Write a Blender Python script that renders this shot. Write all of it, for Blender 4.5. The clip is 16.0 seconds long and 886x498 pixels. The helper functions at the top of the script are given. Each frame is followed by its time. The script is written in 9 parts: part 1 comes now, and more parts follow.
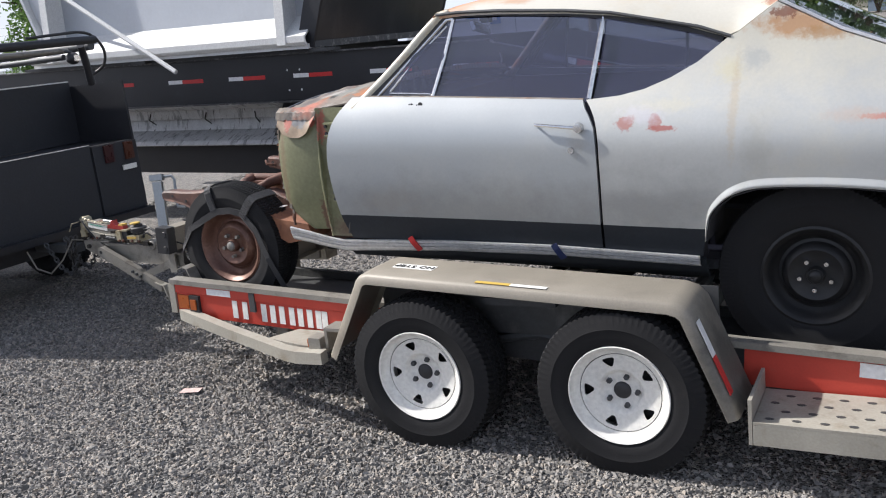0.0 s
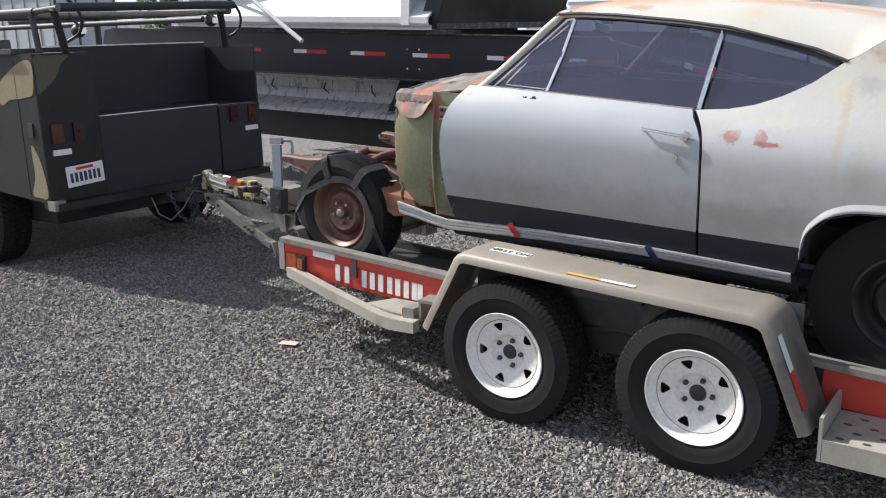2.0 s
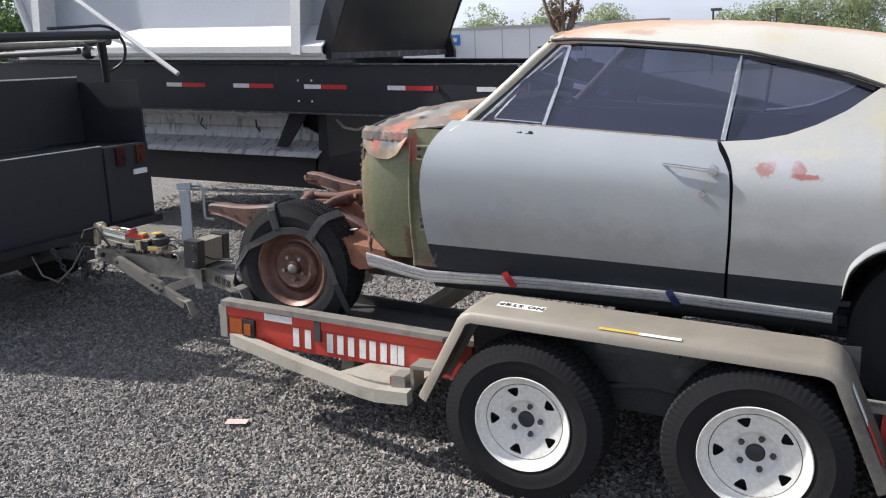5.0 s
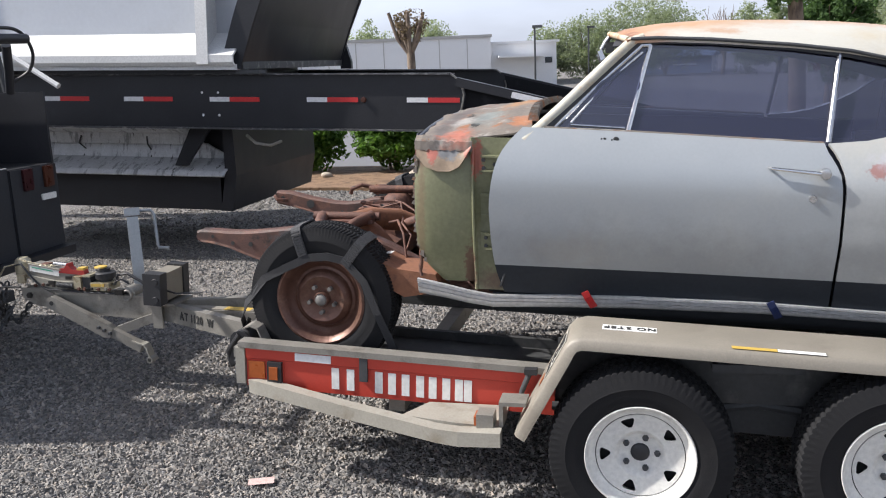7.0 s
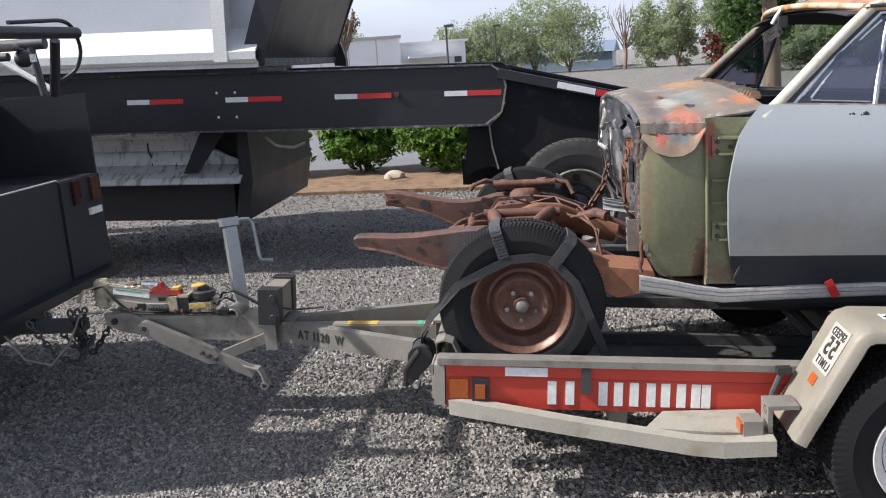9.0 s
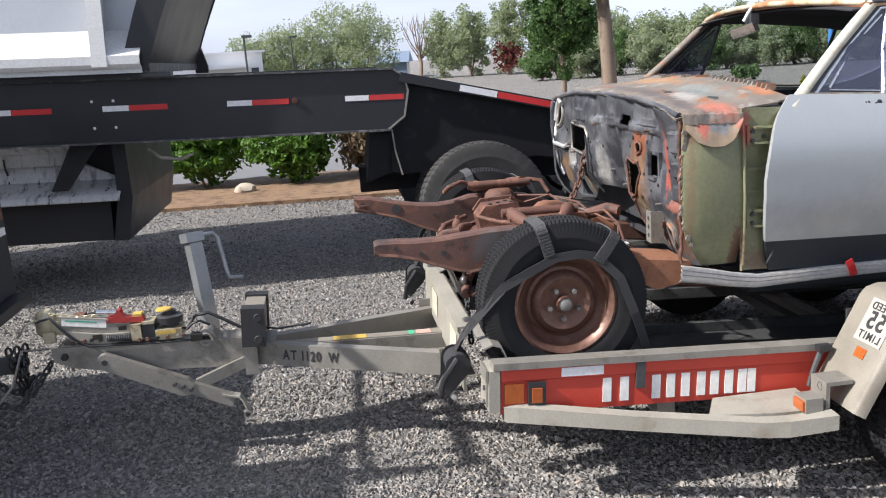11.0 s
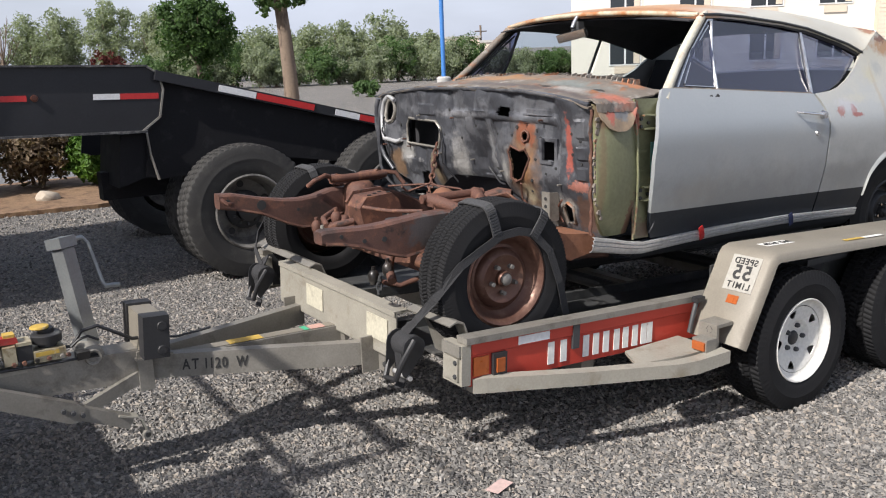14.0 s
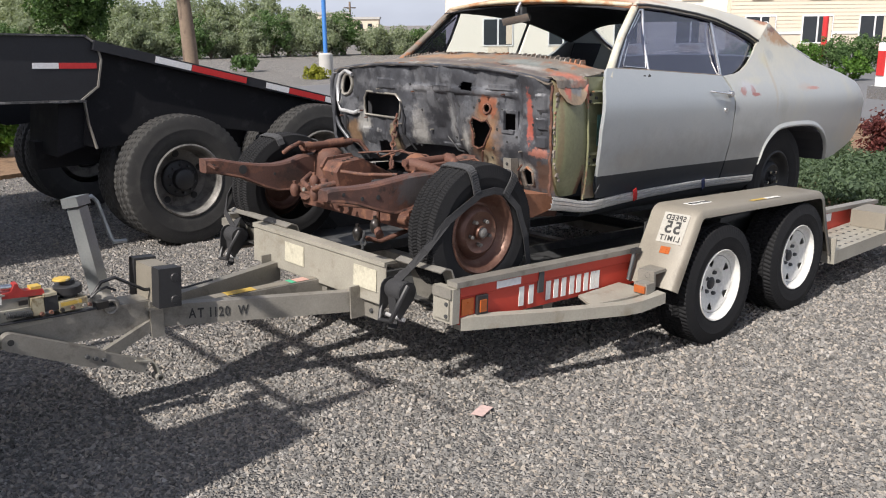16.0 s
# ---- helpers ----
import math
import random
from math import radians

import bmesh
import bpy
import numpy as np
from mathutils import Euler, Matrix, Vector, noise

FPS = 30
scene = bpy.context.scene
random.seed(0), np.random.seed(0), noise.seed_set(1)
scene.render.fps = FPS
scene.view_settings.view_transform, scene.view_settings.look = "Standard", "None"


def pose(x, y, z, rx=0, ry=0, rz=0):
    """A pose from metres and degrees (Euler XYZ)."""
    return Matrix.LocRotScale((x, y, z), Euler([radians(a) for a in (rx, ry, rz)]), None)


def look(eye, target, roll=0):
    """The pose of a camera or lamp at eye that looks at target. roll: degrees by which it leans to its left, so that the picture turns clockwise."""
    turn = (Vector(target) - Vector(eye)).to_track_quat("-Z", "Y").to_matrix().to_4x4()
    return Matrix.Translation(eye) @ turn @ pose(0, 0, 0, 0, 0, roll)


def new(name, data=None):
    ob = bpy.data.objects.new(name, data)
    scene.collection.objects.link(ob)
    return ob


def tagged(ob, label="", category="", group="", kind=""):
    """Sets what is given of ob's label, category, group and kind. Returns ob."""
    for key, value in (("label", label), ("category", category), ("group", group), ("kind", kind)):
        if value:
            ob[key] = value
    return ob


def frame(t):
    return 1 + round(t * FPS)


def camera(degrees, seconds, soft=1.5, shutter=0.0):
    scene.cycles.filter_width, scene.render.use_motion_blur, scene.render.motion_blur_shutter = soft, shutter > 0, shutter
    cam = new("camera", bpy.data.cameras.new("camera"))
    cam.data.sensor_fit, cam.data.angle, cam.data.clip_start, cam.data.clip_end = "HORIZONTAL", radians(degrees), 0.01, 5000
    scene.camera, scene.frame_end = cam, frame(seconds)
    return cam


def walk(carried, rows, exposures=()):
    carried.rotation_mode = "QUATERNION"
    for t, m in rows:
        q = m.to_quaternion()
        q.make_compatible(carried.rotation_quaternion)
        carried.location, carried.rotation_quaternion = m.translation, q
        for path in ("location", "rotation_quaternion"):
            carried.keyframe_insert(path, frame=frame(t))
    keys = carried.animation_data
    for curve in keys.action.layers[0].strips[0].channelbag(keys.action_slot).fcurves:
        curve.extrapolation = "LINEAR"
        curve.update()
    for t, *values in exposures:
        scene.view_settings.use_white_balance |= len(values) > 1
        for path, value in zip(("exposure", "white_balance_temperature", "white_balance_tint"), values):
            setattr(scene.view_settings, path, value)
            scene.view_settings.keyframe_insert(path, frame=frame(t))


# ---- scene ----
cam = camera(53.5, 16.0, soft=1.1)
METRES, EYE, TILT, LEAN, TURN = 6.620, 1.695, 0.0, 0.0, 29.5
START_X, START_Y = 3.516, -3.268
ROWS = [
    (0.0, 0.0, 0.0, 0.0, -1.53, -13.39, 6.43),
    (0.5, -0.0017, -0.0214, 0.0006, 2.9, -13.45, 4.22),
    (1.0, 0.0002, -0.0316, -0.0003, 5.67, -14.06, 3.58),
    (1.5, 0.0004, -0.032, 0.0022, 7.13, -14.22, 2.51),
    (2.0, -0.0017, -0.0298, 0.0062, 5.94, -13.85, 1.49),
    (2.5, -0.0004, -0.0293, 0.0083, 2.77, -13.26, 0.72),
    (3.0, -0.0061, -0.0269, 0.0077, 0.91, -13.76, 0.74),
    (3.5, -0.0303, -0.0131, 0.0062, -0.69, -13.07, 1.61),
    (4.0, -0.0556, 0.0043, 0.0076, -2.23, -12.58, 2.09),
    (6.5, -0.1994, 0.1161, 0.0111, -12.81, -12.35, 1.93),
    (7.0, -0.2462, 0.1347, 0.0069, -16.75, -11.92, 2.35),
    (7.5, -0.2837, 0.1677, 0.0044, -17.76, -11.67, 3.13),
    (8.0, -0.3146, 0.1983, 0.0059, -19.07, -11.86, 2.99),
    (8.5, -0.3608, 0.2246, 0.0037, -21.01, -12.13, 3.33),
    (11.0, -0.5113, 0.3404, 0.0031, -37.28, -12.35, 4.12),
    (11.5, -0.5426, 0.3638, 0.005, -40.22, -12.85, 3.24),
    (12.0, -0.5804, 0.3829, 0.0032, -43.28, -13.36, 2.25),
    (12.5, -0.5955, 0.4087, 0.0024, -48.17, -12.61, 3.1),
    (13.0, -0.6087, 0.4392, 0.0039, -54.47, -12.3, 3.84),
    (13.5, -0.6291, 0.4717, 0.0046, -59.48, -11.83, 3.15),
    (14.0, -0.6514, 0.4826, -0.0013, -62.95, -12.78, 2.1),
    (14.5, -0.6804, 0.4894, 0.0005, -66.8, -13.07, 2.07),
    (15.0, -0.7036, 0.517, 0.0025, -68.08, -12.53, 2.4),
    (15.5, -0.73, 0.5233, 0.0027, -68.7, -13.37, 1.31),
    (16.0, -0.7507, 0.5233, 0.0025, -71.39, -14.36, 0.53),
]
walk(cam, [(t, pose(START_X, START_Y, EYE, TILT, LEAN, TURN) @ pose(METRES * x, METRES * y, METRES * z, 90 + pitch, roll, yaw)) for t, x, y, z, yaw, pitch, roll in ROWS],
     [(0.0, 0.60, 6180, 12), (4.0, 0.58, 6200, 12), (8.5, 0.63, 6200, 12), (11.0, 0.77, 6180, 12), (12.0, 0.92, 6200, 12), (12.8, 0.84, 6250, 12), (13.4, 0.54, 6280, 12), (14.0, 0.35, 6330, 12), (16.0, 0.36, 6420, 12)])

# ---- daylight: hazy sky, one sun ahead of the trailer's tongue ----
SUN_FROM = Vector((-1.05, -0.185, 1.0)).normalized()
world = bpy.data.worlds.new("sky")
scene.world = world
world.use_nodes = True
wn = world.node_tree.nodes
wl = world.node_tree.links
sky = wn.new("ShaderNodeTexSky")
sky.sky_type = "NISHITA"
sky.sun_disc = False
sky.sun_elevation = math.asin(SUN_FROM.z)
sky.sun_rotation = math.atan2(SUN_FROM.x, SUN_FROM.y)
sky.air_density, sky.dust_density, sky.ozone_density = 1.0, 3.0, 1.0
# thin high cloud over the blue
wtc = wn.new("ShaderNodeTexCoord")
wmap = wn.new("ShaderNodeMapping")
wmap.inputs["Scale"].default_value = (1.0, 1.0, 3.5)
wnoise = wn.new("ShaderNodeTexNoise")
wnoise.inputs["Scale"].default_value = 2.3
wnoise.inputs["Detail"].default_value = 6
wramp = wn.new("ShaderNodeValToRGB")
wramp.color_ramp.elements[0].position = 0.36
wramp.color_ramp.elements[1].position = 0.72
wramp.color_ramp.elements[0].color = (0.55, 0.55, 0.55, 1)
wramp.color_ramp.elements[1].color = (0.95, 0.95, 0.95, 1)
wmix = wn.new("ShaderNodeMixRGB")
wmix.inputs[2].default_value = (8.6, 9.2, 10.6, 1)
wl.new(wtc.outputs["Generated"], wmap.inputs["Vector"])
wl.new(wmap.outputs["Vector"], wnoise.inputs["Vector"])
wl.new(wnoise.outputs["Fac"], wramp.inputs["Fac"])
wsep = wn.new("ShaderNodeSeparateXYZ")
wl.new(wtc.outputs["Generated"], wsep.inputs["Vector"])
wthin = wn.new("ShaderNodeMapRange")
wthin.inputs["From Min"].default_value, wthin.inputs["From Max"].default_value = 0.15, 0.8
wthin.inputs["To Min"].default_value, wthin.inputs["To Max"].default_value = 1.0, 0.25
wl.new(wsep.outputs["Z"], wthin.inputs["Value"])
wmul = wn.new("ShaderNodeMath")
wmul.operation = "MULTIPLY"
wl.new(wramp.outputs["Color"], wmul.inputs[0])
wl.new(wthin.outputs[0], wmul.inputs[1])
wl.new(wmul.outputs[0], wmix.inputs[0])
wl.new(sky.outputs["Color"], wmix.inputs[1])
wl.new(wmix.outputs["Color"], wn["Background"].inputs["Color"])
wn["Background"].inputs["Strength"].default_value = 0.08
sun_data = bpy.data.lights.new("sun", "SUN")
sun_data.energy, sun_data.angle, sun_data.color = 5.0, radians(0.8), (1.0, 0.95, 0.87)
sun = new("sun", sun_data)
sun.matrix_world = look(SUN_FROM * 60, (0, 0, 0))

# ---- materials ----
def rgb(c):
    return (*c, 1.0)


def material(name, base, rough=0.6, metal=0.0, second=None, third=None, scale=6.0, spread=0.35, grain=60.0, grain_amount=0.25,
             bump=0.15, cover=0.5, cover2=0.62, edge=0.08, spec=0.5, stretch=(1, 1, 1), rough_var=0.15, coat=0.0, rand=0.0, spots=()):
    """A worn surface: a base colour, patches of a second and a third colour with soft ragged borders, fine grain and relief."""
    m = bpy.data.materials.new(name)
    m.use_nodes = True
    nt = m.node_tree
    n, l = nt.nodes, nt.links
    b = n["Principled BSDF"]
    b.inputs["Metallic"].default_value = metal
    b.inputs["Specular IOR Level"].default_value = spec
    b.inputs["Coat Weight"].default_value = coat
    tc = n.new("ShaderNodeTexCoord")
    mp = n.new("ShaderNodeMapping")
    mp.inputs["Scale"].default_value = stretch
    l.new(tc.outputs["Object"], mp.inputs["Vector"])
    big = n.new("ShaderNodeTexNoise")
    big.inputs["Scale"].default_value = scale
    big.inputs["Detail"].default_value = 8
    big.inputs["Roughness"].default_value = 0.62
    l.new(mp.outputs["Vector"], big.inputs["Vector"])
    fine = n.new("ShaderNodeTexNoise")
    fine.inputs["Scale"].default_value = grain
    fine.inputs["Detail"].default_value = 5
    l.new(tc.outputs["Object"], fine.inputs["Vector"])
    colour = n.new("ShaderNodeRGB")
    colour.outputs[0].default_value = rgb(base)
    out = colour.outputs[0]

    def patch(out, col, where, seed):
        big2 = n.new("ShaderNodeTexNoise")
        big2.noise_dimensions = "4D"
        big2.inputs["W"].default_value = seed
        big2.inputs["Scale"].default_value = scale * 1.3
        big2.inputs["Detail"].default_value = 9
        big2.inputs["Roughness"].default_value = 0.65
        l.new(mp.outputs["Vector"], big2.inputs["Vector"])
        ramp = n.new("ShaderNodeValToRGB")
        ramp.color_ramp.elements[0].position = where
        ramp.color_ramp.elements[1].position = min(1.0, where + edge)
        l.new(big2.outputs["Fac"], ramp.inputs["Fac"])
        mix = n.new("ShaderNodeMixRGB")
        mix.inputs[2].default_value = rgb(col)
        l.new(ramp.outputs["Color"], mix.inputs[0])
        l.new(out, mix.inputs[1])
        return mix.outputs[0]

    if second:
        out = patch(out, second, cover, 3.1)
    if third:
        out = patch(out, third, cover2, 8.7)
    # stains and shading patches of a given place, size and colour, with ragged borders
    for k, (at, size, col, strength) in enumerate(spots):
        off = n.new("ShaderNodeVectorMath")
        off.operation = "SUBTRACT"
        off.inputs[1].default_value = at
        l.new(tc.outputs["Object"], off.inputs[0])
        div = n.new("ShaderNodeVectorMath")
        div.operation = "DIVIDE"
        div.inputs[1].default_value = size
        l.new(off.outputs[0], div.inputs[0])
        ln = n.new("ShaderNodeVectorMath")
        ln.operation = "LENGTH"
        l.new(div.outputs[0], ln.inputs[0])
        rag = n.new("ShaderNodeTexNoise")
        rag.noise_dimensions = "4D"
        rag.inputs["W"].default_value = 1.7 * k
        rag.inputs["Scale"].default_value = 1.5 / min(size)
        rag.inputs["Detail"].default_value = 9
        rag.inputs["Roughness"].default_value = 0.68
        l.new(tc.outputs["Object"], rag.inputs["Vector"])
        add = n.new("ShaderNodeMath")
        add.operation = "MULTIPLY_ADD"
        add.inputs[1].default_value = 2.2
        l.new(rag.outputs["Fac"], add.inputs[0])
        l.new(ln.outputs["Value"], add.inputs[2])
        rs = n.new("ShaderNodeMapRange")
        soft_edge = 0.5 if min(size) > 0.1 else 0.14 if strength >= 0.85 else 0.35
        rs.inputs["From Min"].default_value = 1.85 - soft_edge
        rs.inputs["From Max"].default_value = 1.85 + soft_edge
        rs.inputs["To Min"].default_value = strength
        rs.inputs["To Max"].default_value = 0.0
        l.new(add.outputs[0], rs.inputs["Value"])
        mx = n.new("ShaderNodeMixRGB")
        mx.inputs[2].default_value = rgb(col)
        l.new(rs.outputs[0], mx.inputs[0])
        l.new(out, mx.inputs[1])
        out = mx.outputs[0]
    # brightness varies broadly and finely
    rng = n.new("ShaderNodeMapRange")
    rng.inputs["To Min"].default_value = 1.0 - spread
    rng.inputs["To Max"].default_value = 1.0 + spread
    l.new(big.outputs["Fac"], rng.inputs["Value"])
    rng2 = n.new("ShaderNodeMapRange")
    rng2.inputs["To Min"].default_value = 1.0 - grain_amount
    rng2.inputs["To Max"].default_value = 1.0 + grain_amount
    l.new(fine.outputs["Fac"], rng2.inputs["Value"])
    mul = n.new("ShaderNodeMath")
    mul.operation = "MULTIPLY"
    l.new(rng.outputs[0], mul.inputs[0])
    l.new(rng2.outputs[0], mul.inputs[1])
    last = mul.outputs[0]
    if rand:
        info = n.new("ShaderNodeObjectInfo")
        rr = n.new("ShaderNodeMapRange")
        rr.inputs["To Min"].default_value = 1.0 - rand
        rr.inputs["To Max"].default_value = 1.0 + rand
        l.new(info.outputs["Random"], rr.inputs["Value"])
        mul2 = n.new("ShaderNodeMath")
        mul2.operation = "MULTIPLY"
        l.new(last, mul2.inputs[0])
        l.new(rr.outputs[0], mul2.inputs[1])
        last = mul2.outputs[0]
    sc = n.new("ShaderNodeVectorMath")
    sc.operation = "SCALE"
    l.new(out, sc.inputs[0])
    l.new(last, sc.inputs["Scale"])
    l.new(sc.outputs[0], b.inputs["Base Color"])
    rr2 = n.new("ShaderNodeMapRange")
    rr2.inputs["To Min"].default_value = max(0.02, rough - rough_var)
    rr2.inputs["To Max"].default_value = min(1.0, rough + rough_var)
    l.new(big.outputs["Fac"], rr2.inputs["Value"])
    l.new(rr2.outputs[0], b.inputs["Roughness"])
    if bump:
        bp = n.new("ShaderNodeBump")
        bp.inputs["Strength"].default_value = bump
        bp.inputs["Distance"].default_value = 0.004
        l.new(fine.outputs["Fac"], bp.inputs["Height"])
        l.new(bp.outputs["Normal"], b.inputs["Normal"])
    return m


def glass(name, tint, film=0.0, film_colour=(0.2, 0.2, 0.3), rough=0.02, gloss=0.08):
    """A pane: tinted and clear, with a mirror gloss; film: a share of diffuse window film."""
    m = bpy.data.materials.new(name)
    m.use_nodes = True
    n, l = m.node_tree.nodes, m.node_tree.links
    n.remove(n["Principled BSDF"])
    tr = n.new("ShaderNodeBsdfTransparent")
    tr.inputs["Color"].default_value = rgb(tint)
    df = n.new("ShaderNodeBsdfDiffuse")
    df.inputs["Color"].default_value = rgb(film_colour)
    m1 = n.new("ShaderNodeMixShader")
    m1.inputs[0].default_value = film
    l.new(tr.outputs[0], m1.inputs[1])
    l.new(df.outputs[0], m1.inputs[2])
    gl = n.new("ShaderNodeBsdfGlossy")
    gl.inputs["Roughness"].default_value = rough
    lw = n.new("ShaderNodeLayerWeight")
    lw.inputs["Blend"].default_value = 0.5
    pw = n.new("ShaderNodeMath")
    pw.operation = "POWER"
    pw.inputs[1].default_value = 4.0
    l.new(lw.outputs["Facing"], pw.inputs[0])
    fr = n.new("ShaderNodeMath")
    fr.operation = "MULTIPLY_ADD"
    fr.inputs[1].default_value = 0.8
    fr.inputs[2].default_value = gloss
    l.new(pw.outputs[0], fr.inputs[0])
    mx = n.new("ShaderNodeMixShader")
    l.new(fr.outputs[0], mx.inputs[0])
    l.new(m1.outputs[0], mx.inputs[1])
    l.new(gl.outputs[0], mx.inputs[2])
    l.new(mx.outputs[0], n["Material Output"].inputs["Surface"])
    return m


def leaf(name, base, second, scale=3.0, through_=0.4, rough=0.6):
    """Thin leaves: a diffuse face, light passing through, a slight gloss."""
    m = bpy.data.materials.new(name)
    m.use_nodes = True
    n, l = m.node_tree.nodes, m.node_tree.links
    b = n["Principled BSDF"]
    b.inputs["Roughness"].default_value = rough
    b.inputs["Specular IOR Level"].default_value = 0.3
    tc = n.new("ShaderNodeTexCoord")
    tex = n.new("ShaderNodeTexNoise")
    tex.inputs["Scale"].default_value = scale
    tex.inputs["Detail"].default_value = 4
    l.new(tc.outputs["Object"], tex.inputs["Vector"])
    geo = n.new("ShaderNodeNewGeometry")
    mixv = n.new("ShaderNodeMath")
    mixv.operation = "MULTIPLY_ADD"
    mixv.inputs[1].default_value = 0.6
    l.new(geo.outputs["Random Per Island"], mixv.inputs[0])
    half = n.new("ShaderNodeMath")
    half.operation = "MULTIPLY"
    half.inputs[1].default_value = 0.5
    l.new(tex.outputs["Fac"], half.inputs[0])
    l.new(half.outputs[0], mixv.inputs[2])
    ramp = n.new("ShaderNodeValToRGB")
    e = ramp.color_ramp.elements
    e[0].position, e[0].color = 0.15, rgb([c * 0.6 for c in base])
    e[1].position, e[1].color = 0.85, rgb(second)
    e.new(0.5).color = rgb(base)
    l.new(mixv.outputs[0], ramp.inputs["Fac"])
    l.new(ramp.outputs["Color"], b.inputs["Base Color"])
    tl = n.new("ShaderNodeBsdfTranslucent")
    warm = n.new("ShaderNodeMixRGB")
    warm.blend_type = "MULTIPLY"
    warm.inputs[0].default_value = 1.0
    warm.inputs[2].default_value = (1.25, 1.3, 0.8, 1)
    l.new(ramp.outputs["Color"], warm.inputs[1])
    l.new(warm.outputs[0], tl.inputs["Color"])
    ms = n.new("ShaderNodeMixShader")
    ms.inputs[0].default_value = through_
    l.new(b.outputs[0], ms.inputs[1])
    l.new(tl.outputs[0], ms.inputs[2])
    l.new(ms.outputs[0], n["Material Output"].inputs["Surface"])
    return m


RUST = (0.098, 0.047, 0.036)
RUST_D = (0.05, 0.025, 0.02)
def gravel_material(name, base, scale, per_piece):
    """Crushed stone: each cell or piece has its own grey, with dark gaps in relief."""
    m = bpy.data.materials.new(name)
    m.use_nodes = True
    n, l = m.node_tree.nodes, m.node_tree.links
    b = n["Principled BSDF"]
    b.inputs["Roughness"].default_value = 0.88
    tc = n.new("ShaderNodeTexCoord")
    ramp = n.new("ShaderNodeValToRGB")
    e = ramp.color_ramp.elements
    e[0].position, e[0].color = 0.0, rgb([c * 0.46 for c in base])
    e[1].position, e[1].color = 1.0, rgb([c * 1.5 for c in base])
    mid = ramp.color_ramp.elements.new(0.6)
    mid.color = rgb(base)
    warm = ramp.color_ramp.elements.new(0.85)
    warm.color = rgb([base[0] * 1.4, base[1] * 1.28, base[2] * 1.15])
    if per_piece:
        g = n.new("ShaderNodeNewGeometry")
        l.new(g.outputs["Random Per Island"], ramp.inputs["Fac"])
        l.new(ramp.outputs["Color"], b.inputs["Base Color"])
    else:
        vor = n.new("ShaderNodeTexVoronoi")
        vor.inputs["Scale"].default_value = scale
        l.new(tc.outputs["Object"], vor.inputs["Vector"])
        sep = n.new("ShaderNodeSeparateColor")
        l.new(vor.outputs["Color"], sep.inputs["Color"])
        l.new(sep.outputs["Red"], ramp.inputs["Fac"])
        broad = n.new("ShaderNodeTexNoise")
        broad.inputs["Scale"].default_value = 0.7
        broad.inputs["Detail"].default_value = 5
        l.new(tc.outputs["Object"], broad.inputs["Vector"])
        rng = n.new("ShaderNodeMapRange")
        rng.inputs["To Min"].default_value, rng.inputs["To Max"].default_value = 0.75, 1.25
        l.new(broad.outputs["Fac"], rng.inputs["Value"])
        sc = n.new("ShaderNodeVectorMath")
        sc.operation = "SCALE"
        l.new(ramp.outputs["Color"], sc.inputs[0])
        l.new(rng.outputs[0], sc.inputs["Scale"])
        l.new(sc.outputs[0], b.inputs["Base Color"])
        bp = n.new("ShaderNodeBump")
        bp.invert = True
        bp.inputs["Strength"].default_value = 1.0
        bp.inputs["Distance"].default_value = 0.02
        l.new(vor.outputs["Distance"], bp.inputs["Height"])
        l.new(bp.outputs["Normal"], b.inputs["Normal"])
    return m


M_gravel = gravel_material("gravel", (0.20, 0.192, 0.182), 74.0, False)
M_stone = gravel_material("gravel_stone", (0.23, 0.22, 0.207), 1.0, True)
M_dirt = material("bark_mulch", (0.20, 0.125, 0.072), 0.95, scale=5, spread=0.4, grain=40, grain_amount=0.5, bump=0.8, second=(0.12, 0.07, 0.04), cover=0.5)
M_asphalt = material("asphalt", (0.14, 0.14, 0.145), 0.9, scale=0.6, spread=0.2, grain=60, grain_amount=0.25)
M_zinc = material("galvanised_steel", (0.268, 0.252, 0.222), 0.45, 0.35, second=(0.15, 0.135, 0.115), third=(0.13, 0.095, 0.065), scale=6, spread=0.35, cover=0.54, cover2=0.66, edge=0.14, grain=120, grain_amount=0.22, bump=0.15)
M_post = material("bright_zinc_plate", (0.30, 0.315, 0.32), 0.36, 0.6, second=(0.22, 0.225, 0.225), third=(0.2, 0.17, 0.13), scale=8, spread=0.25, cover=0.55, cover2=0.7, edge=0.16, grain=120, grain_amount=0.15, bump=0.08)
# darker patches on the fender's rear slope and near its front foot
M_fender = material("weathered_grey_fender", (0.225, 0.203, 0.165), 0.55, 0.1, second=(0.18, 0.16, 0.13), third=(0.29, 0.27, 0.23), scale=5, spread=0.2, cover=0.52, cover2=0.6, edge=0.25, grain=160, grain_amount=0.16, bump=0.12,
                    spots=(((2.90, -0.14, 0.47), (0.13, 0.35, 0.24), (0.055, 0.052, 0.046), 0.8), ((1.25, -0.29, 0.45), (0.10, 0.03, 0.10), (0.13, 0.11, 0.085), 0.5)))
M_red = material("faded_red_orange_paint", (0.47, 0.047, 0.027), 0.5, second=(0.36, 0.042, 0.028), scale=7, spread=0.15, cover=0.58, edge=0.25, third=(0.3, 0.09, 0.06), cover2=0.66, grain=150, grain_amount=0.1, bump=0.05)
M_deck = material("black_steel_deck", (0.06, 0.061, 0.062), 0.5, 0.2, second=(0.13, 0.128, 0.12), third=(0.035, 0.034, 0.034), scale=6, spread=0.35, cover=0.53, cover2=0.6, edge=0.2)
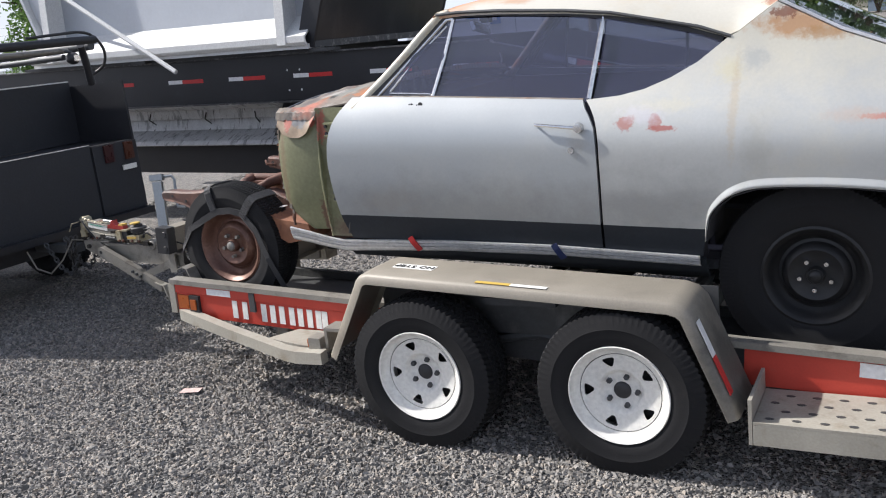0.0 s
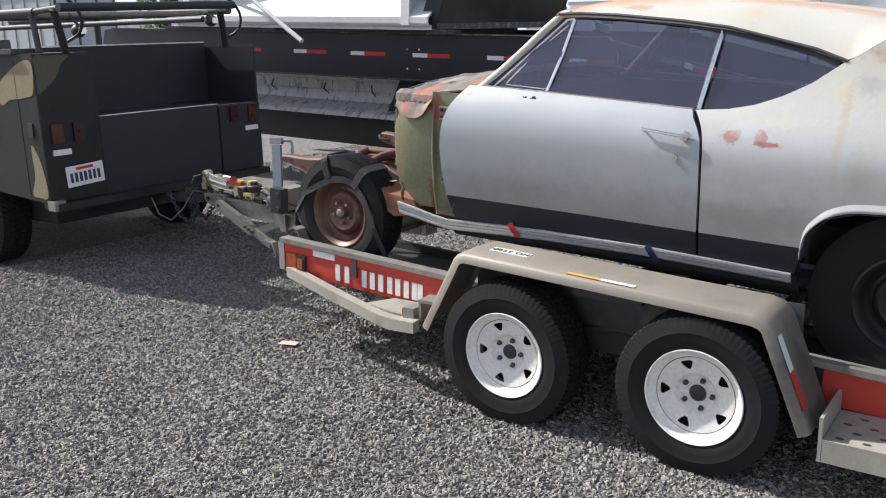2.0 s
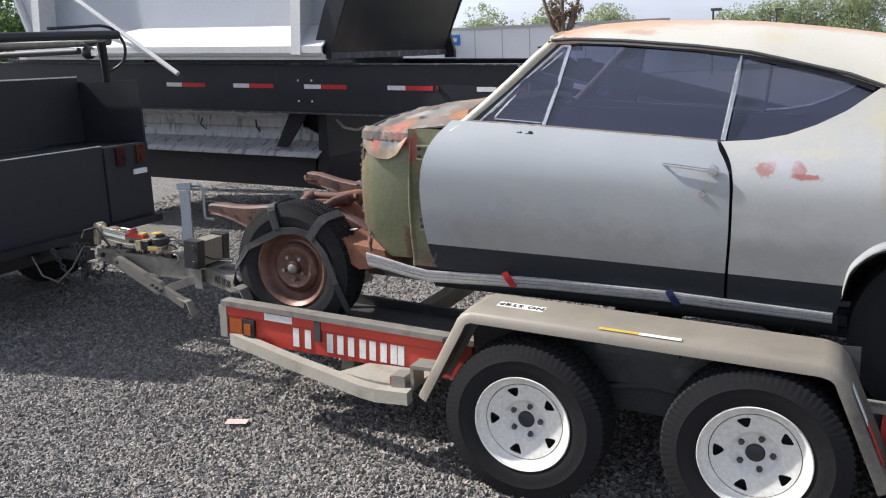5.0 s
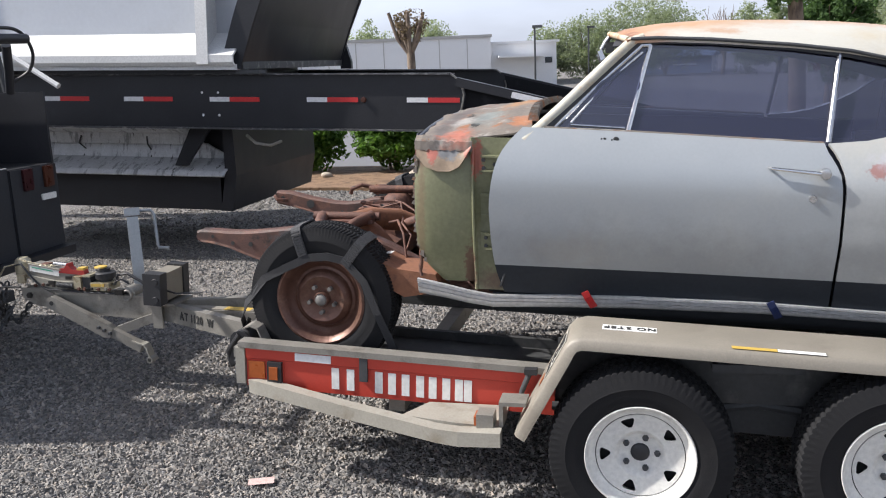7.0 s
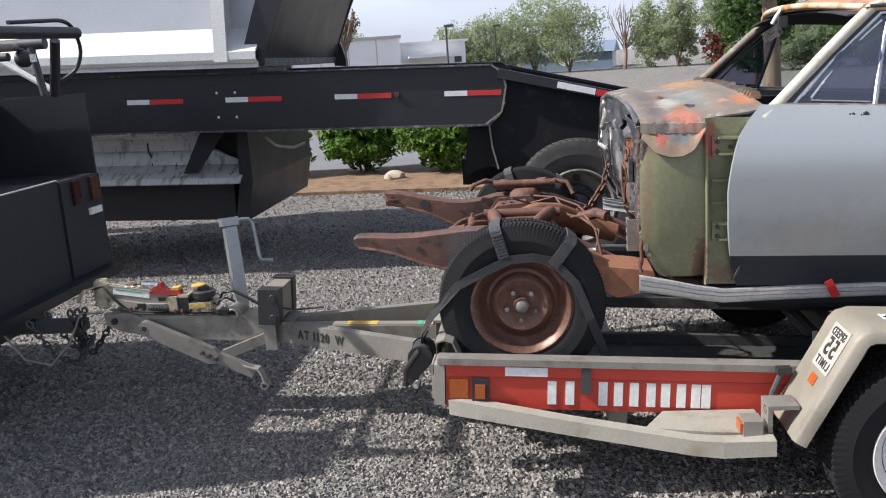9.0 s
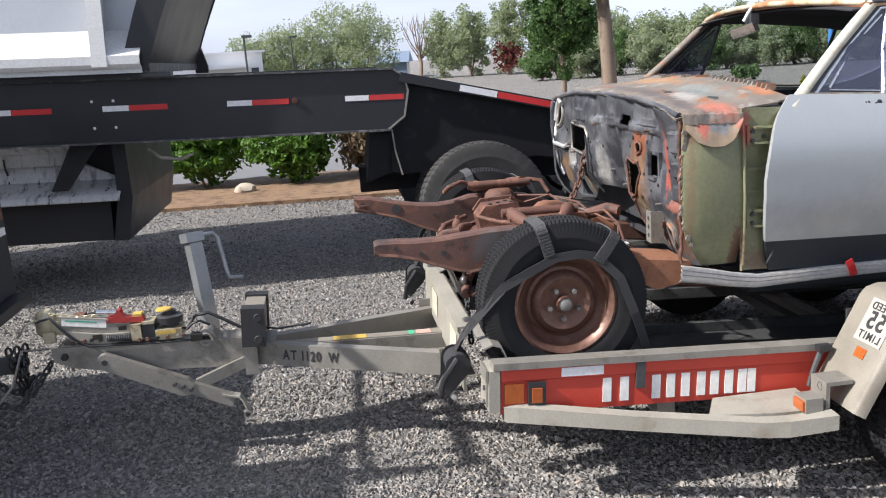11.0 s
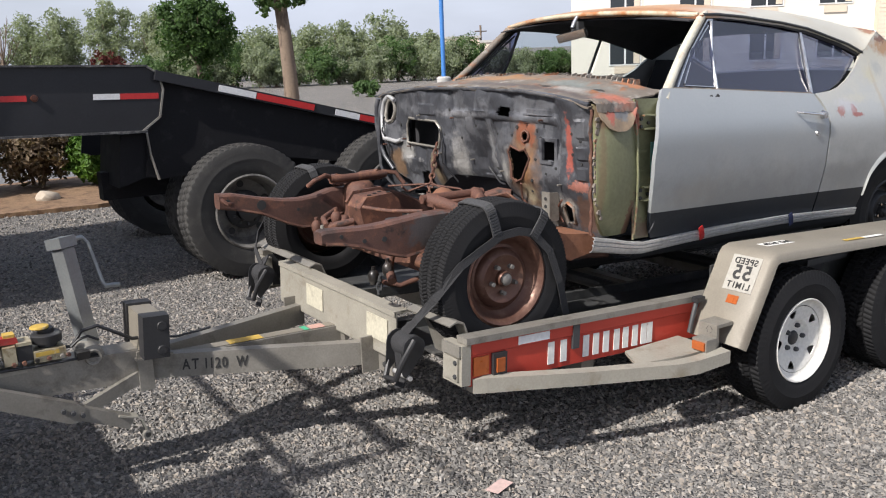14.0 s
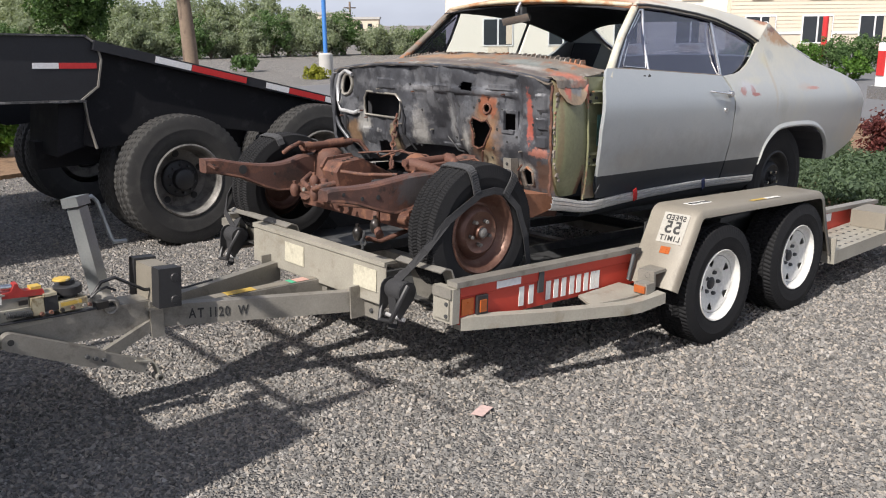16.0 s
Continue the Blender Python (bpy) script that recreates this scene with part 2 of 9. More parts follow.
M_black = material("black_paint", (0.021, 0.0215, 0.025), 0.42, second=(0.033, 0.034, 0.038), scale=4, spread=0.3, cover=0.58, edge=0.3, bump=0.05, spec=0.4)
M_plastic = material("black_plastic", (0.025, 0.025, 0.027), 0.5, scale=12, spread=0.2, bump=0.1)
M_rubber = material("tyre_rubber", (0.011, 0.011, 0.012), 0.78, second=(0.022, 0.021, 0.020), scale=10, spread=0.35, cover=0.56, edge=0.3, grain=200, bump=0.2, spec=0.28)
M_rubber_worn = material("dusty_truck_tyre", (0.030, 0.029, 0.028), 0.8, second=(0.060, 0.057, 0.052), scale=8, spread=0.3, cover=0.5, edge=0.3, grain=160, bump=0.25)
M_decal = material("worn_white_decal", (0.36, 0.345, 0.31), 0.5, scale=10, spread=0.12, bump=0.02)
M_ribbed = material("ribbed_grey_webbing", (0.052, 0.052, 0.054), 0.85, scale=30, spread=0.3, grain=170, grain_amount=0.85, bump=0.8)
M_wheel = material("white_wheel_paint", (0.70, 0.685, 0.64), 0.62, second=(0.58, 0.55, 0.49), scale=9, spread=0.07, cover=0.60, edge=0.2, third=(0.25, 0.17, 0.11), cover2=0.73, bump=0.05, spec=0.3, rough_var=0.08)
M_rust = material("rust", (0.105, 0.047, 0.032), 0.72, second=(0.18, 0.083, 0.05), third=(0.032, 0.02, 0.017), scale=13, spread=0.5, cover=0.53, cover2=0.57, edge=0.08, grain=220, grain_amount=0.4, bump=0.5)
M_rustwheel = material("rusty_wheel", (0.125, 0.062, 0.044), 0.42, 0.4, second=(0.18, 0.105, 0.075), third=(0.055, 0.035, 0.028), scale=18, spread=0.3, cover=0.52, cover2=0.6, edge=0.15, bump=0.25)
# wide grey spot: tuck-under shade of the lower door, put into the colour
M_body = material("faded_silver_blue_paint", (0.375, 0.396, 0.406), 0.38, 0.30, second=(0.42, 0.43, 0.42), third=(0.325, 0.35, 0.37), scale=2.2, spread=0.08, cover=0.5, cover2=0.6, edge=0.3, grain=90, grain_amount=0.05, bump=0.02, rough_var=0.1,
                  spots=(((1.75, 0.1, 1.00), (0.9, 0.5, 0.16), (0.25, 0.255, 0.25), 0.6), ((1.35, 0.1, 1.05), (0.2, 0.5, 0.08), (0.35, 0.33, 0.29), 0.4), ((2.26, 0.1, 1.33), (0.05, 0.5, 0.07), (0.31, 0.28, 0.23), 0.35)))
# last spot greys the lower quarter the same way, as painted shade
M_cream = material("silver_cream_paint", (0.44, 0.45, 0.44), 0.40, 0.22, second=(0.50, 0.485, 0.42), third=(0.39, 0.41, 0.42), scale=1.8, spread=0.08, cover=0.5, cover2=0.58, edge=0.22, grain=90, grain_amount=0.06, bump=0.03,
                   spots=(((3.0, 0.4, 1.70), (0.6, 0.7, 0.22), (0.55, 0.525, 0.44), 0.95), ((3.08, 0.33, 1.74), (0.20, 0.3, 0.06), (0.42, 0.21, 0.08), 0.8), ((3.02, 0.33, 1.78), (0.06, 0.3, 0.03), (0.20, 0.08, 0.05), 0.85), ((3.17, 0.33, 1.70), (0.14, 0.3, 0.03), (0.36, 0.20, 0.08), 0.7),
                          ((2.92, 0.2, 1.62), (0.06, 0.4, 0.045), (0.37, 0.38, 0.37), 0.6), ((2.83, 0.2, 1.58), (0.06, 0.4, 0.05), (0.55, 0.50, 0.32), 0.5), ((2.86, 0.15, 1.45), (0.02, 0.4, 0.22), (0.43, 0.32, 0.18), 0.35), ((2.455, 0.12, 1.395), (0.05, 0.4, 0.036), (0.37, 0.17, 0.145), 0.85), ((2.57, 0.12, 1.40), (0.036, 0.4, 0.036), (0.36, 0.16, 0.14), 0.85),
                          ((2.60, 0.12, 1.375), (0.06, 0.4, 0.016), (0.35, 0.12, 0.10), 0.9), ((2.52, 0.12, 1.43), (0.10, 0.4, 0.04), (0.53, 0.52, 0.55), 0.6), ((2.62, 0.12, 1.46), (0.12, 0.4, 0.03), (0.55, 0.52, 0.41), 0.5), ((3.38, 0.12, 1.41), (0.12, 0.4, 0.014), (0.52, 0.22, 0.17), 0.85), ((3.27, 0.12, 1.415), (0.12, 0.4, 0.03), (0.50, 0.40, 0.33), 0.5),
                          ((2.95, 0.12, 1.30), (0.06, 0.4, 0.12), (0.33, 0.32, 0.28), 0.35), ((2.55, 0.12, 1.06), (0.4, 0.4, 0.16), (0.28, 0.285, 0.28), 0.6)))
M_band = material("dark_lower_paint", (0.020, 0.024, 0.030), 0.5, second=(0.035, 0.038, 0.042), scale=5, spread=0.25, cover=0.55, edge=0.3, bump=0.03, spec=0.3)
M_green = material("olive_green_primer", (0.175, 0.178, 0.098), 0.45, second=(0.23, 0.225, 0.135), third=(0.11, 0.11, 0.062), scale=4, spread=0.2, cover=0.52, cover2=0.60, edge=0.15, bump=0.06,
                   spots=(((0.89, 0.13, 1.42), (0.075, 0.4, 0.055), (0.36, 0.10, 0.07), 0.95), ((0.80, 0.13, 1.43), (0.10, 0.4, 0.085), (0.14, 0.075, 0.055), 0.8), ((0.84, 0.13, 1.44), (0.05, 0.4, 0.03), (0.07, 0.06, 0.055), 0.9), ((0.975, 0.13, 1.40), (0.03, 0.4, 0.09), (0.34, 0.09, 0.06), 0.9), ((0.755, 0.13, 1.15), (0.022, 0.4, 0.4), (0.16, 0.09, 0.055), 0.5), ((0.955, 0.13, 0.93), (0.03, 0.4, 0.16), (0.13, 0.065, 0.045), 0.85),
                          ((1.11, 0.2, 1.20), (0.02, 0.4, 0.10), (0.13, 0.30, 0.27), 0.9), ((1.06, 0.2, 0.9), (0.1, 0.4, 0.05), (0.12, 0.07, 0.05), 0.8)))
M_fw = material("scorched_firewall_metal", (0.058, 0.060, 0.068), 0.36, 0.2, second=(0.115, 0.118, 0.128), third=(0.30, 0.295, 0.29), scale=5.0, spread=0.4, cover=0.50, cover2=0.655, edge=0.06, bump=0.2, grain=70, rough_var=0.2,
                spots=(((0.75, 0.62, 1.14), (0.4, 0.11, 0.20), (0.27, 0.145, 0.07), 0.95), ((0.75, 0.61, 1.31), (0.4, 0.075, 0.07), (0.24, 0.09, 0.05), 0.95), ((0.75, 0.60, 1.02), (0.4, 0.06, 0.06), (0.42, 0.36, 0.25), 0.8), ((0.75, 0.305, 1.27), (0.4, 0.028, 0.17), (0.36, 0.10, 0.075), 0.95), ((0.75, 0.25, 1.10), (0.4, 0.07, 0.03), (0.38, 0.16, 0.12), 0.9),
                       ((0.75, 1.38, 1.05), (0.4, 0.05, 0.16), (0.30, 0.22, 0.13), 0.8), ((0.75, 0.23, 0.97), (0.4, 0.06, 0.12), (0.10, 0.06, 0.045), 0.9), ((0.75, 0.45, 0.94), (0.4, 0.12, 0.06), (0.20, 0.17, 0.14), 0.7), ((0.75, 1.8, 1.08), (0.4, 0.09, 0.1), (0.19, 0.12, 0.07), 0.85), ((0.75, 0.95, 1.02), (0.4, 0.2, 0.06), (0.03, 0.03, 0.033), 0.8), ((0.75, 0.92, 1.20), (0.4, 0.05, 0.13), (0.33, 0.33, 0.335), 0.7), ((0.75, 1.18, 1.12), (0.4, 0.06, 0.14), (0.38, 0.37, 0.35), 0.75), ((0.75, 0.78, 1.12), (0.4, 0.05, 0.08), (0.34, 0.33, 0.31), 0.75), ((0.75, 1.70, 1.16), (0.4, 0.07, 0.10), (0.36, 0.35, 0.33), 0.75), ((0.75, 0.37, 1.0), (0.4, 0.09, 0.05), (0.36, 0.34, 0.31), 0.7), ((0.75, 1.15, 1.38), (0.4, 0.2, 0.03), (0.26, 0.26, 0.27), 0.6)))
# three near-black spots stand in for dark torn holes in the cowl
M_cowl = material("rusted_cowl", (0.17, 0.145, 0.12), 0.7, second=(0.24, 0.105, 0.05), third=(0.30, 0.28, 0.25), scale=7, spread=0.4, cover=0.54, cover2=0.57, edge=0.08, bump=0.3,
                  spots=(((0.80, 0.6, 1.5), (0.05, 0.9, 0.3), (0.10, 0.085, 0.08), 0.8), ((0.88, 0.2, 1.5), (0.09, 0.1, 0.3), (0.36, 0.11, 0.07), 0.8), ((0.93, 0.34, 1.5), (0.03, 0.04, 0.3), (0.015, 0.013, 0.012), 0.95), ((0.86, 0.62, 1.5), (0.022, 0.05, 0.3), (0.015, 0.013, 0.012), 0.95), ((0.96, 1.45, 1.5), (0.03, 0.04, 0.3), (0.015, 0.013, 0.012), 0.95), ((0.95, 0.55, 1.5), (0.08, 0.25, 0.3), (0.19, 0.22, 0.21), 0.7), ((0.86, 0.45, 1.5), (0.05, 0.12, 0.3), (0.36, 0.35, 0.33), 0.6), ((1.02, 1.2, 1.5), (0.09, 0.5, 0.3), (0.34, 0.19, 0.09), 0.8), ((1.12, 0.35, 1.5), (0.06, 0.12, 0.3), (0.36, 0.15, 0.07), 0.9)))
M_primer = material("red_oxide_primer", (0.33, 0.10, 0.07), 0.7, second=(0.2, 0.09, 0.06), scale=14, spread=0.2, cover=0.58, edge=0.2)
M_chrome = material("dull_chrome", (0.62, 0.62, 0.62), 0.22, 0.95, scale=15, spread=0.12, bump=0.02)
# bluish diffuse film also carries some sky haze reflected in the panes, as colour
M_glass = glass("tinted_window_glass", (0.20, 0.215, 0.32), 0.11, (0.15, 0.15, 0.31), 0.03, 0.13)
M_glass_clear = glass("clear_glass", (0.75, 0.8, 0.8))
M_interior = material("dark_interior_trim", (0.032, 0.032, 0.037), 0.85, scale=8, spread=0.3)
M_strap = material("black_webbing", (0.028, 0.028, 0.03), 0.9, scale=30, spread=0.2, grain=300, bump=0.6)
M_white = material("white_vinyl", (0.75, 0.74, 0.7), 0.5, scale=10, spread=0.08, bump=0.02)
M_tape_red = material("red_reflector", (0.5, 0.03, 0.03), 0.35, scale=20, spread=0.15, bump=0.05)
M_tape_white = material("white_reflector", (0.7, 0.7, 0.7), 0.35, scale=20, spread=0.12, bump=0.05)
M_amber = material("amber_lens", (0.34, 0.085, 0.02), 0.3, scale=20, spread=0.2, bump=0.05)
M_yellow = material("yellow_marking", (0.52, 0.35, 0.07), 0.5, second=(0.5, 0.48, 0.42), scale=20, cover=0.58, spread=0.1)
M_letter = material("black_lettering", (0.03, 0.03, 0.03), 0.6, scale=20, spread=0.1, bump=0.0)
M_hopper = material("silver_hopper_skin", (0.48, 0.50, 0.53), 0.4, 0.3, second=(0.42, 0.43, 0.45), scale=1.4, spread=0.12, cover=0.52, edge=0.3, grain=30, grain_amount=0.06, bump=0.03)
M_hopper_white = material("white_painted_steel", (0.62, 0.62, 0.61), 0.5, second=(0.55, 0.54, 0.52), scale=4, spread=0.08, cover=0.6, edge=0.2)
M_gate = material("streaked_white_gate", (0.52, 0.52, 0.52), 0.45, 0.2, second=(0.27, 0.27, 0.27), third=(0.03, 0.03, 0.03), scale=5, spread=0.25, cover=0.53, cover2=0.61, edge=0.07, stretch=(2.4, 1, 0.6))
M_olive = material("camouflage_olive_paint", (0.020, 0.021, 0.021), 0.6, second=(0.014, 0.015, 0.017), scale=3, spread=0.2, cover=0.55, spec=0.35)
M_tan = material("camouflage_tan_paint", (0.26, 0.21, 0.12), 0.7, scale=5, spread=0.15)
M_leaf = leaf("leaf_green", (0.085, 0.17, 0.03), (0.13, 0.24, 0.045))
M_leaf_street = leaf("leaf_street_green", (0.055, 0.105, 0.03), (0.085, 0.15, 0.045))
M_leaf_dark = leaf("leaf_dark_green", (0.085, 0.15, 0.055), (0.13, 0.20, 0.075), 2.0)
# paler than real leaves: distance haze is mixed into the colour
M_leaf_hazed = leaf("leaf_hazed_green", (0.25, 0.29, 0.20), (0.34, 0.38, 0.27), 0.8, 0.5)
M_leaf_red = leaf("leaf_dark_red", (0.11, 0.03, 0.03), (0.17, 0.05, 0.04))
M_leaf_dry = leaf("leaf_brown", (0.16, 0.115, 0.075), (0.22, 0.17, 0.11), 3.0, 0.25)
M_juniper = leaf("juniper_green", (0.085, 0.125, 0.072), (0.13, 0.18, 0.10), 2.5)
M_bark = material("bark", (0.2, 0.15, 0.11), 0.9, second=(0.11, 0.08, 0.06), scale=6, spread=0.3, cover=0.5, stretch=(1, 1, 0.3), bump=0.6, grain=30)
M_far_panel = material("pale_far_panel", (0.40, 0.43, 0.43), 0.6, second=(0.34, 0.37, 0.37), scale=0.8, spread=0.15, cover=0.5, edge=0.3)
M_wall_white = material("white_warehouse_wall", (0.72, 0.72, 0.72), 0.7, scale=0.3, spread=0.06)
M_wall_beige = material("beige_siding", (0.62, 0.53, 0.42), 0.7, scale=0.3, spread=0.06)
M_wall_pale = material("pale_stucco", (0.72, 0.68, 0.6), 0.7, scale=0.3, spread=0.06)
M_window_far = material("dark_far_window", (0.03, 0.035, 0.04), 0.15, scale=1, spread=0.2, bump=0)
M_blue = material("blue_pole_paint", (0.05, 0.19, 0.5), 0.5, scale=3, spread=0.12)
M_concrete = material("concrete", (0.42, 0.41, 0.39), 0.85, scale=2, spread=0.15, grain=40)
M_rock = material("pale_rock", (0.4, 0.34, 0.27), 0.9, scale=6, spread=0.3, bump=0.5)
M_alu = material("dull_aluminium", (0.6, 0.6, 0.6), 0.35, 0.5, second=(0.45, 0.45, 0.44), scale=10, spread=0.15, cover=0.55, edge=0.2, bump=0.03)
M_steel_dark = material("dark_steel_pole", (0.07, 0.072, 0.075), 0.6, 0.4, scale=10, spread=0.2)
M_brass = material("yellowed_zinc", (0.46, 0.41, 0.29), 0.45, 0.4, second=(0.28, 0.22, 0.13), third=(0.1, 0.08, 0.06), scale=16, spread=0.3, cover=0.52, cover2=0.62)
M_paper = material("crumpled_paper", (0.52, 0.38, 0.35), 0.8, second=(0.5, 0.15, 0.13), scale=30, spread=0.1, cover=0.62)
M_rust_bright = material("orange_rust", (0.22, 0.095, 0.05), 0.8, second=(0.13, 0.06, 0.04), third=(0.32, 0.19, 0.11), scale=16, spread=0.25, cover=0.55, cover2=0.64, edge=0.12, bump=0.3)
M_cream_rust = material("cream_paint_rusting", (0.5, 0.45, 0.33), 0.6, second=(0.38, 0.16, 0.06), third=(0.5, 0.28, 0.12), scale=5, spread=0.15, cover=0.5, cover2=0.56, edge=0.14, bump=0.1)
M_pale_patch = material("pale_filler", (0.45, 0.46, 0.45), 0.5, second=(0.47, 0.45, 0.38), scale=9, spread=0.1, cover=0.5, edge=0.3)
M_primer_pale = material("faded_pink_patch", (0.5, 0.3, 0.25), 0.65, scale=12, spread=0.2)
M_tape_blue = material("dark_blue_tape", (0.02, 0.03, 0.09), 0.4, scale=12, spread=0.2)
M_roof = material("cream_roof_paint", (0.485, 0.468, 0.41), 0.48, second=(0.48, 0.42, 0.31), third=(0.43, 0.40, 0.34), scale=2.6, spread=0.08, cover=0.53, cover2=0.58, edge=0.2, grain=90, grain_amount=0.06, bump=0.04,
                  spots=(((1.56, 0.8, 1.88), (0.14, 1.4, 0.5), (0.46, 0.21, 0.09), 0.8), ((1.50, 0.6, 1.88), (0.08, 1.2, 0.5), (0.24, 0.10, 0.05), 0.9), ((1.76, 0.60, 1.93), (0.40, 0.20, 0.5), (0.47, 0.24, 0.10), 0.85), ((2.65, 0.60, 1.9), (0.5, 0.11, 0.5), (0.48, 0.26, 0.13), 0.8), ((2.1, 0.74, 1.9), (0.8, 0.18, 0.5), (0.47, 0.29, 0.15), 0.75), ((1.9, 0.40, 1.9), (0.08, 0.05, 0.5), (0.42, 0.24, 0.13), 0.7), ((2.1, 1.25, 1.9), (0.9, 0.4, 0.5), (0.48, 0.26, 0.12), 0.8),
                         ((2.98, 0.38, 1.80), (0.06, 0.1, 0.2), (0.26, 0.11, 0.06), 0.85)))
M_sail = material("cream_sail_paint", (0.52, 0.51, 0.46), 0.55, second=(0.5, 0.33, 0.16), third=(0.36, 0.15, 0.06), scale=2.4, spread=0.1, cover=0.53, cover2=0.60, edge=0.14, grain=90, grain_amount=0.08, bump=0.05)
M_edge = material("scuffed_black_edge", (0.06, 0.06, 0.062), 0.5, 0.2, second=(0.3, 0.29, 0.28), scale=12, spread=0.3, cover=0.52, edge=0.2)
M_chute = material("glossy_black_sheet", (0.03, 0.031, 0.034), 0.35, 0.0, second=(0.07, 0.07, 0.072), scale=3, spread=0.3, cover=0.5, edge=0.3, stretch=(1, 1, 0.4))
M_tail = material("dull_black_paint", (0.027, 0.029, 0.034), 0.55, second=(0.036, 0.038, 0.043), scale=5, spread=0.25, cover=0.55, edge=0.3, spec=0.35)
M_tan_dark = material("camouflage_tan_darker", (0.09, 0.078, 0.05), 0.7, scale=5, spread=0.15)
M_lamp_red = material("dull_red_lens", (0.035, 0.007, 0.009), 0.3, scale=20, spread=0.2, bump=0.05)
M_lamp_amber = material("dull_amber_lens", (0.07, 0.022, 0.012), 0.3, scale=20, spread=0.2, bump=0.05)
M_plate_ink = material("plate_ink", (0.03, 0.04, 0.09), 0.5, scale=20, spread=0.1)
M_blue_roof = material("blue_grey_roof", (0.16, 0.21, 0.28), 0.6, scale=1, spread=0.1)
M_wall_cream = material("cream_siding_board", (0.68, 0.6, 0.48), 0.7, scale=0.5, spread=0.06)
M_leaf_yellow = leaf("leaf_yellow_green", (0.27, 0.28, 0.035), (0.34, 0.34, 0.06))
M_rim_black = material("grimy_black_rim", (0.014, 0.014, 0.015), 0.5, 0.2, second=(0.035, 0.033, 0.03), scale=9, spread=0.3, cover=0.56, edge=0.2)
M_rim_old = material("dusty_silver_rim", (0.20, 0.19, 0.175), 0.55, 0.35, second=(0.07, 0.065, 0.06), third=(0.30, 0.28, 0.25), scale=9, spread=0.35, cover=0.48, cover2=0.62, edge=0.18)

M_flap = material("peeling_cowl_flap", (0.27, 0.20, 0.135), 0.6, second=(0.20, 0.14, 0.10), scale=16, spread=0.2, cover=0.56, edge=0.15, bump=0.15,
                  spots=(((0.865, 0.1, 1.42), (0.055, 0.4, 0.035), (0.15, 0.165, 0.18), 0.85), ((0.80, 0.1, 1.41), (0.028, 0.4, 0.05), (0.36, 0.10, 0.075), 0.9), ((0.95, 0.1, 1.43), (0.03, 0.4, 0.05), (0.40, 0.14, 0.10), 0.85), ((0.87, 0.1, 1.463), (0.12, 0.4, 0.012), (0.30, 0.12, 0.08), 0.8)))
M_teal = material("old_teal_paint", (0.13, 0.30, 0.27), 0.5, second=(0.09, 0.2, 0.18), scale=12, spread=0.15, cover=0.55)
M_grime = material("black_grease", (0.018, 0.016, 0.015), 0.35, second=(0.05, 0.04, 0.035), scale=14, spread=0.4, cover=0.55)
M_pillar = material("cream_pillar_paint", (0.52, 0.50, 0.42), 0.5, second=(0.45, 0.36, 0.24), third=(0.36, 0.17, 0.08), scale=7, spread=0.1, cover=0.52, cover2=0.60, edge=0.12, bump=0.08)
M_faded_label = material("yellowed_label", (0.50, 0.47, 0.37), 0.6, second=(0.40, 0.37, 0.29), scale=14, spread=0.15, cover=0.52)
M_cream_steel = material("cream_weathered_steel", (0.33, 0.31, 0.262), 0.5, 0.15, second=(0.24, 0.21, 0.16), third=(0.13, 0.09, 0.06), scale=6, spread=0.3, cover=0.54, cover2=0.66, edge=0.14, grain=120, grain_amount=0.2, bump=0.12)
M_rail = material("rusty_frame_rail", (0.098, 0.048, 0.036), 0.62, second=(0.145, 0.066, 0.043), third=(0.034, 0.022, 0.019), scale=11, spread=0.5, cover=0.53, cover2=0.57, edge=0.09, grain=200, grain_amount=0.4, bump=0.5,
                  spots=(((0.10, 0.41, 0.95), (0.17, 0.06, 0.09), (0.085, 0.08, 0.08), 0.85), ((0.20, 0.41, 0.90), (0.16, 0.06, 0.06), (0.02, 0.016, 0.015), 0.8), ((-0.38, 0.5, 0.99), (0.05, 0.2, 0.06), (0.03, 0.02, 0.018), 0.8), ((0.05, 1.4, 0.9), (0.12, 0.2, 0.08), (0.025, 0.018, 0.016), 0.8)))
M_green_tape = material("green_label", (0.05, 0.4, 0.22), 0.5, scale=10, spread=0.15)
M_lever_red = material("chipped_red_plastic", (0.33, 0.03, 0.026), 0.45, second=(0.25, 0.05, 0.04), scale=24, spread=0.25, cover=0.55)
# darker copy of the black paint: shade round the axles put into colour
M_skirt = material("shaded_black_steel", (0.012, 0.012, 0.014), 0.75, second=(0.02, 0.02, 0.022), scale=5, spread=0.3, cover=0.55, spec=0.2)

# ---- building helpers ----
def thing(name, label, category, group="", kind="", at=(0, 0, 0)):
    e = new(name)
    e.location = at
    e.empty_display_size = 0.1
    return tagged(e, label, category, group, kind)


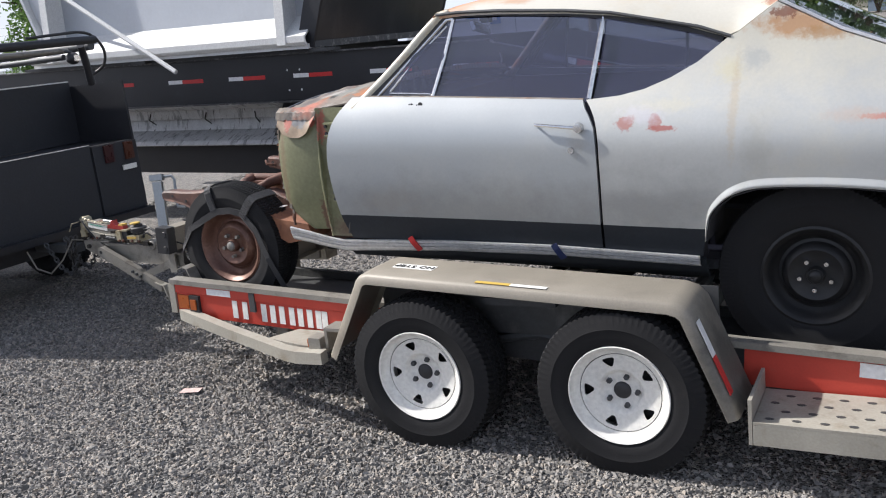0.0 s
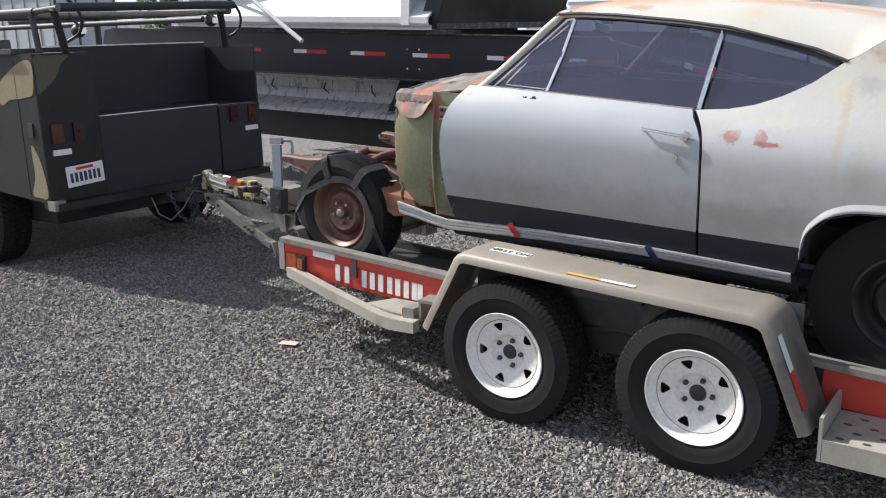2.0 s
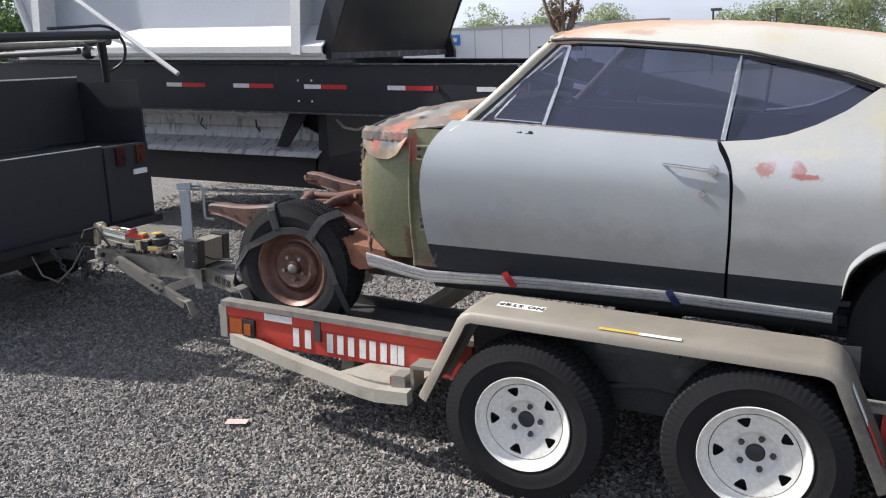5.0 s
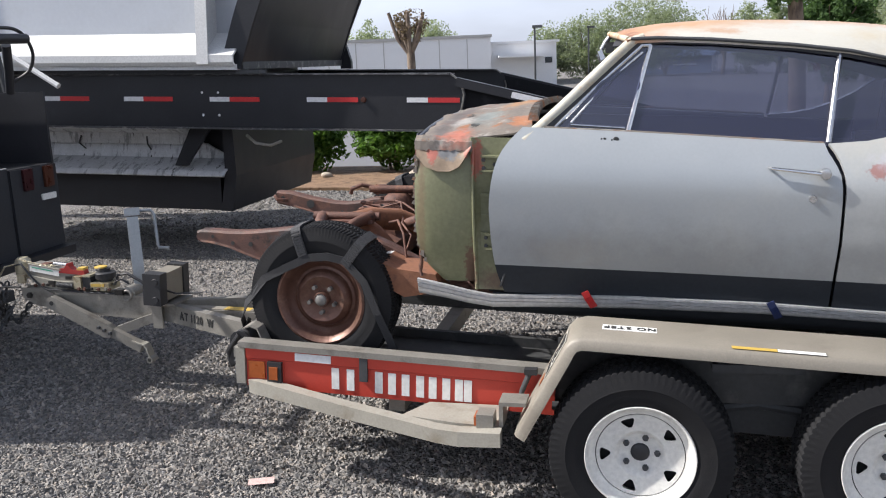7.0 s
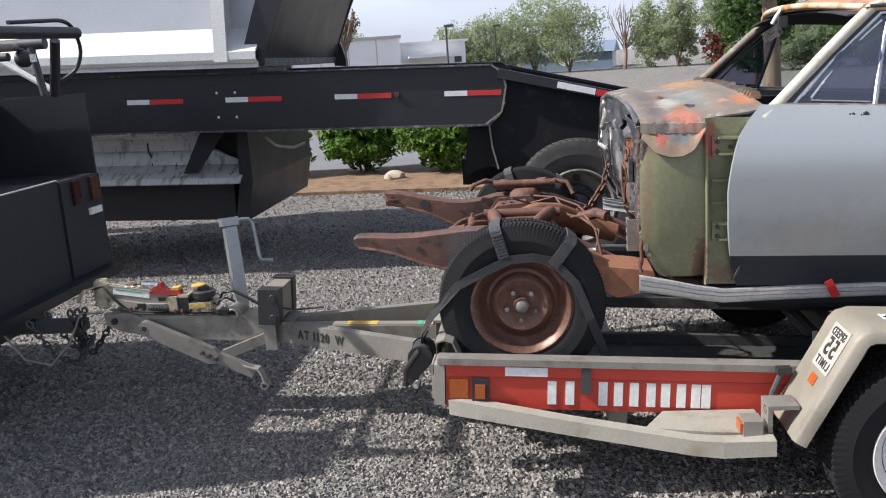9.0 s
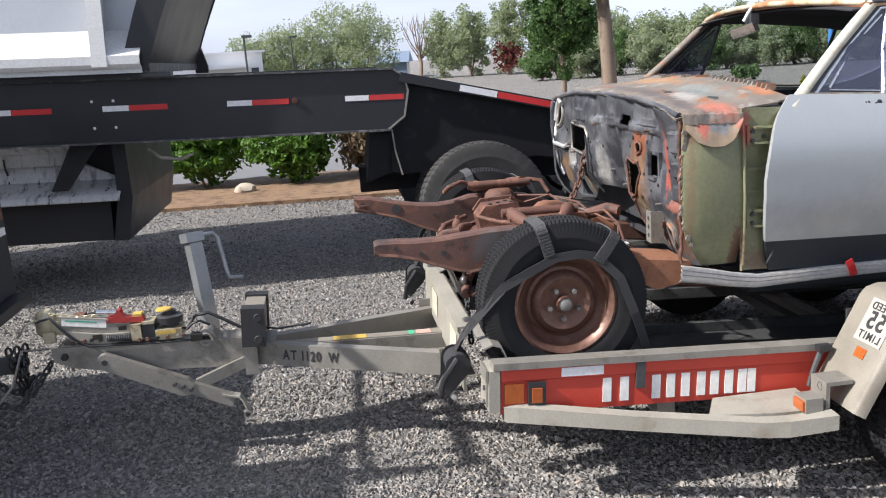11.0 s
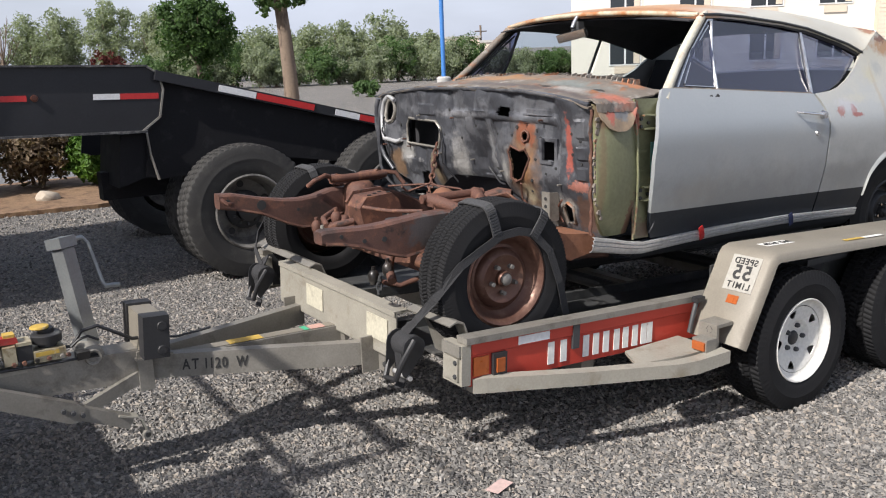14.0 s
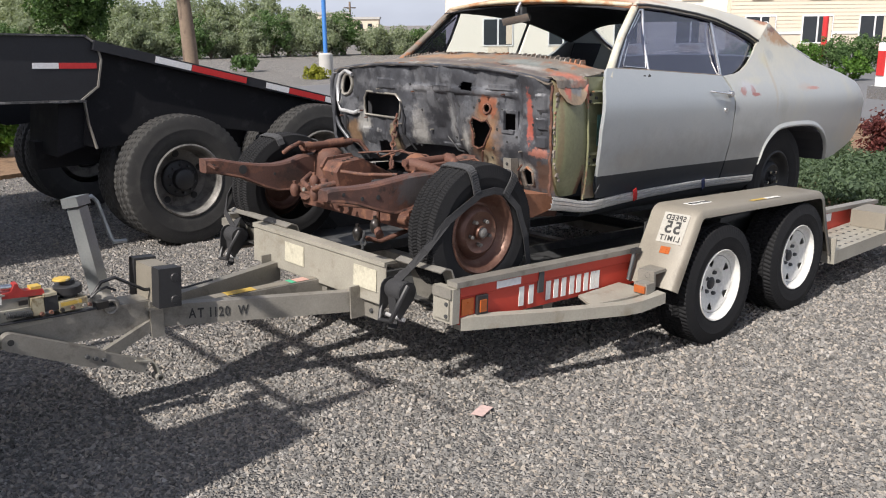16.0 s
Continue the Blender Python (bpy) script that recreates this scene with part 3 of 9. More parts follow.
def part(name, bm, material_, parent=None, label="", smooth=False, bevel=0.0, at=None):
    """Link a bmesh as one mesh object under a thing or part. Mesh coordinates are the parent's own."""
    if bevel:
        bmesh.ops.bevel(bm, geom=[e for e in bm.edges if len(e.link_faces) == 2 and e.calc_face_angle(0) > 0.5], offset=bevel,
                        segments=2, profile=0.6, affect="EDGES", clamp_overlap=True)
    bmesh.ops.recalc_face_normals(bm, faces=bm.faces[:])
    me = bpy.data.meshes.new(name)
    bm.to_mesh(me)
    bm.free()
    mats = material_ if isinstance(material_, (list, tuple)) else [material_]
    for m in mats:
        me.materials.append(m)
    if smooth:
        me.shade_smooth()
        me.set_sharp_from_angle(angle=radians(smooth if smooth > 1 else 35))
    ob = new(name, me)
    ob.parent = parent
    if at is not None:
        ob.matrix_basis = at
    if label:
        ob["label"] = label
    return ob


def box(bm, x0, x1, y0, y1, z0, z1, m=None):
    vs = [bm.verts.new((x, y, z)) for z in (z0, z1) for y in (y0, y1) for x in (x0, x1)]
    for f in ((0, 2, 3, 1), (4, 5, 7, 6), (0, 1, 5, 4), (2, 6, 7, 3), (0, 4, 6, 2), (1, 3, 7, 5)):
        bm.faces.new([vs[i] for i in f])
    if m is not None:
        for v in vs:
            v.co = m @ v.co
    return vs


def boxes(*args):
    bm = bmesh.new()
    for a in args:
        box(bm, *a)
    return bm


def prism(bm, pts, lo, hi, axis="y", m=None):
    """A polygon (in xz for axis y, xy for z, yz for x) drawn out from lo to hi."""
    def put(a, b, c):
        return {"y": (a, c, b), "z": (a, b, c), "x": (c, a, b)}[axis]
    v0 = [bm.verts.new(put(a, b, lo)) for a, b in pts]
    v1 = [bm.verts.new(put(a, b, hi)) for a, b in pts]
    bm.faces.new(v0)
    bm.faces.new(v1[::-1])
    n = len(pts)
    for i in range(n):
        bm.faces.new((v0[i], v0[(i + 1) % n], v1[(i + 1) % n], v1[i]))
    if m is not None:
        for v in v0 + v1:
            v.co = m @ v.co
    return v0 + v1


def tube(bm, path, r, sides=10, closed=False, flat=None):
    """A tube along a path; r a number or one per point; flat=(width, thickness) makes it a strap."""
    path = [Vector(p) for p in path]
    n = len(path)
    rs = r if isinstance(r, (list, tuple)) else [r] * n
    rings = []
    up = Vector((0, 0, 1))
    prev = None
    for i, p in enumerate(path):
        a = path[(i - 1) % n] if closed or i > 0 else p
        b = path[(i + 1) % n] if closed or i < n - 1 else p
        d = (b - a).normalized()
        if prev is None:
            s = d.cross(up if abs(d.z) < 0.95 else Vector((1, 0, 0))).normalized()
        else:
            s = (prev - d * prev.dot(d)).normalized()
        prev = s
        u = s.cross(d).normalized()
        ring = []
        for k in range(sides):
            w = 2 * math.pi * k / sides
            ring.append(bm.verts.new(p + (s * math.cos(w) + u * math.sin(w)) * rs[i]))
        rings.append(ring)
    for i in range(n if closed else n - 1):
        a, b = rings[i], rings[(i + 1) % n]
        for k in range(sides):
            bm.faces.new((a[k], a[(k + 1) % sides], b[(k + 1) % sides], b[k]))
    if not closed:
        bm.faces.new(rings[0][::-1])
        bm.faces.new(rings[-1])
    return bm


def strap(bm, path, width, thick, across):
    """A flat band along a path; across: direction of its width."""
    path = [Vector(p) for p in path]
    rows = []
    for i, p in enumerate(path):
        d = (path[min(i + 1, len(path) - 1)] - path[max(i - 1, 0)]).normalized()
        a = Vector(across[i] if isinstance(across[0], (tuple, list)) else across)
        a = (a - d * a.dot(d)).normalized()
        nrm = d.cross(a).normalized()
        rows.append([bm.verts.new(p + a * sx * width / 2 + nrm * sz * thick / 2) for sx, sz in ((-1, -1), (1, -1), (1, 1), (-1, 1))])
    for r0, r1 in zip(rows, rows[1:]):
        for k in range(4):
            bm.faces.new((r0[k], r0[(k + 1) % 4], r1[(k + 1) % 4], r1[k]))
    bm.faces.new(rows[0][::-1])
    bm.faces.new(rows[-1])
    return bm


def lathe(bm, profile, segs=32, axis="y", centre=(0, 0, 0), closed=False):
    """Revolve (radius, along) pairs about an axis through centre."""
    cx, cy, cz = centre
    rings = []
    for r, a in profile:
        if r < 1e-5:
            p = {"y": (cx, cy + a, cz), "z": (cx, cy, cz + a), "x": (cx + a, cy, cz)}[axis]
            rings.append([bm.verts.new(p)])
            continue
        ring = []
        for k in range(segs):
            w = 2 * math.pi * k / segs
            c, s = r * math.cos(w), r * math.sin(w)
            ring.append(bm.verts.new({"y": (cx + c, cy + a, cz + s), "z": (cx + c, cy + s, cz + a), "x": (cx + a, cy + c, cz + s)}[axis]))
        rings.append(ring)
    pairs = list(zip(rings, rings[1:]))
    if closed:
        pairs.append((rings[-1], rings[0]))
    for a, b in pairs:
        for k in range(segs):
            k2 = (k + 1) % segs
            if len(a) == 1 and len(b) == 1:
                continue
            if len(a) == 1:
                bm.faces.new((a[0], b[k], b[k2]))
            elif len(b) == 1:
                bm.faces.new((a[k], b[0], a[k2]))
            else:
                bm.faces.new((a[k], a[k2], b[k2], b[k]))
    return bm


def channel(bm, a, b, w, h, t=0.006, open_side=1, m=None):
    """A beam of box section from a to b (points), w wide and h high, upright."""
    a, b = Vector(a), Vector(b)
    d = (b - a).normalized()
    s = d.cross(Vector((0, 0, 1))).normalized()
    u = s.cross(d).normalized()
    vs = []
    for p in (a, b):
        for i, j in ((-1, -1), (1, -1), (1, 1), (-1, 1)):
            vs.append(bm.verts.new(p + s * i * w / 2 + u * j * h / 2))
    for f in ((3, 2, 1, 0), (4, 5, 6, 7), (0, 1, 5, 4), (1, 2, 6, 5), (2, 3, 7, 6), (3, 0, 4, 7)):
        bm.faces.new([vs[i] for i in f])
    if m is not None:
        for v in vs:
            v.co = m @ v.co
    return bm


def grid(bm, rows, close=False, mats=None):
    """Faces over rows of points of equal length."""
    vr = [[bm.verts.new(p) for p in r] for r in rows]
    for i, (a, b) in enumerate(zip(vr, vr[1:])):
        for k in range(len(a) - (0 if close else 1)):
            k2 = (k + 1) % len(a)
            f = bm.faces.new((a[k], a[k2], b[k2], b[k]))
            if mats:
                f.material_index = mats(i, k)
    return vr


def thicken(bm, d):
    """Give an open sheet a thickness d, away from its normals."""
    bmesh.ops.recalc_face_normals(bm, faces=bm.faces[:])
    bmesh.ops.solidify(bm, geom=bm.faces[:], thickness=d)
    return bm


def lerp(table, x):
    """Piecewise linear look-up in (x, value) pairs."""
    if x <= table[0][0]:
        return table[0][1]
    for (a, va), (b, vb) in zip(table, table[1:]):
        if x <= b:
            return va + (vb - va) * (x - a) / (b - a)
    return table[-1][1]


def lettering(text, size, material_, parent, m, depth=0.001, mirror=False, name="letter", label="", narrow=1.0):
    """Painted characters, each a part of its own, centred on the given frame."""
    glyphs, cursor = [], 0.0
    for ch in text:
        if ch == " ":
            cursor += size * 0.34
            continue
        cu = bpy.data.curves.new(name, "FONT")
        cu.body, cu.size, cu.extrude, cu.align_y = ch, size, depth, "CENTER"
        cu.offset = size * 0.022
        tmp = bpy.data.objects.new("tmp", cu)
        me = bpy.data.meshes.new_from_object(tmp)
        bpy.data.objects.remove(tmp)
        xs = [v.co.x for v in me.vertices]
        wide = max(max(xs) - min(xs), size * 0.36)
        for v in me.vertices:
            v.co.x += cursor - min(xs) + (wide - max(xs) + min(xs)) / 2
        cursor += wide + size * 0.13
        glyphs.append(me)
    half = (cursor - size * 0.13) / 2
    for me in glyphs:
        for v in me.vertices:
            v.co.x = ((half - v.co.x) if mirror else (v.co.x - half)) * narrow
        if mirror:
            me.flip_normals()
        me.materials.clear()
        me.materials.append(material_)
        me.name = name
        ob = new(name, me)
        ob.parent = parent
        ob.matrix_basis = m
        if label:
            ob["label"] = label


def facing_minus_y(x, y, z, pitch=0.0):
    """Frame whose x runs along +x and whose y runs up, on a face turned to -y; pitch lowers the +x end (degrees)."""
    return pose(x, y, z) @ pose(0, 0, 0, 0, pitch, 0) @ pose(0, 0, 0, 90, 0, 0)

# ---- ground ----
def hill(x, y):
    return 0.012 * noise.noise(Vector((x * 0.5, y * 0.5, 0.0))) + lerp([(1.5, 0.0), (3.4, -0.045), (6.6, -0.045), (8.4, 0.0)], y)


def build_ground():
    bm = bmesh.new()
    xs = [-900, -300, -100, -40, -20] + [-12 + 0.75 * i for i in range(33)] + [18, 30, 60, 150, 400, 900]
    ys = [-400, -100, -40, -20] + [-10 + 0.75 * i for i in range(26)] + [12, 20, 40, 90, 250, 900]
    grid(bm, [[(x, y, hill(x, y) if abs(x) < 14 and abs(y) < 12 else 0.0) for x in xs] for y in ys])
    tagged(part("ground", bm, M_gravel), "grey crushed gravel ground of the lot", "ground", kind="structure")


build_ground()


def flat_sheet(name, pts, z, m, label, category):
    bm = bmesh.new()
    prism(bm, pts, z - 0.05, z, "z")
    return tagged(part(name, bm, m), label, category, kind="structure")


flat_sheet("planting_strip", [(-14, 8.9), (-2.7, 8.7), (0.4, 8.3), (3.5, 8.8), (14, 9.6), (14, 11.2), (-14, 11.4)], 0.045, M_dirt,
           "brown bark mulch strip beside the gravel", "planting bed")
flat_sheet("road", [(-120, 11.4), (-14, 11.4), (14, 11.2), (60, 14), (160, 40), (160, 60), (60, 24), (20, 19), (-120, 19)], 0.03, M_asphalt,
           "pale grey asphalt road behind the shrubs", "road")

# ---- car transport trailer ----
DECK_Z, DECK_TILT = 0.618, 3.1
TD = pose(0, 0, DECK_Z, 0, DECK_TILT, 0)      # deck frame: x along the rail, z up from the rail's top
WIDTH = 2.06


def tyre_mesh(R, r_rim, w, blocks=72, depth=0.008):
    """A tyre about the y axis, one skin: rounded sidewalls, five ribs cut into small staggered blocks, shoulder lugs."""
    bm = bmesh.new()
    h = R - r_rim
    wall = [(r_rim, -0.40), (r_rim + 0.010, -0.445), (r_rim + h * 0.18, -0.478), (r_rim + h * 0.34, -0.496), (r_rim + h * 0.50, -0.502), (r_rim + h * 0.53, -0.509), (r_rim + h * 0.56, -0.501), (r_rim + h * 0.70, -0.489), (R - 0.030, -0.472), (R - 0.018, -0.458)]
    ribs = [(-0.445, -0.27), (-0.235, -0.10), (-0.07, 0.07), (0.10, 0.235), (0.27, 0.445)]
    prof = [(r, a, "s" if r > R - 0.031 else None) for r, a in wall]
    for j, (a, b) in enumerate(ribs):
        prof += [(R - depth, a - 0.010, "g") if j else (R - 0.010, a - 0.005, 0), (R - (0.006 if j == 0 else 0.0), a, j), (R - (0.006 if j == 4 else 0.0), b, j), (R - depth, b + 0.010, "g") if j < 4 else (R - 0.010, b + 0.005, 4)]
    prof += [(r, -a, "s" if r > R - 0.031 else None) for r, a in reversed(wall)]
    segs = blocks * 3
    rings = []
    for n, (r, a, j) in enumerate(prof):
        ring = []
        for k in range(segs):
            shift = 0.0
            if isinstance(j, int):
                shift = (0.9 if n % 4 < 2 else -0.4) * (1 if j % 2 else -1)
            ang = 2 * math.pi * (k + shift) / segs
            rr, aa = r, a
            if isinstance(j, int) and (k + j) % 3 == 0:
                rr = r - depth * 0.8
            if j == "s" and k % 3 == 0:
                aa = a * 0.985
                rr = r - 0.003
            ring.append(bm.verts.new((rr * math.cos(ang), aa * w, rr * math.sin(ang))))
        rings.append(ring)
    for a, b in zip(rings, rings[1:]):
        for k in range(segs):
            bm.faces.new((a[k], a[(k + 1) % segs], b[(k + 1) % segs], b[k]))
    return bm


def white_rim():
    """Five-window white trailer wheel, deep lip, dished face towards -y."""
    bm = bmesh.new()
    lathe(bm, [(0.192, -0.092), (0.199, -0.099), (0.196, -0.104), (0.190, -0.101), (0.186, -0.090), (0.180, -0.080), (0.170, -0.074), (0.1605, -0.071), (0.1605, -0.060), (0.168, -0.05), (0.172, 0.0), (0.174, 0.06), (0.196, 0.088), (0.2, 0.083),
               (0.18, 0.05), (0.178, 0.0), (0.182, -0.06)], 72, "y", closed=True)
    lathe(bm, [(0.034, -0.030), (0.034, -0.039), (0.050, -0.041), (0.070, -0.043), (0.078, -0.047), (0.084, -0.056), (0.092, -0.0595)], 60, "y")
    # face sheet with five rounded three-sided windows cut through
    edges = []

    def loop(pts):
        vs = [bm.verts.new((x, 0.0, z)) for x, z in pts]
        edges.extend(bm.edges.new((vs[k], vs[(k + 1) % len(vs)])) for k in range(len(vs)))
        return vs
    face = loop([(0.157 * math.cos(2 * math.pi * k / 90), 0.157 * math.sin(2 * math.pi * k / 90)) for k in range(90)])
    face += loop([(0.092 * math.cos(2 * math.pi * k / 60), 0.092 * math.sin(2 * math.pi * k / 60)) for k in range(60)])
    shape = [(0.108, -0.006), (0.106, 0.0), (0.108, 0.008), (0.122, 0.019), (0.134, 0.027), (0.140, 0.026), (0.143, 0.020), (0.1445, 0.0), (0.143, -0.016), (0.140, -0.021), (0.134, -0.021), (0.120, -0.014)]
    for k in range(5):
        c, q = math.cos(2 * math.pi * (k + 0.5) / 5), math.sin(2 * math.pi * (k + 0.5) / 5)
        face += loop([(r * c - t * q, r * q + t * c) for r, t in shape])
    out = bmesh.ops.triangle_fill(bm, use_beauty=True, use_dissolve=False, edges=edges)
    sheet = [f for f in out["geom"] if isinstance(f, bmesh.types.BMFace)]
    for v in face:
        v.co.y = -0.0595 - (math.hypot(v.co.x, v.co.z) - 0.092) * 0.17
    bmesh.ops.solidify(bm, geom=sheet, thickness=0.004)
    return bm


TW = {}


def shared(name, mesh_key, make, material_, parent, m, label="", smooth=0):
    """A part that shares its mesh with its likes."""
    if mesh_key not in TW:
        ob = part(name, make(), material_, parent, label, smooth=smooth, at=m)
        TW[mesh_key] = ob.data
        return ob
    ob = new(name, TW[mesh_key])
    ob.parent = parent
    ob.matrix_basis = m
    if label:
        ob["label"] = label
    return ob


def small_lathe(profile, segs):
    bm = bmesh.new()
    lathe(bm, profile, segs, "y")
    return bm


def build_trailer_wheel(parent, x, y, z, turn, flip=False):
    hub = pose(x, y, z, 0, turn, 180 if flip else 0)
    w = shared("wheel", "trailer_tyre", lambda: tyre_mesh(0.335, 0.190, 0.218, 80), M_rubber, parent, hub, "black trailer tyre with worn tread", 40)
    one = Matrix.Identity(4)
    shared("rim", "trailer_rim", white_rim, M_wheel, w, one, "white painted steel rim with five small windows", 35)
    shared("rim_seam", "trailer_seam", lambda: small_lathe([(0.1565, -0.056), (0.1565, -0.064), (0.161, -0.064), (0.161, -0.056)], 60), M_letter, w, one, "dark seam round the wheel disc", 35)
    shared("hub_cap", "trailer_hub", lambda: small_lathe([(0.0, -0.052), (0.022, -0.051), (0.031, -0.047), (0.0345, -0.042), (0.0345, -0.02)], 24), M_plastic, w, one, "black greased hub cap", 35)
    for k in range(5):
        a = 2 * math.pi * k / 5
        shared("lug_nut", "trailer_nut", lambda: small_lathe([(0.0, -0.060), (0.008, -0.060), (0.011, -0.055), (0.0125, -0.034)], 6), M_steel_dark, w,
               pose(0.061 * math.cos(a), 0.0, 0.061 * math.sin(a)))
    shared("brake_drum", "trailer_drum", lambda: small_lathe([(0.0, -0.012), (0.15, -0.015), (0.165, -0.012), (0.163, 0.08), (0.0, 0.085)], 24), M_letter, w, one, "", 35)
    return w


def fender_mesh(y0, y1):
    """Bent sheet fender: sloped front, long flat top, sloped rear, with a rolled outer lip."""
    pts = [(1.190, 0.388), (1.360, 0.700), (1.378, 0.735), (1.402, 0.760), (1.445, 0.772), (2.72, 0.702), (2.768, 0.688), (2.802, 0.655), (2.955, 0.275)]
    bm = bmesh.new()
    rows = []
    s = 1 if y1 > y0 else -1
    for i, (x, z) in enumerate(pts):
        rows.append([(x, y0, z - 0.045), (x, y0 + s * 0.004, z - 0.012), (x, y0 + s * 0.02, z), (x, (y0 + y1) / 2, z + 0.003), (x, y1, z), (x, y1, z - 0.02)])
    # lip folds towards the wheel: pull the edge down along the inward normal
    for i, r in enumerate(rows):
        a = Vector((pts[max(i - 1, 0)][0], 0, pts[max(i - 1, 0)][1]))
        b = Vector((pts[min(i + 1, len(pts) - 1)][0], 0, pts[min(i + 1, len(pts) - 1)][1]))
        d = (b - a).normalized()
        nrm = Vector((d.z, 0, -d.x))
        x, z = pts[i]
        base = Vector((x, 0, z))
        for k, off in ((0, 0.045), (1, 0.012), (5, 0.03)):
            p = base + nrm * off
            r[k] = (p.x, r[k][1], p.z)
    grid(bm, rows)
    return thicken(bm, 0.004)


def fender_face(u, v, lift=0.0):
    """A place on the sloped front of the near fender: u across (towards -y), v up the slope from its foot."""
    d = Vector((0.4785, 0, 0.878))
    n = Vector((-0.878, 0, 0.4785))
    p = Vector((1.190, -0.155, 0.388)) + Vector((0, -1, 0)) * u + d * v + n * lift
    return Matrix((( 0, d.x, n.x, p.x), (-1, d.y, n.y, p.y), (0, d.z, n.z, p.z), (0, 0, 0, 1)))


def face_plate(m, w, h, t=0.0015):
    bm = bmesh.new()
    box(bm, -w / 2, w / 2, -h / 2, h / 2, 0, t, m)
    return bm


def build_trailer():
    t = thing("car_transport_trailer", "grey and red-orange tandem axle car transport trailer on the gravel", "trailer")
    for side_ in (0, 1):
        yo, s = (0.0, 1) if side_ == 0 else (WIDTH, -1)

        def Y(d):
            return yo + s * d

        def S(a, b):
            return sorted((Y(a), Y(b)))
        part("side_board", boxes((0.0, 1.32, *S(0.010, 0.034), -0.20, -0.076, TD)), M_red, t, "faded red-orange painted side board", bevel=0.003)
        part("side_board_top", boxes((0.0, 1.32, *S(0.002, 0.034), -0.072, -0.027, TD)), M_red, t, "faded red-orange upper strip", bevel=0.004)
        part("side_rail", boxes((-0.03, 4.35, *S(-0.008, 0.06), -0.026, 0.0, TD)), M_zinc, t, "worn galvanised steel rail edging", bevel=0.005)
        part("rail_web", boxes((-0.02, 4.35, *S(0.036, 0.06), -0.205, -0.027, TD)), M_steel_dark, t)
        part("side_board", boxes((2.93, 4.33, *S(0.010, 0.034), -0.175, -0.03, TD)), M_red, t, "faded red-orange painted rear side board", bevel=0.004)
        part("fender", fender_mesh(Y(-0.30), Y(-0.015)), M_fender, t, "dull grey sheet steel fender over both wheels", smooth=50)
        part("inner_skirt", boxes((1.33, 2.84, *S(-0.005, -0.011), 0.44, 0.68)), M_deck, t, "black inner fender skirt")
        # slanted guard bar that runs out to the fender's foot, with a landing
        bm = bmesh.new()
        rows = []
        for x, out, zt, zb in ((0.0, 0.0, 0.447, 0.39), (0.05, 0.02, 0.448, 0.387), (0.45, 0.13, 0.408, 0.352), (0.88, 0.245, 0.375, 0.318), (0.97, 0.268, 0.378, 0.318), (1.138, 0.290, 0.389, 0.334)):
            o = Y(-out)
            i = Y(-out + 0.05)
            rows.append([(x, o, zb), (x, o, zt), (x, i, zt + 0.004), (x, i, zb)])
        vr = grid(bm, rows, close=True)
        bm.faces.new(vr[0])
        bm.faces.new(vr[-1][::-1])
        part("guard_bar", bm, M_cream_steel, t, "pale galvanised slanted guard bar", bevel=0.004)
        bm = bmesh.new()
        prism(bm, sorted_poly([(0.72, Y(-0.15)), (0.95, Y(-0.20)), (1.13, Y(-0.216)), (1.13, Y(-0.004)), (0.80, Y(-0.004))]), 0.372, 0.386, "z")
        part("landing_plate", bm, M_cream_steel, t, "pale galvanised landing plate", bevel=0.003)
        if side_ == 0:
            part("lamp_box", boxes((1.040, 1.105, -0.242, -0.165, 0.386, 0.440)), M_zinc, t, "galvanised lamp guard", bevel=0.004)
            part("marker_lamp", boxes((1.030, 1.040, -0.236, -0.172, 0.394, 0.430)), M_amber, t, "amber marker lamp", bevel=0.003)
            part("fender_bracket", boxes((1.125, 1.140, -0.225, -0.125, 0.388, 0.487)), M_zinc, t, "galvanised bracket", bevel=0.004)
            part("bracket_top", boxes((1.140, 1.228, -0.225, -0.125, 0.472, 0.487)), M_zinc, t, "", bevel=0.003)
            part("bracket_bolt", small_lathe([(0.0, -0.012), (0.014, -0.012), (0.016, 0.0)], 6), M_steel_dark, t, at=pose(1.123, -0.185, 0.462, 0, 0, 90))
            bm = bmesh.new()
            tube(bm, [(1.17, -0.035, 0.40), (1.19, -0.035, 0.47), (1.22, -0.03, 0.54)], 0.011, 8)
            part("latch_post", bm, M_steel_dark, t, "dark latch post", smooth=40)
            part("latch_head", boxes((1.20, 1.25, -0.052, -0.018, 0.535, 0.558)), M_plastic, t, "", bevel=0.008)
            # marks on the fender
            part("speed_sign", face_plate(fender_face(0.022, 0.322, 0.002), 0.152, 0.165), M_decal, t, "white speed limit sign, mirrored lettering")
            for txt, v, size in (("SPEED", 0.377, 0.040), ("55", 0.322, 0.092), ("LIMIT", 0.264, 0.040)):
                lettering(txt, size, M_letter, t, fender_face(0.022, v, 0.0045), mirror=True, label="mirrored black lettering")
            part("reflector", face_plate(fender_face(0.018, 0.200, 0.002), 0.058, 0.038), M_amber, t, "orange reflector")
            FT = pose(1.445, 0, 0.7735, 0, 3.14, 0)
            part("warning_label", boxes((0.062, 0.257, -0.180, -0.122, 0.001, 0.0025, FT)), M_white, t, "white warning label")
            lettering("NO STEP", 0.042, M_letter, t, FT @ pose(0.160, -0.151, 0.0035, 0, 0, 180), label="black lettering")
            part("yellow_strip", boxes((0.506, 0.655, -0.282, -0.256, 0.001, 0.002, FT)), M_yellow, t, "worn yellow marking strip")
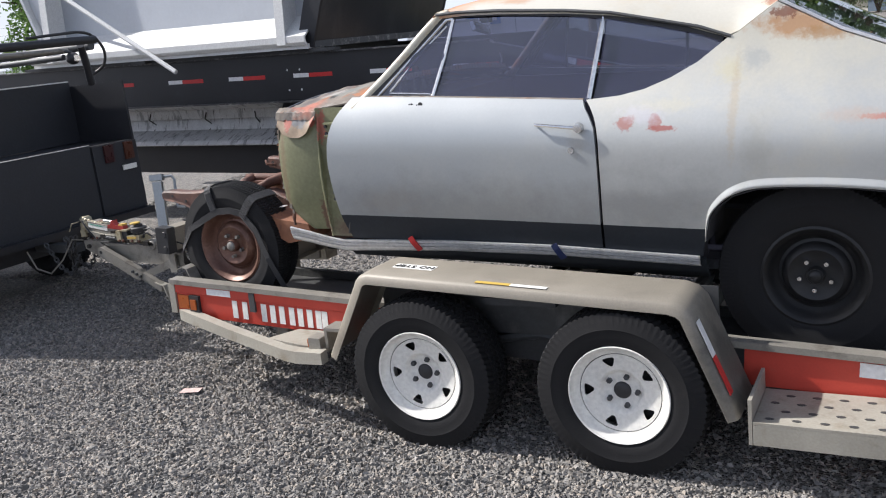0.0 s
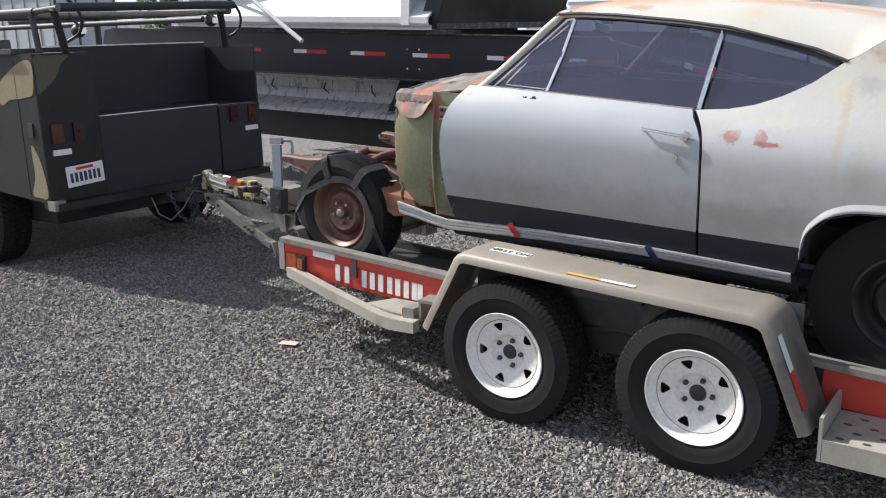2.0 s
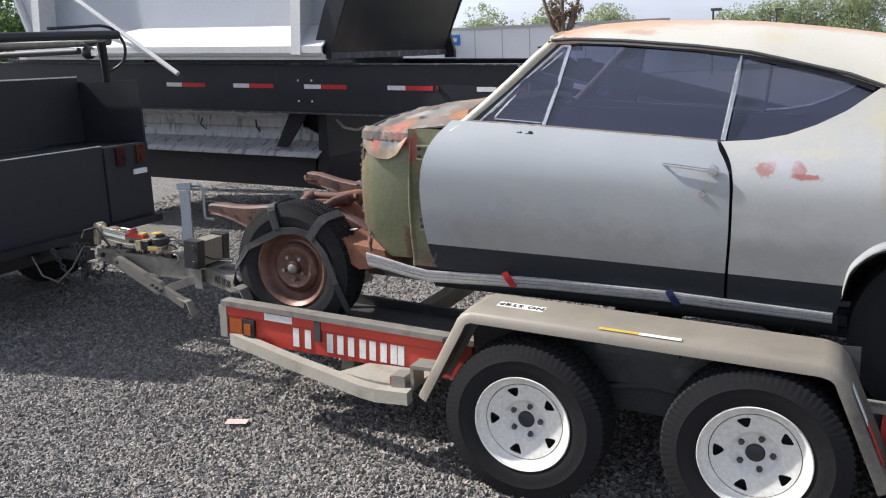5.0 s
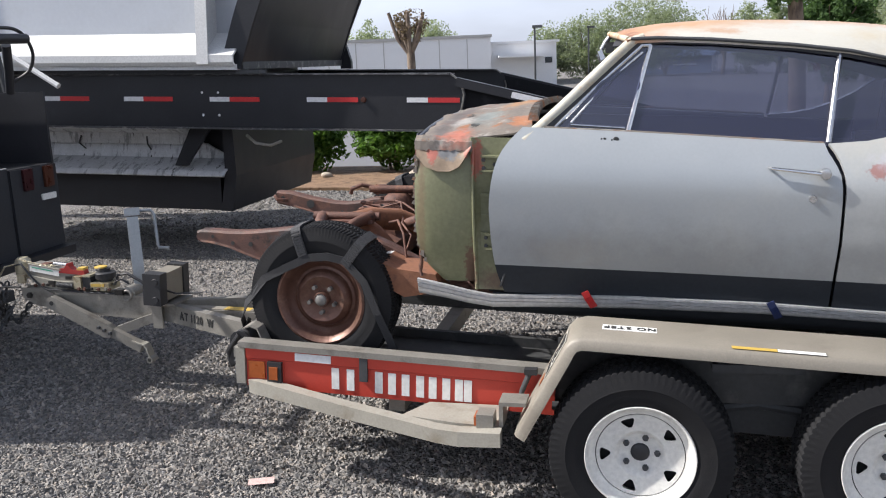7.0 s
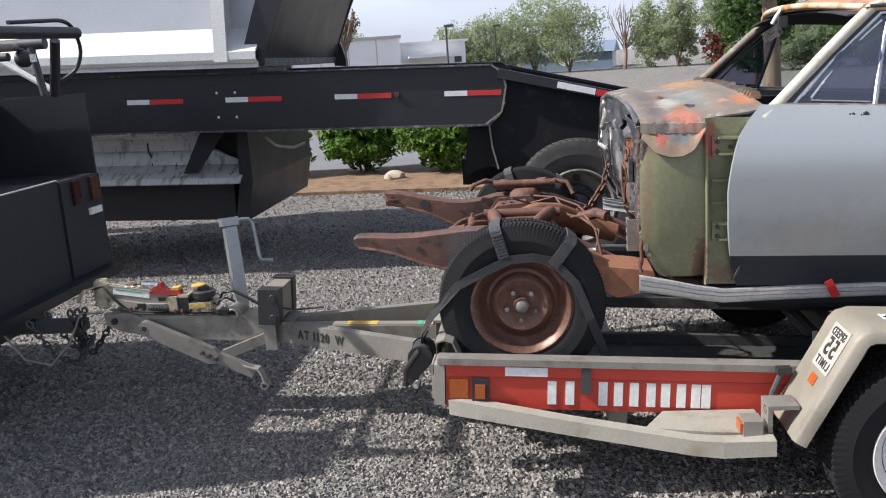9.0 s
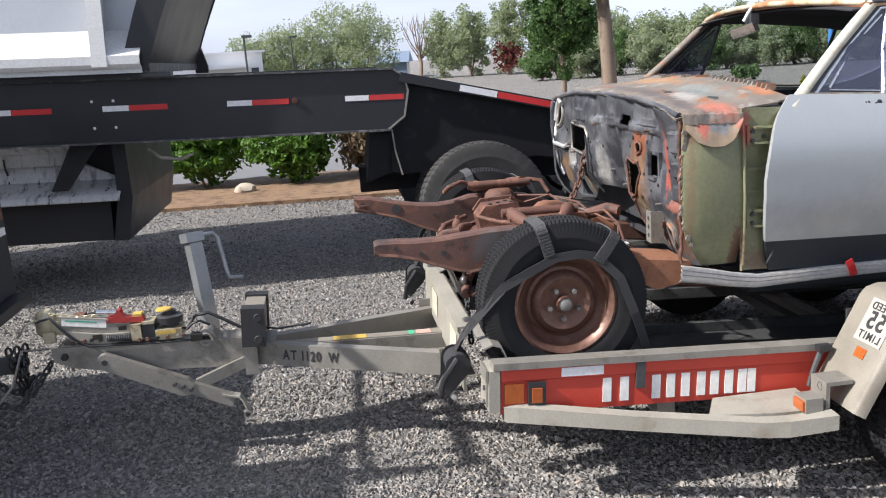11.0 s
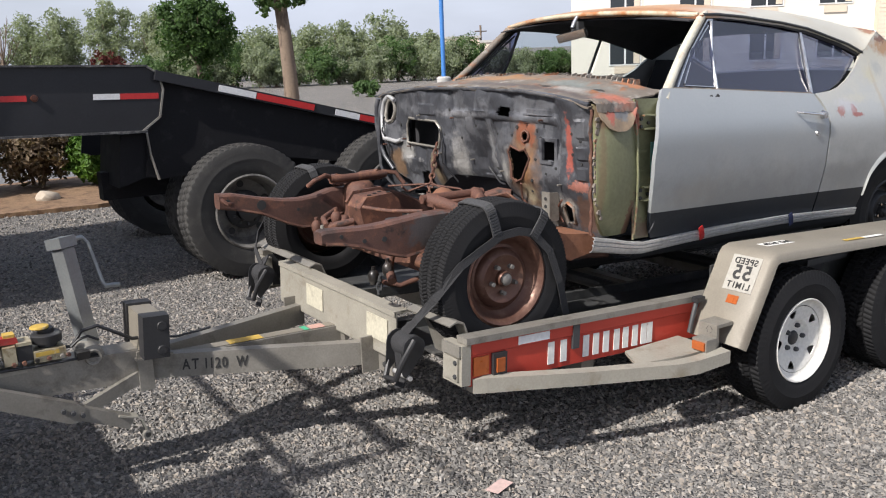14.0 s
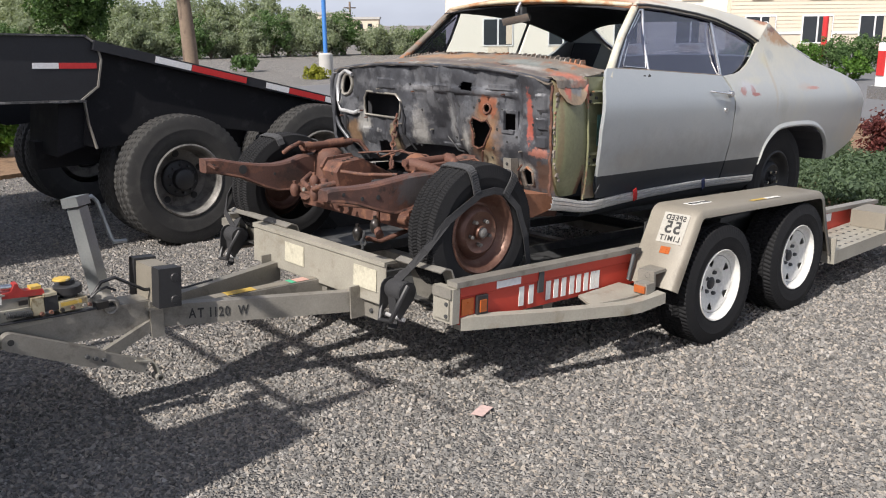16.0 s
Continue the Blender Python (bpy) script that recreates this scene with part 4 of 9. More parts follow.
            part("white_strip", boxes((0.657, 0.81, -0.283, -0.256, 0.001, 0.002, FT)), M_white, t, "white marking strip")
            d = Vector((0.153, 0, -0.38)).normalized()
            nrm = Vector((0.928, 0, 0.373))
            for a, b, m_, lab in ((0.03, 0.17, M_tape_white, "white reflector tape"), (0.171, 0.32, M_tape_red, "red reflector tape")):
                bm = bmesh.new()
                q = [Vector((2.802, y, 0.655)) + d * k + nrm * h for h in (0.002, 0.004) for k in (a, b) for y in (-0.285, -0.24)]
                vs = [bm.verts.new(p) for p in q]
                for f in ((0, 1, 3, 2), (4, 6, 7, 5), (0, 4, 5, 1), (2, 3, 7, 6), (0, 2, 6, 4), (1, 5, 7, 3)):
                    bm.faces.new([vs[i] for i in f])
                part("reflector_tape", bm, m_, t, lab)
            # marks on the red board: plain shapes for the painted name
            part("reflector_tape", boxes((0.225, 0.385, -0.001, 0.001, -0.066, -0.032, TD)), M_tape_white, t, "white reflector tape")
            for x0, x1 in ((0.385, 0.485), (0.575, 0.665), (0.69, 0.785), (0.805, 0.895), (0.915, 0.985)):
                for a, b in ((x0, x0 + 0.033), (x1 - 0.033, x1)):
                    part("painted_bar", boxes((a, b, 0.006, 0.009, -0.178, -0.085, TD)), M_white, t, "white painted bar")
            part("board_latch", boxes((0.51, 0.545, -0.004, 0.008, -0.13, -0.03, TD)), M_steel_dark, t, "dark strap latch", bevel=0.003)
            part("side_reflector", boxes((0.012, 0.085, 0.003, 0.009, -0.16, -0.085, TD)), M_amber, t, "dull orange reflector", bevel=0.002)
            part("lamp_housing", boxes((0.10, 0.165, -0.008, 0.009, -0.175, -0.08, TD)), M_plastic, t, "black lamp housing", bevel=0.006)
            part("side_lamp", boxes((0.112, 0.15, -0.016, -0.009, -0.155, -0.10, TD)), M_amber, t, "amber side lamp", bevel=0.004)
            part("reflector_tape", boxes((3.33, 3.6, 0.005, 0.009, -0.09, -0.035, TD)), M_tape_white, t, "white reflector tape")
            lettering("AT", 0.075, M_letter, t, facing_minus_y(3.47, 0.0085, 0.325, DECK_TILT), label="black lettering")
        part("fender_strut", boxes((1.9, 2.22, *S(-0.012, -0.12), 0.60, 0.63)), M_steel_dark, t)
        # rear step
        part("rear_step", boxes((3.0, 4.05, *S(-0.31, -0.002), 0.268, 0.278)), M_cream_steel, t, "galvanised step plate with punched grip holes", bevel=0.002)
        part("step_apron", boxes((3.0, 4.05, *S(-0.31, -0.302), 0.19, 0.267)), M_cream_steel, t, "", bevel=0.002)
        part("step_end", boxes((2.985, 2.998, *S(-0.31, -0.002), 0.19, 0.36)), M_cream_steel, t, "", bevel=0.002)
        if side_ == 0:
            for i in range(11):
                for j in range(4):
                    shared("grip_hole", "grip", lambda: small_lathe([(0.0, -0.001), (0.012, -0.001), (0.012, 0.0)], 8), M_deck, t,
                           pose(3.05 + i * 0.09 + (0.045 if j % 2 else 0), -0.27 + j * 0.07, 0.279, -90, 0, 0) @ Matrix.Diagonal((1.35, 1, 0.75, 1)))
            part("rear_block", boxes((3.78, 4.05, -0.29, -0.05, 0.28, 0.40)), M_fender, t, "pale rear fender block", bevel=0.02)
    # runways
    for a, b in ((0.062, 0.74), (WIDTH - 0.74, WIDTH - 0.062)):
        part("deck_plate", boxes((0.06, 4.34, a, b, -0.175, -0.165, TD)), M_deck, t, "black steel runway plate, scuffed", bevel=0.002)
        part("deck_edge", boxes((0.06, 4.34, a if a > 1 else b - 0.03, a + 0.03 if a > 1 else b, -0.164, -0.12, TD)), M_deck, t)
        # wheel stop: folded lip across the front of the runway
        bm = bmesh.new()
        grid(bm, [[TD @ Vector((x, y, z)) for x, z in ((-0.05, 0.03), (-0.015, 0.045), (0.02, 0.035), (0.06, -0.05), (0.10, -0.164))] for y in (a + 0.02, a + 0.34 if a < 1 else b - 0.02)])
        part("wheel_stop", thicken(bm, 0.006), M_zinc, t, "galvanised folded wheel stop")
    for x in (0.62, 1.75, 2.6, 3.4, 4.2):
        part("cross_member", boxes((x, x + 0.07, 0.06, WIDTH - 0.06, -0.27, -0.178, TD)), M_zinc, t)
    # front beam: a channel
    bm = bmesh.new()
    grid(bm, [[TD @ Vector((x, y, z)) for x, z in ((-0.02, 0.012), (-0.085, 0.012), (-0.088, 0.008), (-0.088, -0.195), (-0.085, -0.2), (-0.02, -0.2))] for y in (0.42, WIDTH - 0.44)])
    part("front_beam", thicken(bm, 0.006), M_cream_steel, t, "pale galvanised channel across the front")
    bm = bmesh.new()
    grid(bm, [[TD @ Vector((x, y, z)) for x, z in ((-0.088, -0.012), (-0.096, -0.006), (-0.096, 0.016), (-0.03, 0.02))] for y in (0.42, WIDTH - 0.44)])
    part("beam_cap", thicken(bm, 0.004), M_cream_steel, t, "pale edge strip")
    for y in (0.485, 1.105):
        part("blank_label", boxes((-0.0935, -0.0905, y, y + 0.18, -0.14, -0.035, TD)), M_faded_label, t, "yellowed blank label")
    for y, s in ((0.0, 1), (WIDTH, -1)):
        part("corner_post", boxes((-0.045, -0.004, *sorted((y, y + s * 0.13)), -0.19, -0.03, TD)), M_cream_steel, t, "dirty galvanised corner", bevel=0.004)
        part("corner_flange", boxes((-0.056, -0.048, *sorted((y + s * 0.005, y + s * 0.125)), -0.075, -0.03, TD)), M_zinc, t, "", bevel=0.002)
        part("corner_plate", boxes((-0.055, -0.047, *sorted((y + s * 0.018, y + s * 0.115)), -0.172, -0.082, TD)), M_cream_steel, t, "", bevel=0.002)
        for z in (-0.155, -0.10):
            shared("corner_bolt", "corner_bolt", lambda: small_lathe([(0.0, -0.007), (0.009, -0.007), (0.010, 0.0)], 6), M_steel_dark, t, TD @ pose(-0.055, y + s * 0.03, z, 0, 0, -90))
        # ratchet and strap bundle at each corner
        yc = y + s * 0.28
        bm = bmesh.new()
        lathe(bm, [(0.0, -0.06), (0.035, -0.06), (0.035, 0.06), (0.0, 0.06)], 16, "y", (-0.13, yc, 0.545))
        part("ratchet_drum", bm, M_plastic, t, "black ratchet drum wound with strap", smooth=40)
        for yk in (yc - 0.068, yc + 0.062):
            bm = bmesh.new()
            prism(bm, [(-0.13 + 0.05 * math.cos(a), 0.55 + 0.045 * math.sin(a)) for a in [math.pi * k / 6 for k in range(7)]] + [(-0.190, 0.45), (-0.175, 0.43), (-0.145, 0.46), (-0.095, 0.51)], yk, yk + 0.006, "y")
            part("ratchet_cheek", bm, M_plastic, t, "black rounded ratchet cheek", bevel=0.002)
        bm = bmesh.new()
        tube(bm, [(-0.13, yc - 0.07, 0.58), (-0.19, yc - 0.07, 0.50), (-0.20, yc - 0.03, 0.42), (-0.20, yc + 0.05, 0.41), (-0.17, yc + 0.07, 0.47)], 0.012, 8)
        part("ratchet_handle", bm, M_plastic, t, "black ratchet handle", smooth=40)
        bm = bmesh.new()
        strap(bm, [(-0.13, yc, 0.585), (-0.10, yc - 0.01, 0.64), (-0.12, yc + 0.01, 0.60), (-0.165, yc, 0.52), (-0.15, yc + 0.01, 0.40), (-0.17, yc, 0.37)], 0.055, 0.006, (0, 1, 0))
        part("strap_tail", bm, M_strap, t, "loose black strap end")
        bm = bmesh.new()
        tube(bm, [(-0.155, yc - 0.07, 0.425), (-0.155, yc + 0.06, 0.425)], 0.010, 10)
        part("ratchet_pin", bm, M_alu, t, "bright ratchet pin", smooth=40)
        bm = bmesh.new()
        lathe(bm, [(0.0, -0.05), (0.045, -0.05), (0.05, -0.04), (0.05, 0.04), (0.045, 0.05), (0.0, 0.05)], 18, "y", (-0.125, yc, 0.545))
        part("wound_strap", bm, M_strap, t, "black strap wound on the ratchet", smooth=40)
    # tongue rails
    for y0, y1, lab in ((0.655, 1.005, "grey steel tongue rail with fleet lettering"), (WIDTH - 0.655, WIDTH - 1.005, "grey steel tongue rail")):
        bm = bmesh.new()
        channel(bm, (-0.085, y0, 0.403), (-1.02, y1 + (0.02 if y1 < 1.03 else -0.02), 0.447), 0.05, 0.102)
        part("tongue_rail", bm, M_zinc, t, lab, bevel=0.004)
        g = -1 if y0 < 1 else 1
        part("gusset", boxes((-0.155, -0.062, *sorted((y0 + g * 0.03, y0 + g * 0.04)), 0.33, 0.49)), M_zinc, t, "galvanised gusset plate", bevel=0.002)
        part("gusset_flange", boxes((-0.075, -0.062, *sorted((y0 + g * 0.041, y0 + g * 0.16)), 0.33, 0.49)), M_zinc, t, "", bevel=0.002)
        for z in (0.37, 0.45):
            shared("bolt", "bolt", lambda: small_lathe([(0.0, -0.01), (0.011, -0.01), (0.013, 0.0)], 6), M_steel_dark, t, pose(-0.075, y0 + g * 0.10, z, 0, 0, -90))
    rail_turn = math.degrees(math.atan2(-(1.025 - 0.655), 0.935))
    lettering("AT 1120", 0.064, M_letter, t, pose(-0.755, 0.8905, 0.434) @ pose(0, 0, 0, 0, 0, rail_turn) @ pose(0, 0, 0, 0, 2.8, 0) @ pose(0, 0, 0, 90, 0, 0), label="black fleet lettering", narrow=0.72)
    lettering("W", 0.064, M_letter, t, pose(-0.612, 0.8340, 0.427) @ pose(0, 0, 0, 0, 0, rail_turn) @ pose(0, 0, 0, 0, 2.8, 0) @ pose(0, 0, 0, 90, 0, 0), label="black fleet lettering", narrow=0.72)
    bm = bmesh.new()
    channel(bm, (-0.062, 1.015, 0.408), (-1.0, 1.015, 0.437), 0.085, 0.07)
    part("tongue_centre", bm, M_zinc, t, "grey steel centre tongue beam", bevel=0.005)
    for y in (0.93, 1.10):
        part("centre_flange", boxes((-0.078, -0.062, y, y + 0.05, 0.33, 0.49)), M_zinc, t, "", bevel=0.003)
    slope = pose(-0.062, 1.015, 0.4435, 0, 1.77, 0)
    for a, b, m_, lab in ((-0.86, -0.02, M_fender, "long faded grey label strip"), (-0.545, -0.39, M_yellow, "worn yellow label"), (-0.19, -0.165, M_green_tape, "small green label"), (-0.155, -0.085, M_primer_pale, "faded pink label")):
        lift = 0.0 if m_ is M_fender else 0.0015
        part("label_strip", boxes((a, b, -0.03, 0.03, 0.0015 + lift, 0.0028 + lift, slope)), m_, t, lab)
    build_tongue(t)
    for flip, y in ((False, -0.195), (True, WIDTH + 0.195)):
        build_trailer_wheel(t, 1.645, y, 0.325, 0, flip)
        build_trailer_wheel(t, 2.514, y, 0.322, 2, flip)
    for x in (1.645, 2.514):
        bm = bmesh.new()
        tube(bm, [(x, -0.12, 0.322), (x, WIDTH + 0.12, 0.322)], 0.035, 10)
        part("axle", bm, M_steel_dark, t)
    for y in (0.02, WIDTH - 0.02):
        bm = bmesh.new()
        tube(bm, [(1.3, y, 0.39), (1.65, y, 0.365), (2.08, y, 0.43), (2.51, y, 0.365), (2.85, y, 0.38)], 0.022, 8)
        part("leaf_spring", bm, M_steel_dark, t)
    return t


def chain_links(bm_parent, path, name="chain", mat=None, link=0.035, wire=0.0045, label=""):
    """A chain of linked rings along a path, as one part."""
    bm = bmesh.new()
    pts = [Vector(p) for p in path]
    lens = [(b - a).length for a, b in zip(pts, pts[1:])]
    total = sum(lens)
    n = max(2, int(total / (link * 0.72)))
    for i in range(n):
        s_ = total * (i + 0.5) / n
        k = 0
        while s_ > lens[k] and k < len(lens) - 1:
            s_ -= lens[k]
            k += 1
        d = (pts[k + 1] - pts[k]).normalized()
        c = pts[k] + d * s_
        side_v = d.orthogonal().normalized()
        if i % 2:
            side_v = d.cross(side_v)
        ring = [c + d * (math.cos(a) * link * 0.5) + side_v * (math.sin(a) * link * 0.3) for a in [2 * math.pi * j / 8 for j in range(8)]]
        tube(bm, ring, wire, 5, closed=True)
    return part(name, bm, mat or M_steel_dark, bm_parent, label)


def build_tongue(t):
    # drawbar with tapered nose
    bm = bmesh.new()
    prism(bm, [(-0.98, 0.395), (-0.98, 0.53), (-1.26, 0.543), (-1.80, 0.585), (-1.835, 0.565), (-1.835, 0.52), (-1.755, 0.482), (-1.35, 0.42)], 0.96, 1.10, "y")
    part("drawbar", bm, M_zinc, t, "grey steel drawbar", bevel=0.010)
    bm = bmesh.new()
    prism(bm, [(-1.84, 0.515), (-1.845, 0.575), (-1.70, 0.575), (-1.62, 0.535), (-1.64, 0.455), (-1.755, 0.475)], 0.948, 0.959, "y")
    part("nose_plate", bm, M_zinc, t, "scuffed drawbar nose plate", bevel=0.004)
    part("nose_bolt", small_lathe([(0.0, -0.016), (0.016, -0.016), (0.018, 0.0)], 6), M_grime, t, "dark nose bolt", at=pose(-1.79, 0.947, 0.535))
    part("drawbar_strip", boxes((-1.66, -1.42, 0.9575, 0.9595, 0.535, 0.549)), M_cream_steel, t, "scraped pale strip")
    # surge brake housing: sloping top tray, ball cup, red lever, reservoir, spring
    bm = bmesh.new()
    prism(bm, [(-1.80, 0.66), (-1.80, 0.708), (-1.59, 0.672), (-1.50, 0.66), (-1.50, 0.60), (-1.60, 0.59), (-1.72, 0.60)], 0.972, 1.085, "y")
    part("coupler_housing", bm, M_zinc, t, "scuffed zinc coupler housing", bevel=0.010)
    tray = pose(-1.69, 0.972, 0.668, 0, 9.2, 0)
    part("coupler_label", boxes((-0.10, 0.09, -0.003, -0.001, -0.012, 0.022, tray)), M_white, t, "worn white label")
    part("label_line", boxes((-0.085, 0.05, -0.0045, -0.0032, 0.010, 0.0145, tray)), M_green_tape, t, "faded green line on the label")
    part("tray_lip", boxes((-0.11, 0.10, -0.006, 0.03, 0.0235, 0.030, tray)), M_cream_steel, t, "pale worn tray lip", bevel=0.002)
    bm = bmesh.new()
    prism(bm, [(-1.80, 0.655), (-1.72, 0.635), (-1.62, 0.618), (-1.50, 0.612), (-1.50, 0.575), (-1.62, 0.572), (-1.74, 0.592)], 0.955, 0.970, "y")
    part("housing_flange", bm, M_cream_steel, t, "pale dirty housing flange", bevel=0.006)
    bm = bmesh.new()
    lathe(bm, [(0.0, 0.042), (0.028, 0.040), (0.042, 0.026), (0.046, 0.0), (0.046, -0.06), (0.03, -0.08), (0.0, -0.08)], 18, "z", (-1.868, 1.02, 0.70))
    part("ball_socket", bm, M_brass, t, "yellowed zinc ball socket", smooth=40)
    bm = bmesh.new()
    channel(bm, (-1.85, 1.02, 0.665), (-1.775, 1.02, 0.655), 0.08, 0.06)
    part("coupler_neck", bm, M_brass, t, "", bevel=0.012)
    bm = bmesh.new()
    prism(bm, [(-1.60, 0.664), (-1.595, 0.685), (-1.562, 0.688), (-1.546, 0.716), (-1.534, 0.718), (-1.530, 0.698), (-1.512, 0.682), (-1.44, 0.676), (-1.435, 0.652), (-1.50, 0.655)], 0.968, 1.012, "y")
    part("red_cap", bm, M_lever_red, t, "red plastic lever", bevel=0.004)
    part("red_tip", boxes((-1.485, -1.445, 0.972, 1.02, 0.678, 0.690)), M_yellow, t, "orange-yellow lever tip", bevel=0.004)
    part("brass_block", boxes((-1.495, -1.45, 0.945, 1.05, 0.575, 0.648)), M_brass, t, "yellowed zinc block", bevel=0.006)
    part("dark_block", boxes((-1.445, -1.392, 0.955, 1.05, 0.58, 0.642)), M_plastic, t, "", bevel=0.006)
    part("brass_block", boxes((-1.39, -1.275, 0.945, 1.055, 0.567, 0.612)), M_brass, t, "yellowed zinc block", bevel=0.006)
    part("yellow_label", boxes((-1.385, -1.30, 0.941, 0.943, 0.592, 0.608)), M_yellow, t, "yellow label strip")
    bm = bmesh.new()
    lathe(bm, [(0.0, 0.0), (0.036, 0.0), (0.036, 0.016), (0.056, 0.020), (0.058, 0.05), (0.050, 0.056), (0.030, 0.058), (0.030, 0.074), (0.0, 0.075)], 20, "z", (-1.33, 1.01, 0.61))
    part("fluid_reservoir", bm, M_plastic, t, "squat black brake fluid reservoir", smooth=40)
    bm = bmesh.new()
    lathe(bm, [(0.0, -0.004), (0.032, -0.004), (0.036, 0.0), (0.034, 0.006), (0.026, 0.008), (0.0, 0.008)], 18, "z", (-1.352, 1.005, 0.69))
    part("reservoir_cap", bm, M_yellow, t, "yellow screw cap", smooth=40)
    bm = bmesh.new()
    coil = [(-1.60 + 0.00068 * i, 0.945 + 0.013 * math.cos(i * 0.55), 0.600 - 0.00006 * i + 0.013 * math.sin(i * 0.55)) for i in range(150)]
    tube(bm, coil, 0.003, 5)
    part("spring", bm, M_steel_dark, t, "steel coil spring", smooth=60)
    bm = bmesh.new()
    tube(bm, [(-1.64, 0.99, 0.712), (-1.555, 0.99, 0.703)], 0.013, 10)
    part("silver_pin", bm, M_chrome, t, "bright steel pin", smooth=40)
    chain_links(t, [(-1.84, 0.99, 0.725), (-1.72, 0.98, 0.700), (-1.64, 0.985, 0.70)], "thin_chain", M_brass, 0.022, 0.0035, "yellowed thin chain")
    for y in (0.93, 1.10):
        chain_links(t, [(-2.25, y, 0.55), (-2.12, y, 0.36), (-2.0, y - 0.02, 0.33), (-1.90, y, 0.47)], "safety_chain", M_steel_dark, 0.045, 0.006, "dark steel safety chain")
    bm = bmesh.new()
    tube(bm, [(-2.3, 0.8, 0.52), (-2.2, 0.78, 0.40), (-2.08, 0.8, 0.36), (-2.0, 0.86, 0.45), (-1.97, 0.95, 0.58), (-1.85, 0.945, 0.58)], 0.006, 6)
    part("breakaway_cable", bm, M_zinc, t, "pale loose cable", smooth=60)
    # clutter on the coupler: plates, bolts, fittings, wires and a bundle of chain
    rc = random.Random(31)
    for x0, x1, y0, y1, z0, z1, m_ in ((-1.87, -1.82, 0.955, 0.97, 0.60, 0.65, M_brass), (-1.66, -1.62, 0.945, 0.956, 0.598, 0.62, M_grime), (-1.545, -1.51, 0.945, 0.957, 0.63, 0.648, M_grime), (-1.24, -1.19, 0.94, 0.99, 0.545, 0.575, M_grime),
                                     (-1.75, -1.70, 0.99, 1.06, 0.692, 0.704, M_rust), (-1.69, -1.655, 1.0, 1.05, 0.685, 0.70, M_grime), (-1.445, -1.392, 0.953, 1.04, 0.643, 0.655, M_brass)):
        part("coupler_fitting", boxes((x0, x1, y0, y1, z0, z1)), m_, t, "small dirty coupler fitting", bevel=0.004)
    for k in range(14):
        x = -1.78 + 0.04 * k + rc.uniform(-0.012, 0.012)
        bm = bmesh.new()
        lathe(bm, [(0.0, -0.012), (0.008, -0.012), (0.010, 0.0)], 6, "y", (x, 0.955 if x < -1.5 else 0.945, 0.59 + 0.008 * rc.random() if x < -1.5 else 0.578))
        part("coupler_bolt", bm, rc.choice((M_rust, M_zinc, M_grime)), t)
    for path, m_, r in (([(-1.90, 0.97, 0.70), (-1.83, 0.955, 0.715), (-1.79, 0.955, 0.66), (-1.74, 0.95, 0.61)], M_plastic, 0.006), ([(-1.74, 0.95, 0.61), (-1.68, 0.945, 0.572), (-1.55, 0.945, 0.565), (-1.40, 0.945, 0.556), (-1.2, 0.95, 0.55)], M_plastic, 0.005), ([(-1.98, 0.95, 0.64), (-1.93, 0.94, 0.70), (-1.88, 0.97, 0.71)], M_brass, 0.005),
                        ([(-1.28, 0.99, 0.60), (-1.25, 0.965, 0.60), (-1.225, 0.955, 0.625), (-1.19, 0.95, 0.635), (-1.15, 0.955, 0.61)], M_plastic, 0.006), ([(-0.98, 0.945, 0.59), (-0.85, 0.93, 0.565), (-0.7, 0.945, 0.57)], M_plastic, 0.005)):
        bm = bmesh.new()
        tube(bm, path, r, 6)
        part("coupler_wire", bm, m_, t, "loose coupler wire", smooth=50)
    for k in range(3):
        chain_links(t, [(-2.02 + 0.03 * k, 0.94 + 0.02 * k, 0.60), (-2.0 + 0.02 * k, 0.93, 0.48), (-1.98, 0.94 + 0.02 * k, 0.36 + 0.03 * k), (-1.94, 0.95, 0.46)], "chain", M_grime, 0.042, 0.0065, "dark hanging chain bundle")
    # jack
    bm = bmesh.new()
    channel(bm, (-1.165, 1.085, 0.55), (-1.206, 1.145, 0.955), 0.062, 0.062)
    part("jack_post", bm, M_post, t, "grey square steel jack post", bevel=0.006)
    bm = bmesh.new()
    channel(bm, (-1.207, 1.146, 0.962), (-1.211, 1.152, 1.004), 0.085, 0.082)
    part("jack_cap", bm, M_post, t, "bright jack cap", bevel=0.006)
    bm = bmesh.new()
    tube(bm, [(-1.20, 1.17, 0.985), (-1.12, 1.20, 0.985), (-1.10, 1.20, 0.96), (-1.07, 1.16, 0.80), (-1.06, 1.155, 0.775), (-1.0, 1.16, 0.77)], 0.010, 8)
    part("crank_handle", bm, M_post, t, "thin steel crank handle", smooth=40)
    bm = bmesh.new()
    lathe(bm, [(0.022, -0.085), (0.030, -0.088), (0.034, -0.085), (0.036, -0.070), (0.046, -0.068), (0.046, 0.05), (0.022, 0.05)], 24, "y", (-1.176, 1.04, 0.54), closed=True)
    pivot = part("pivot_tube", bm, M_zinc, t, "galvanised pivot tube", smooth=40)
    bm = bmesh.new()
    lathe(bm, [(0.0, -0.06), (0.0225, -0.06), (0.0225, -0.055)], 20, "y", (-1.176, 1.04, 0.54))
    part("bore", bm, M_letter, pivot, "dark bore of the tube")
    bm = bmesh.new()
    tube(bm, [(-1.25, 0.97, 0.60), (-1.21, 0.95, 0.66), (-1.15, 0.95, 0.67), (-1.09, 0.96, 0.63), (-1.02, 0.96, 0.585), (-0.98, 0.97, 0.58)], 0.008, 6)
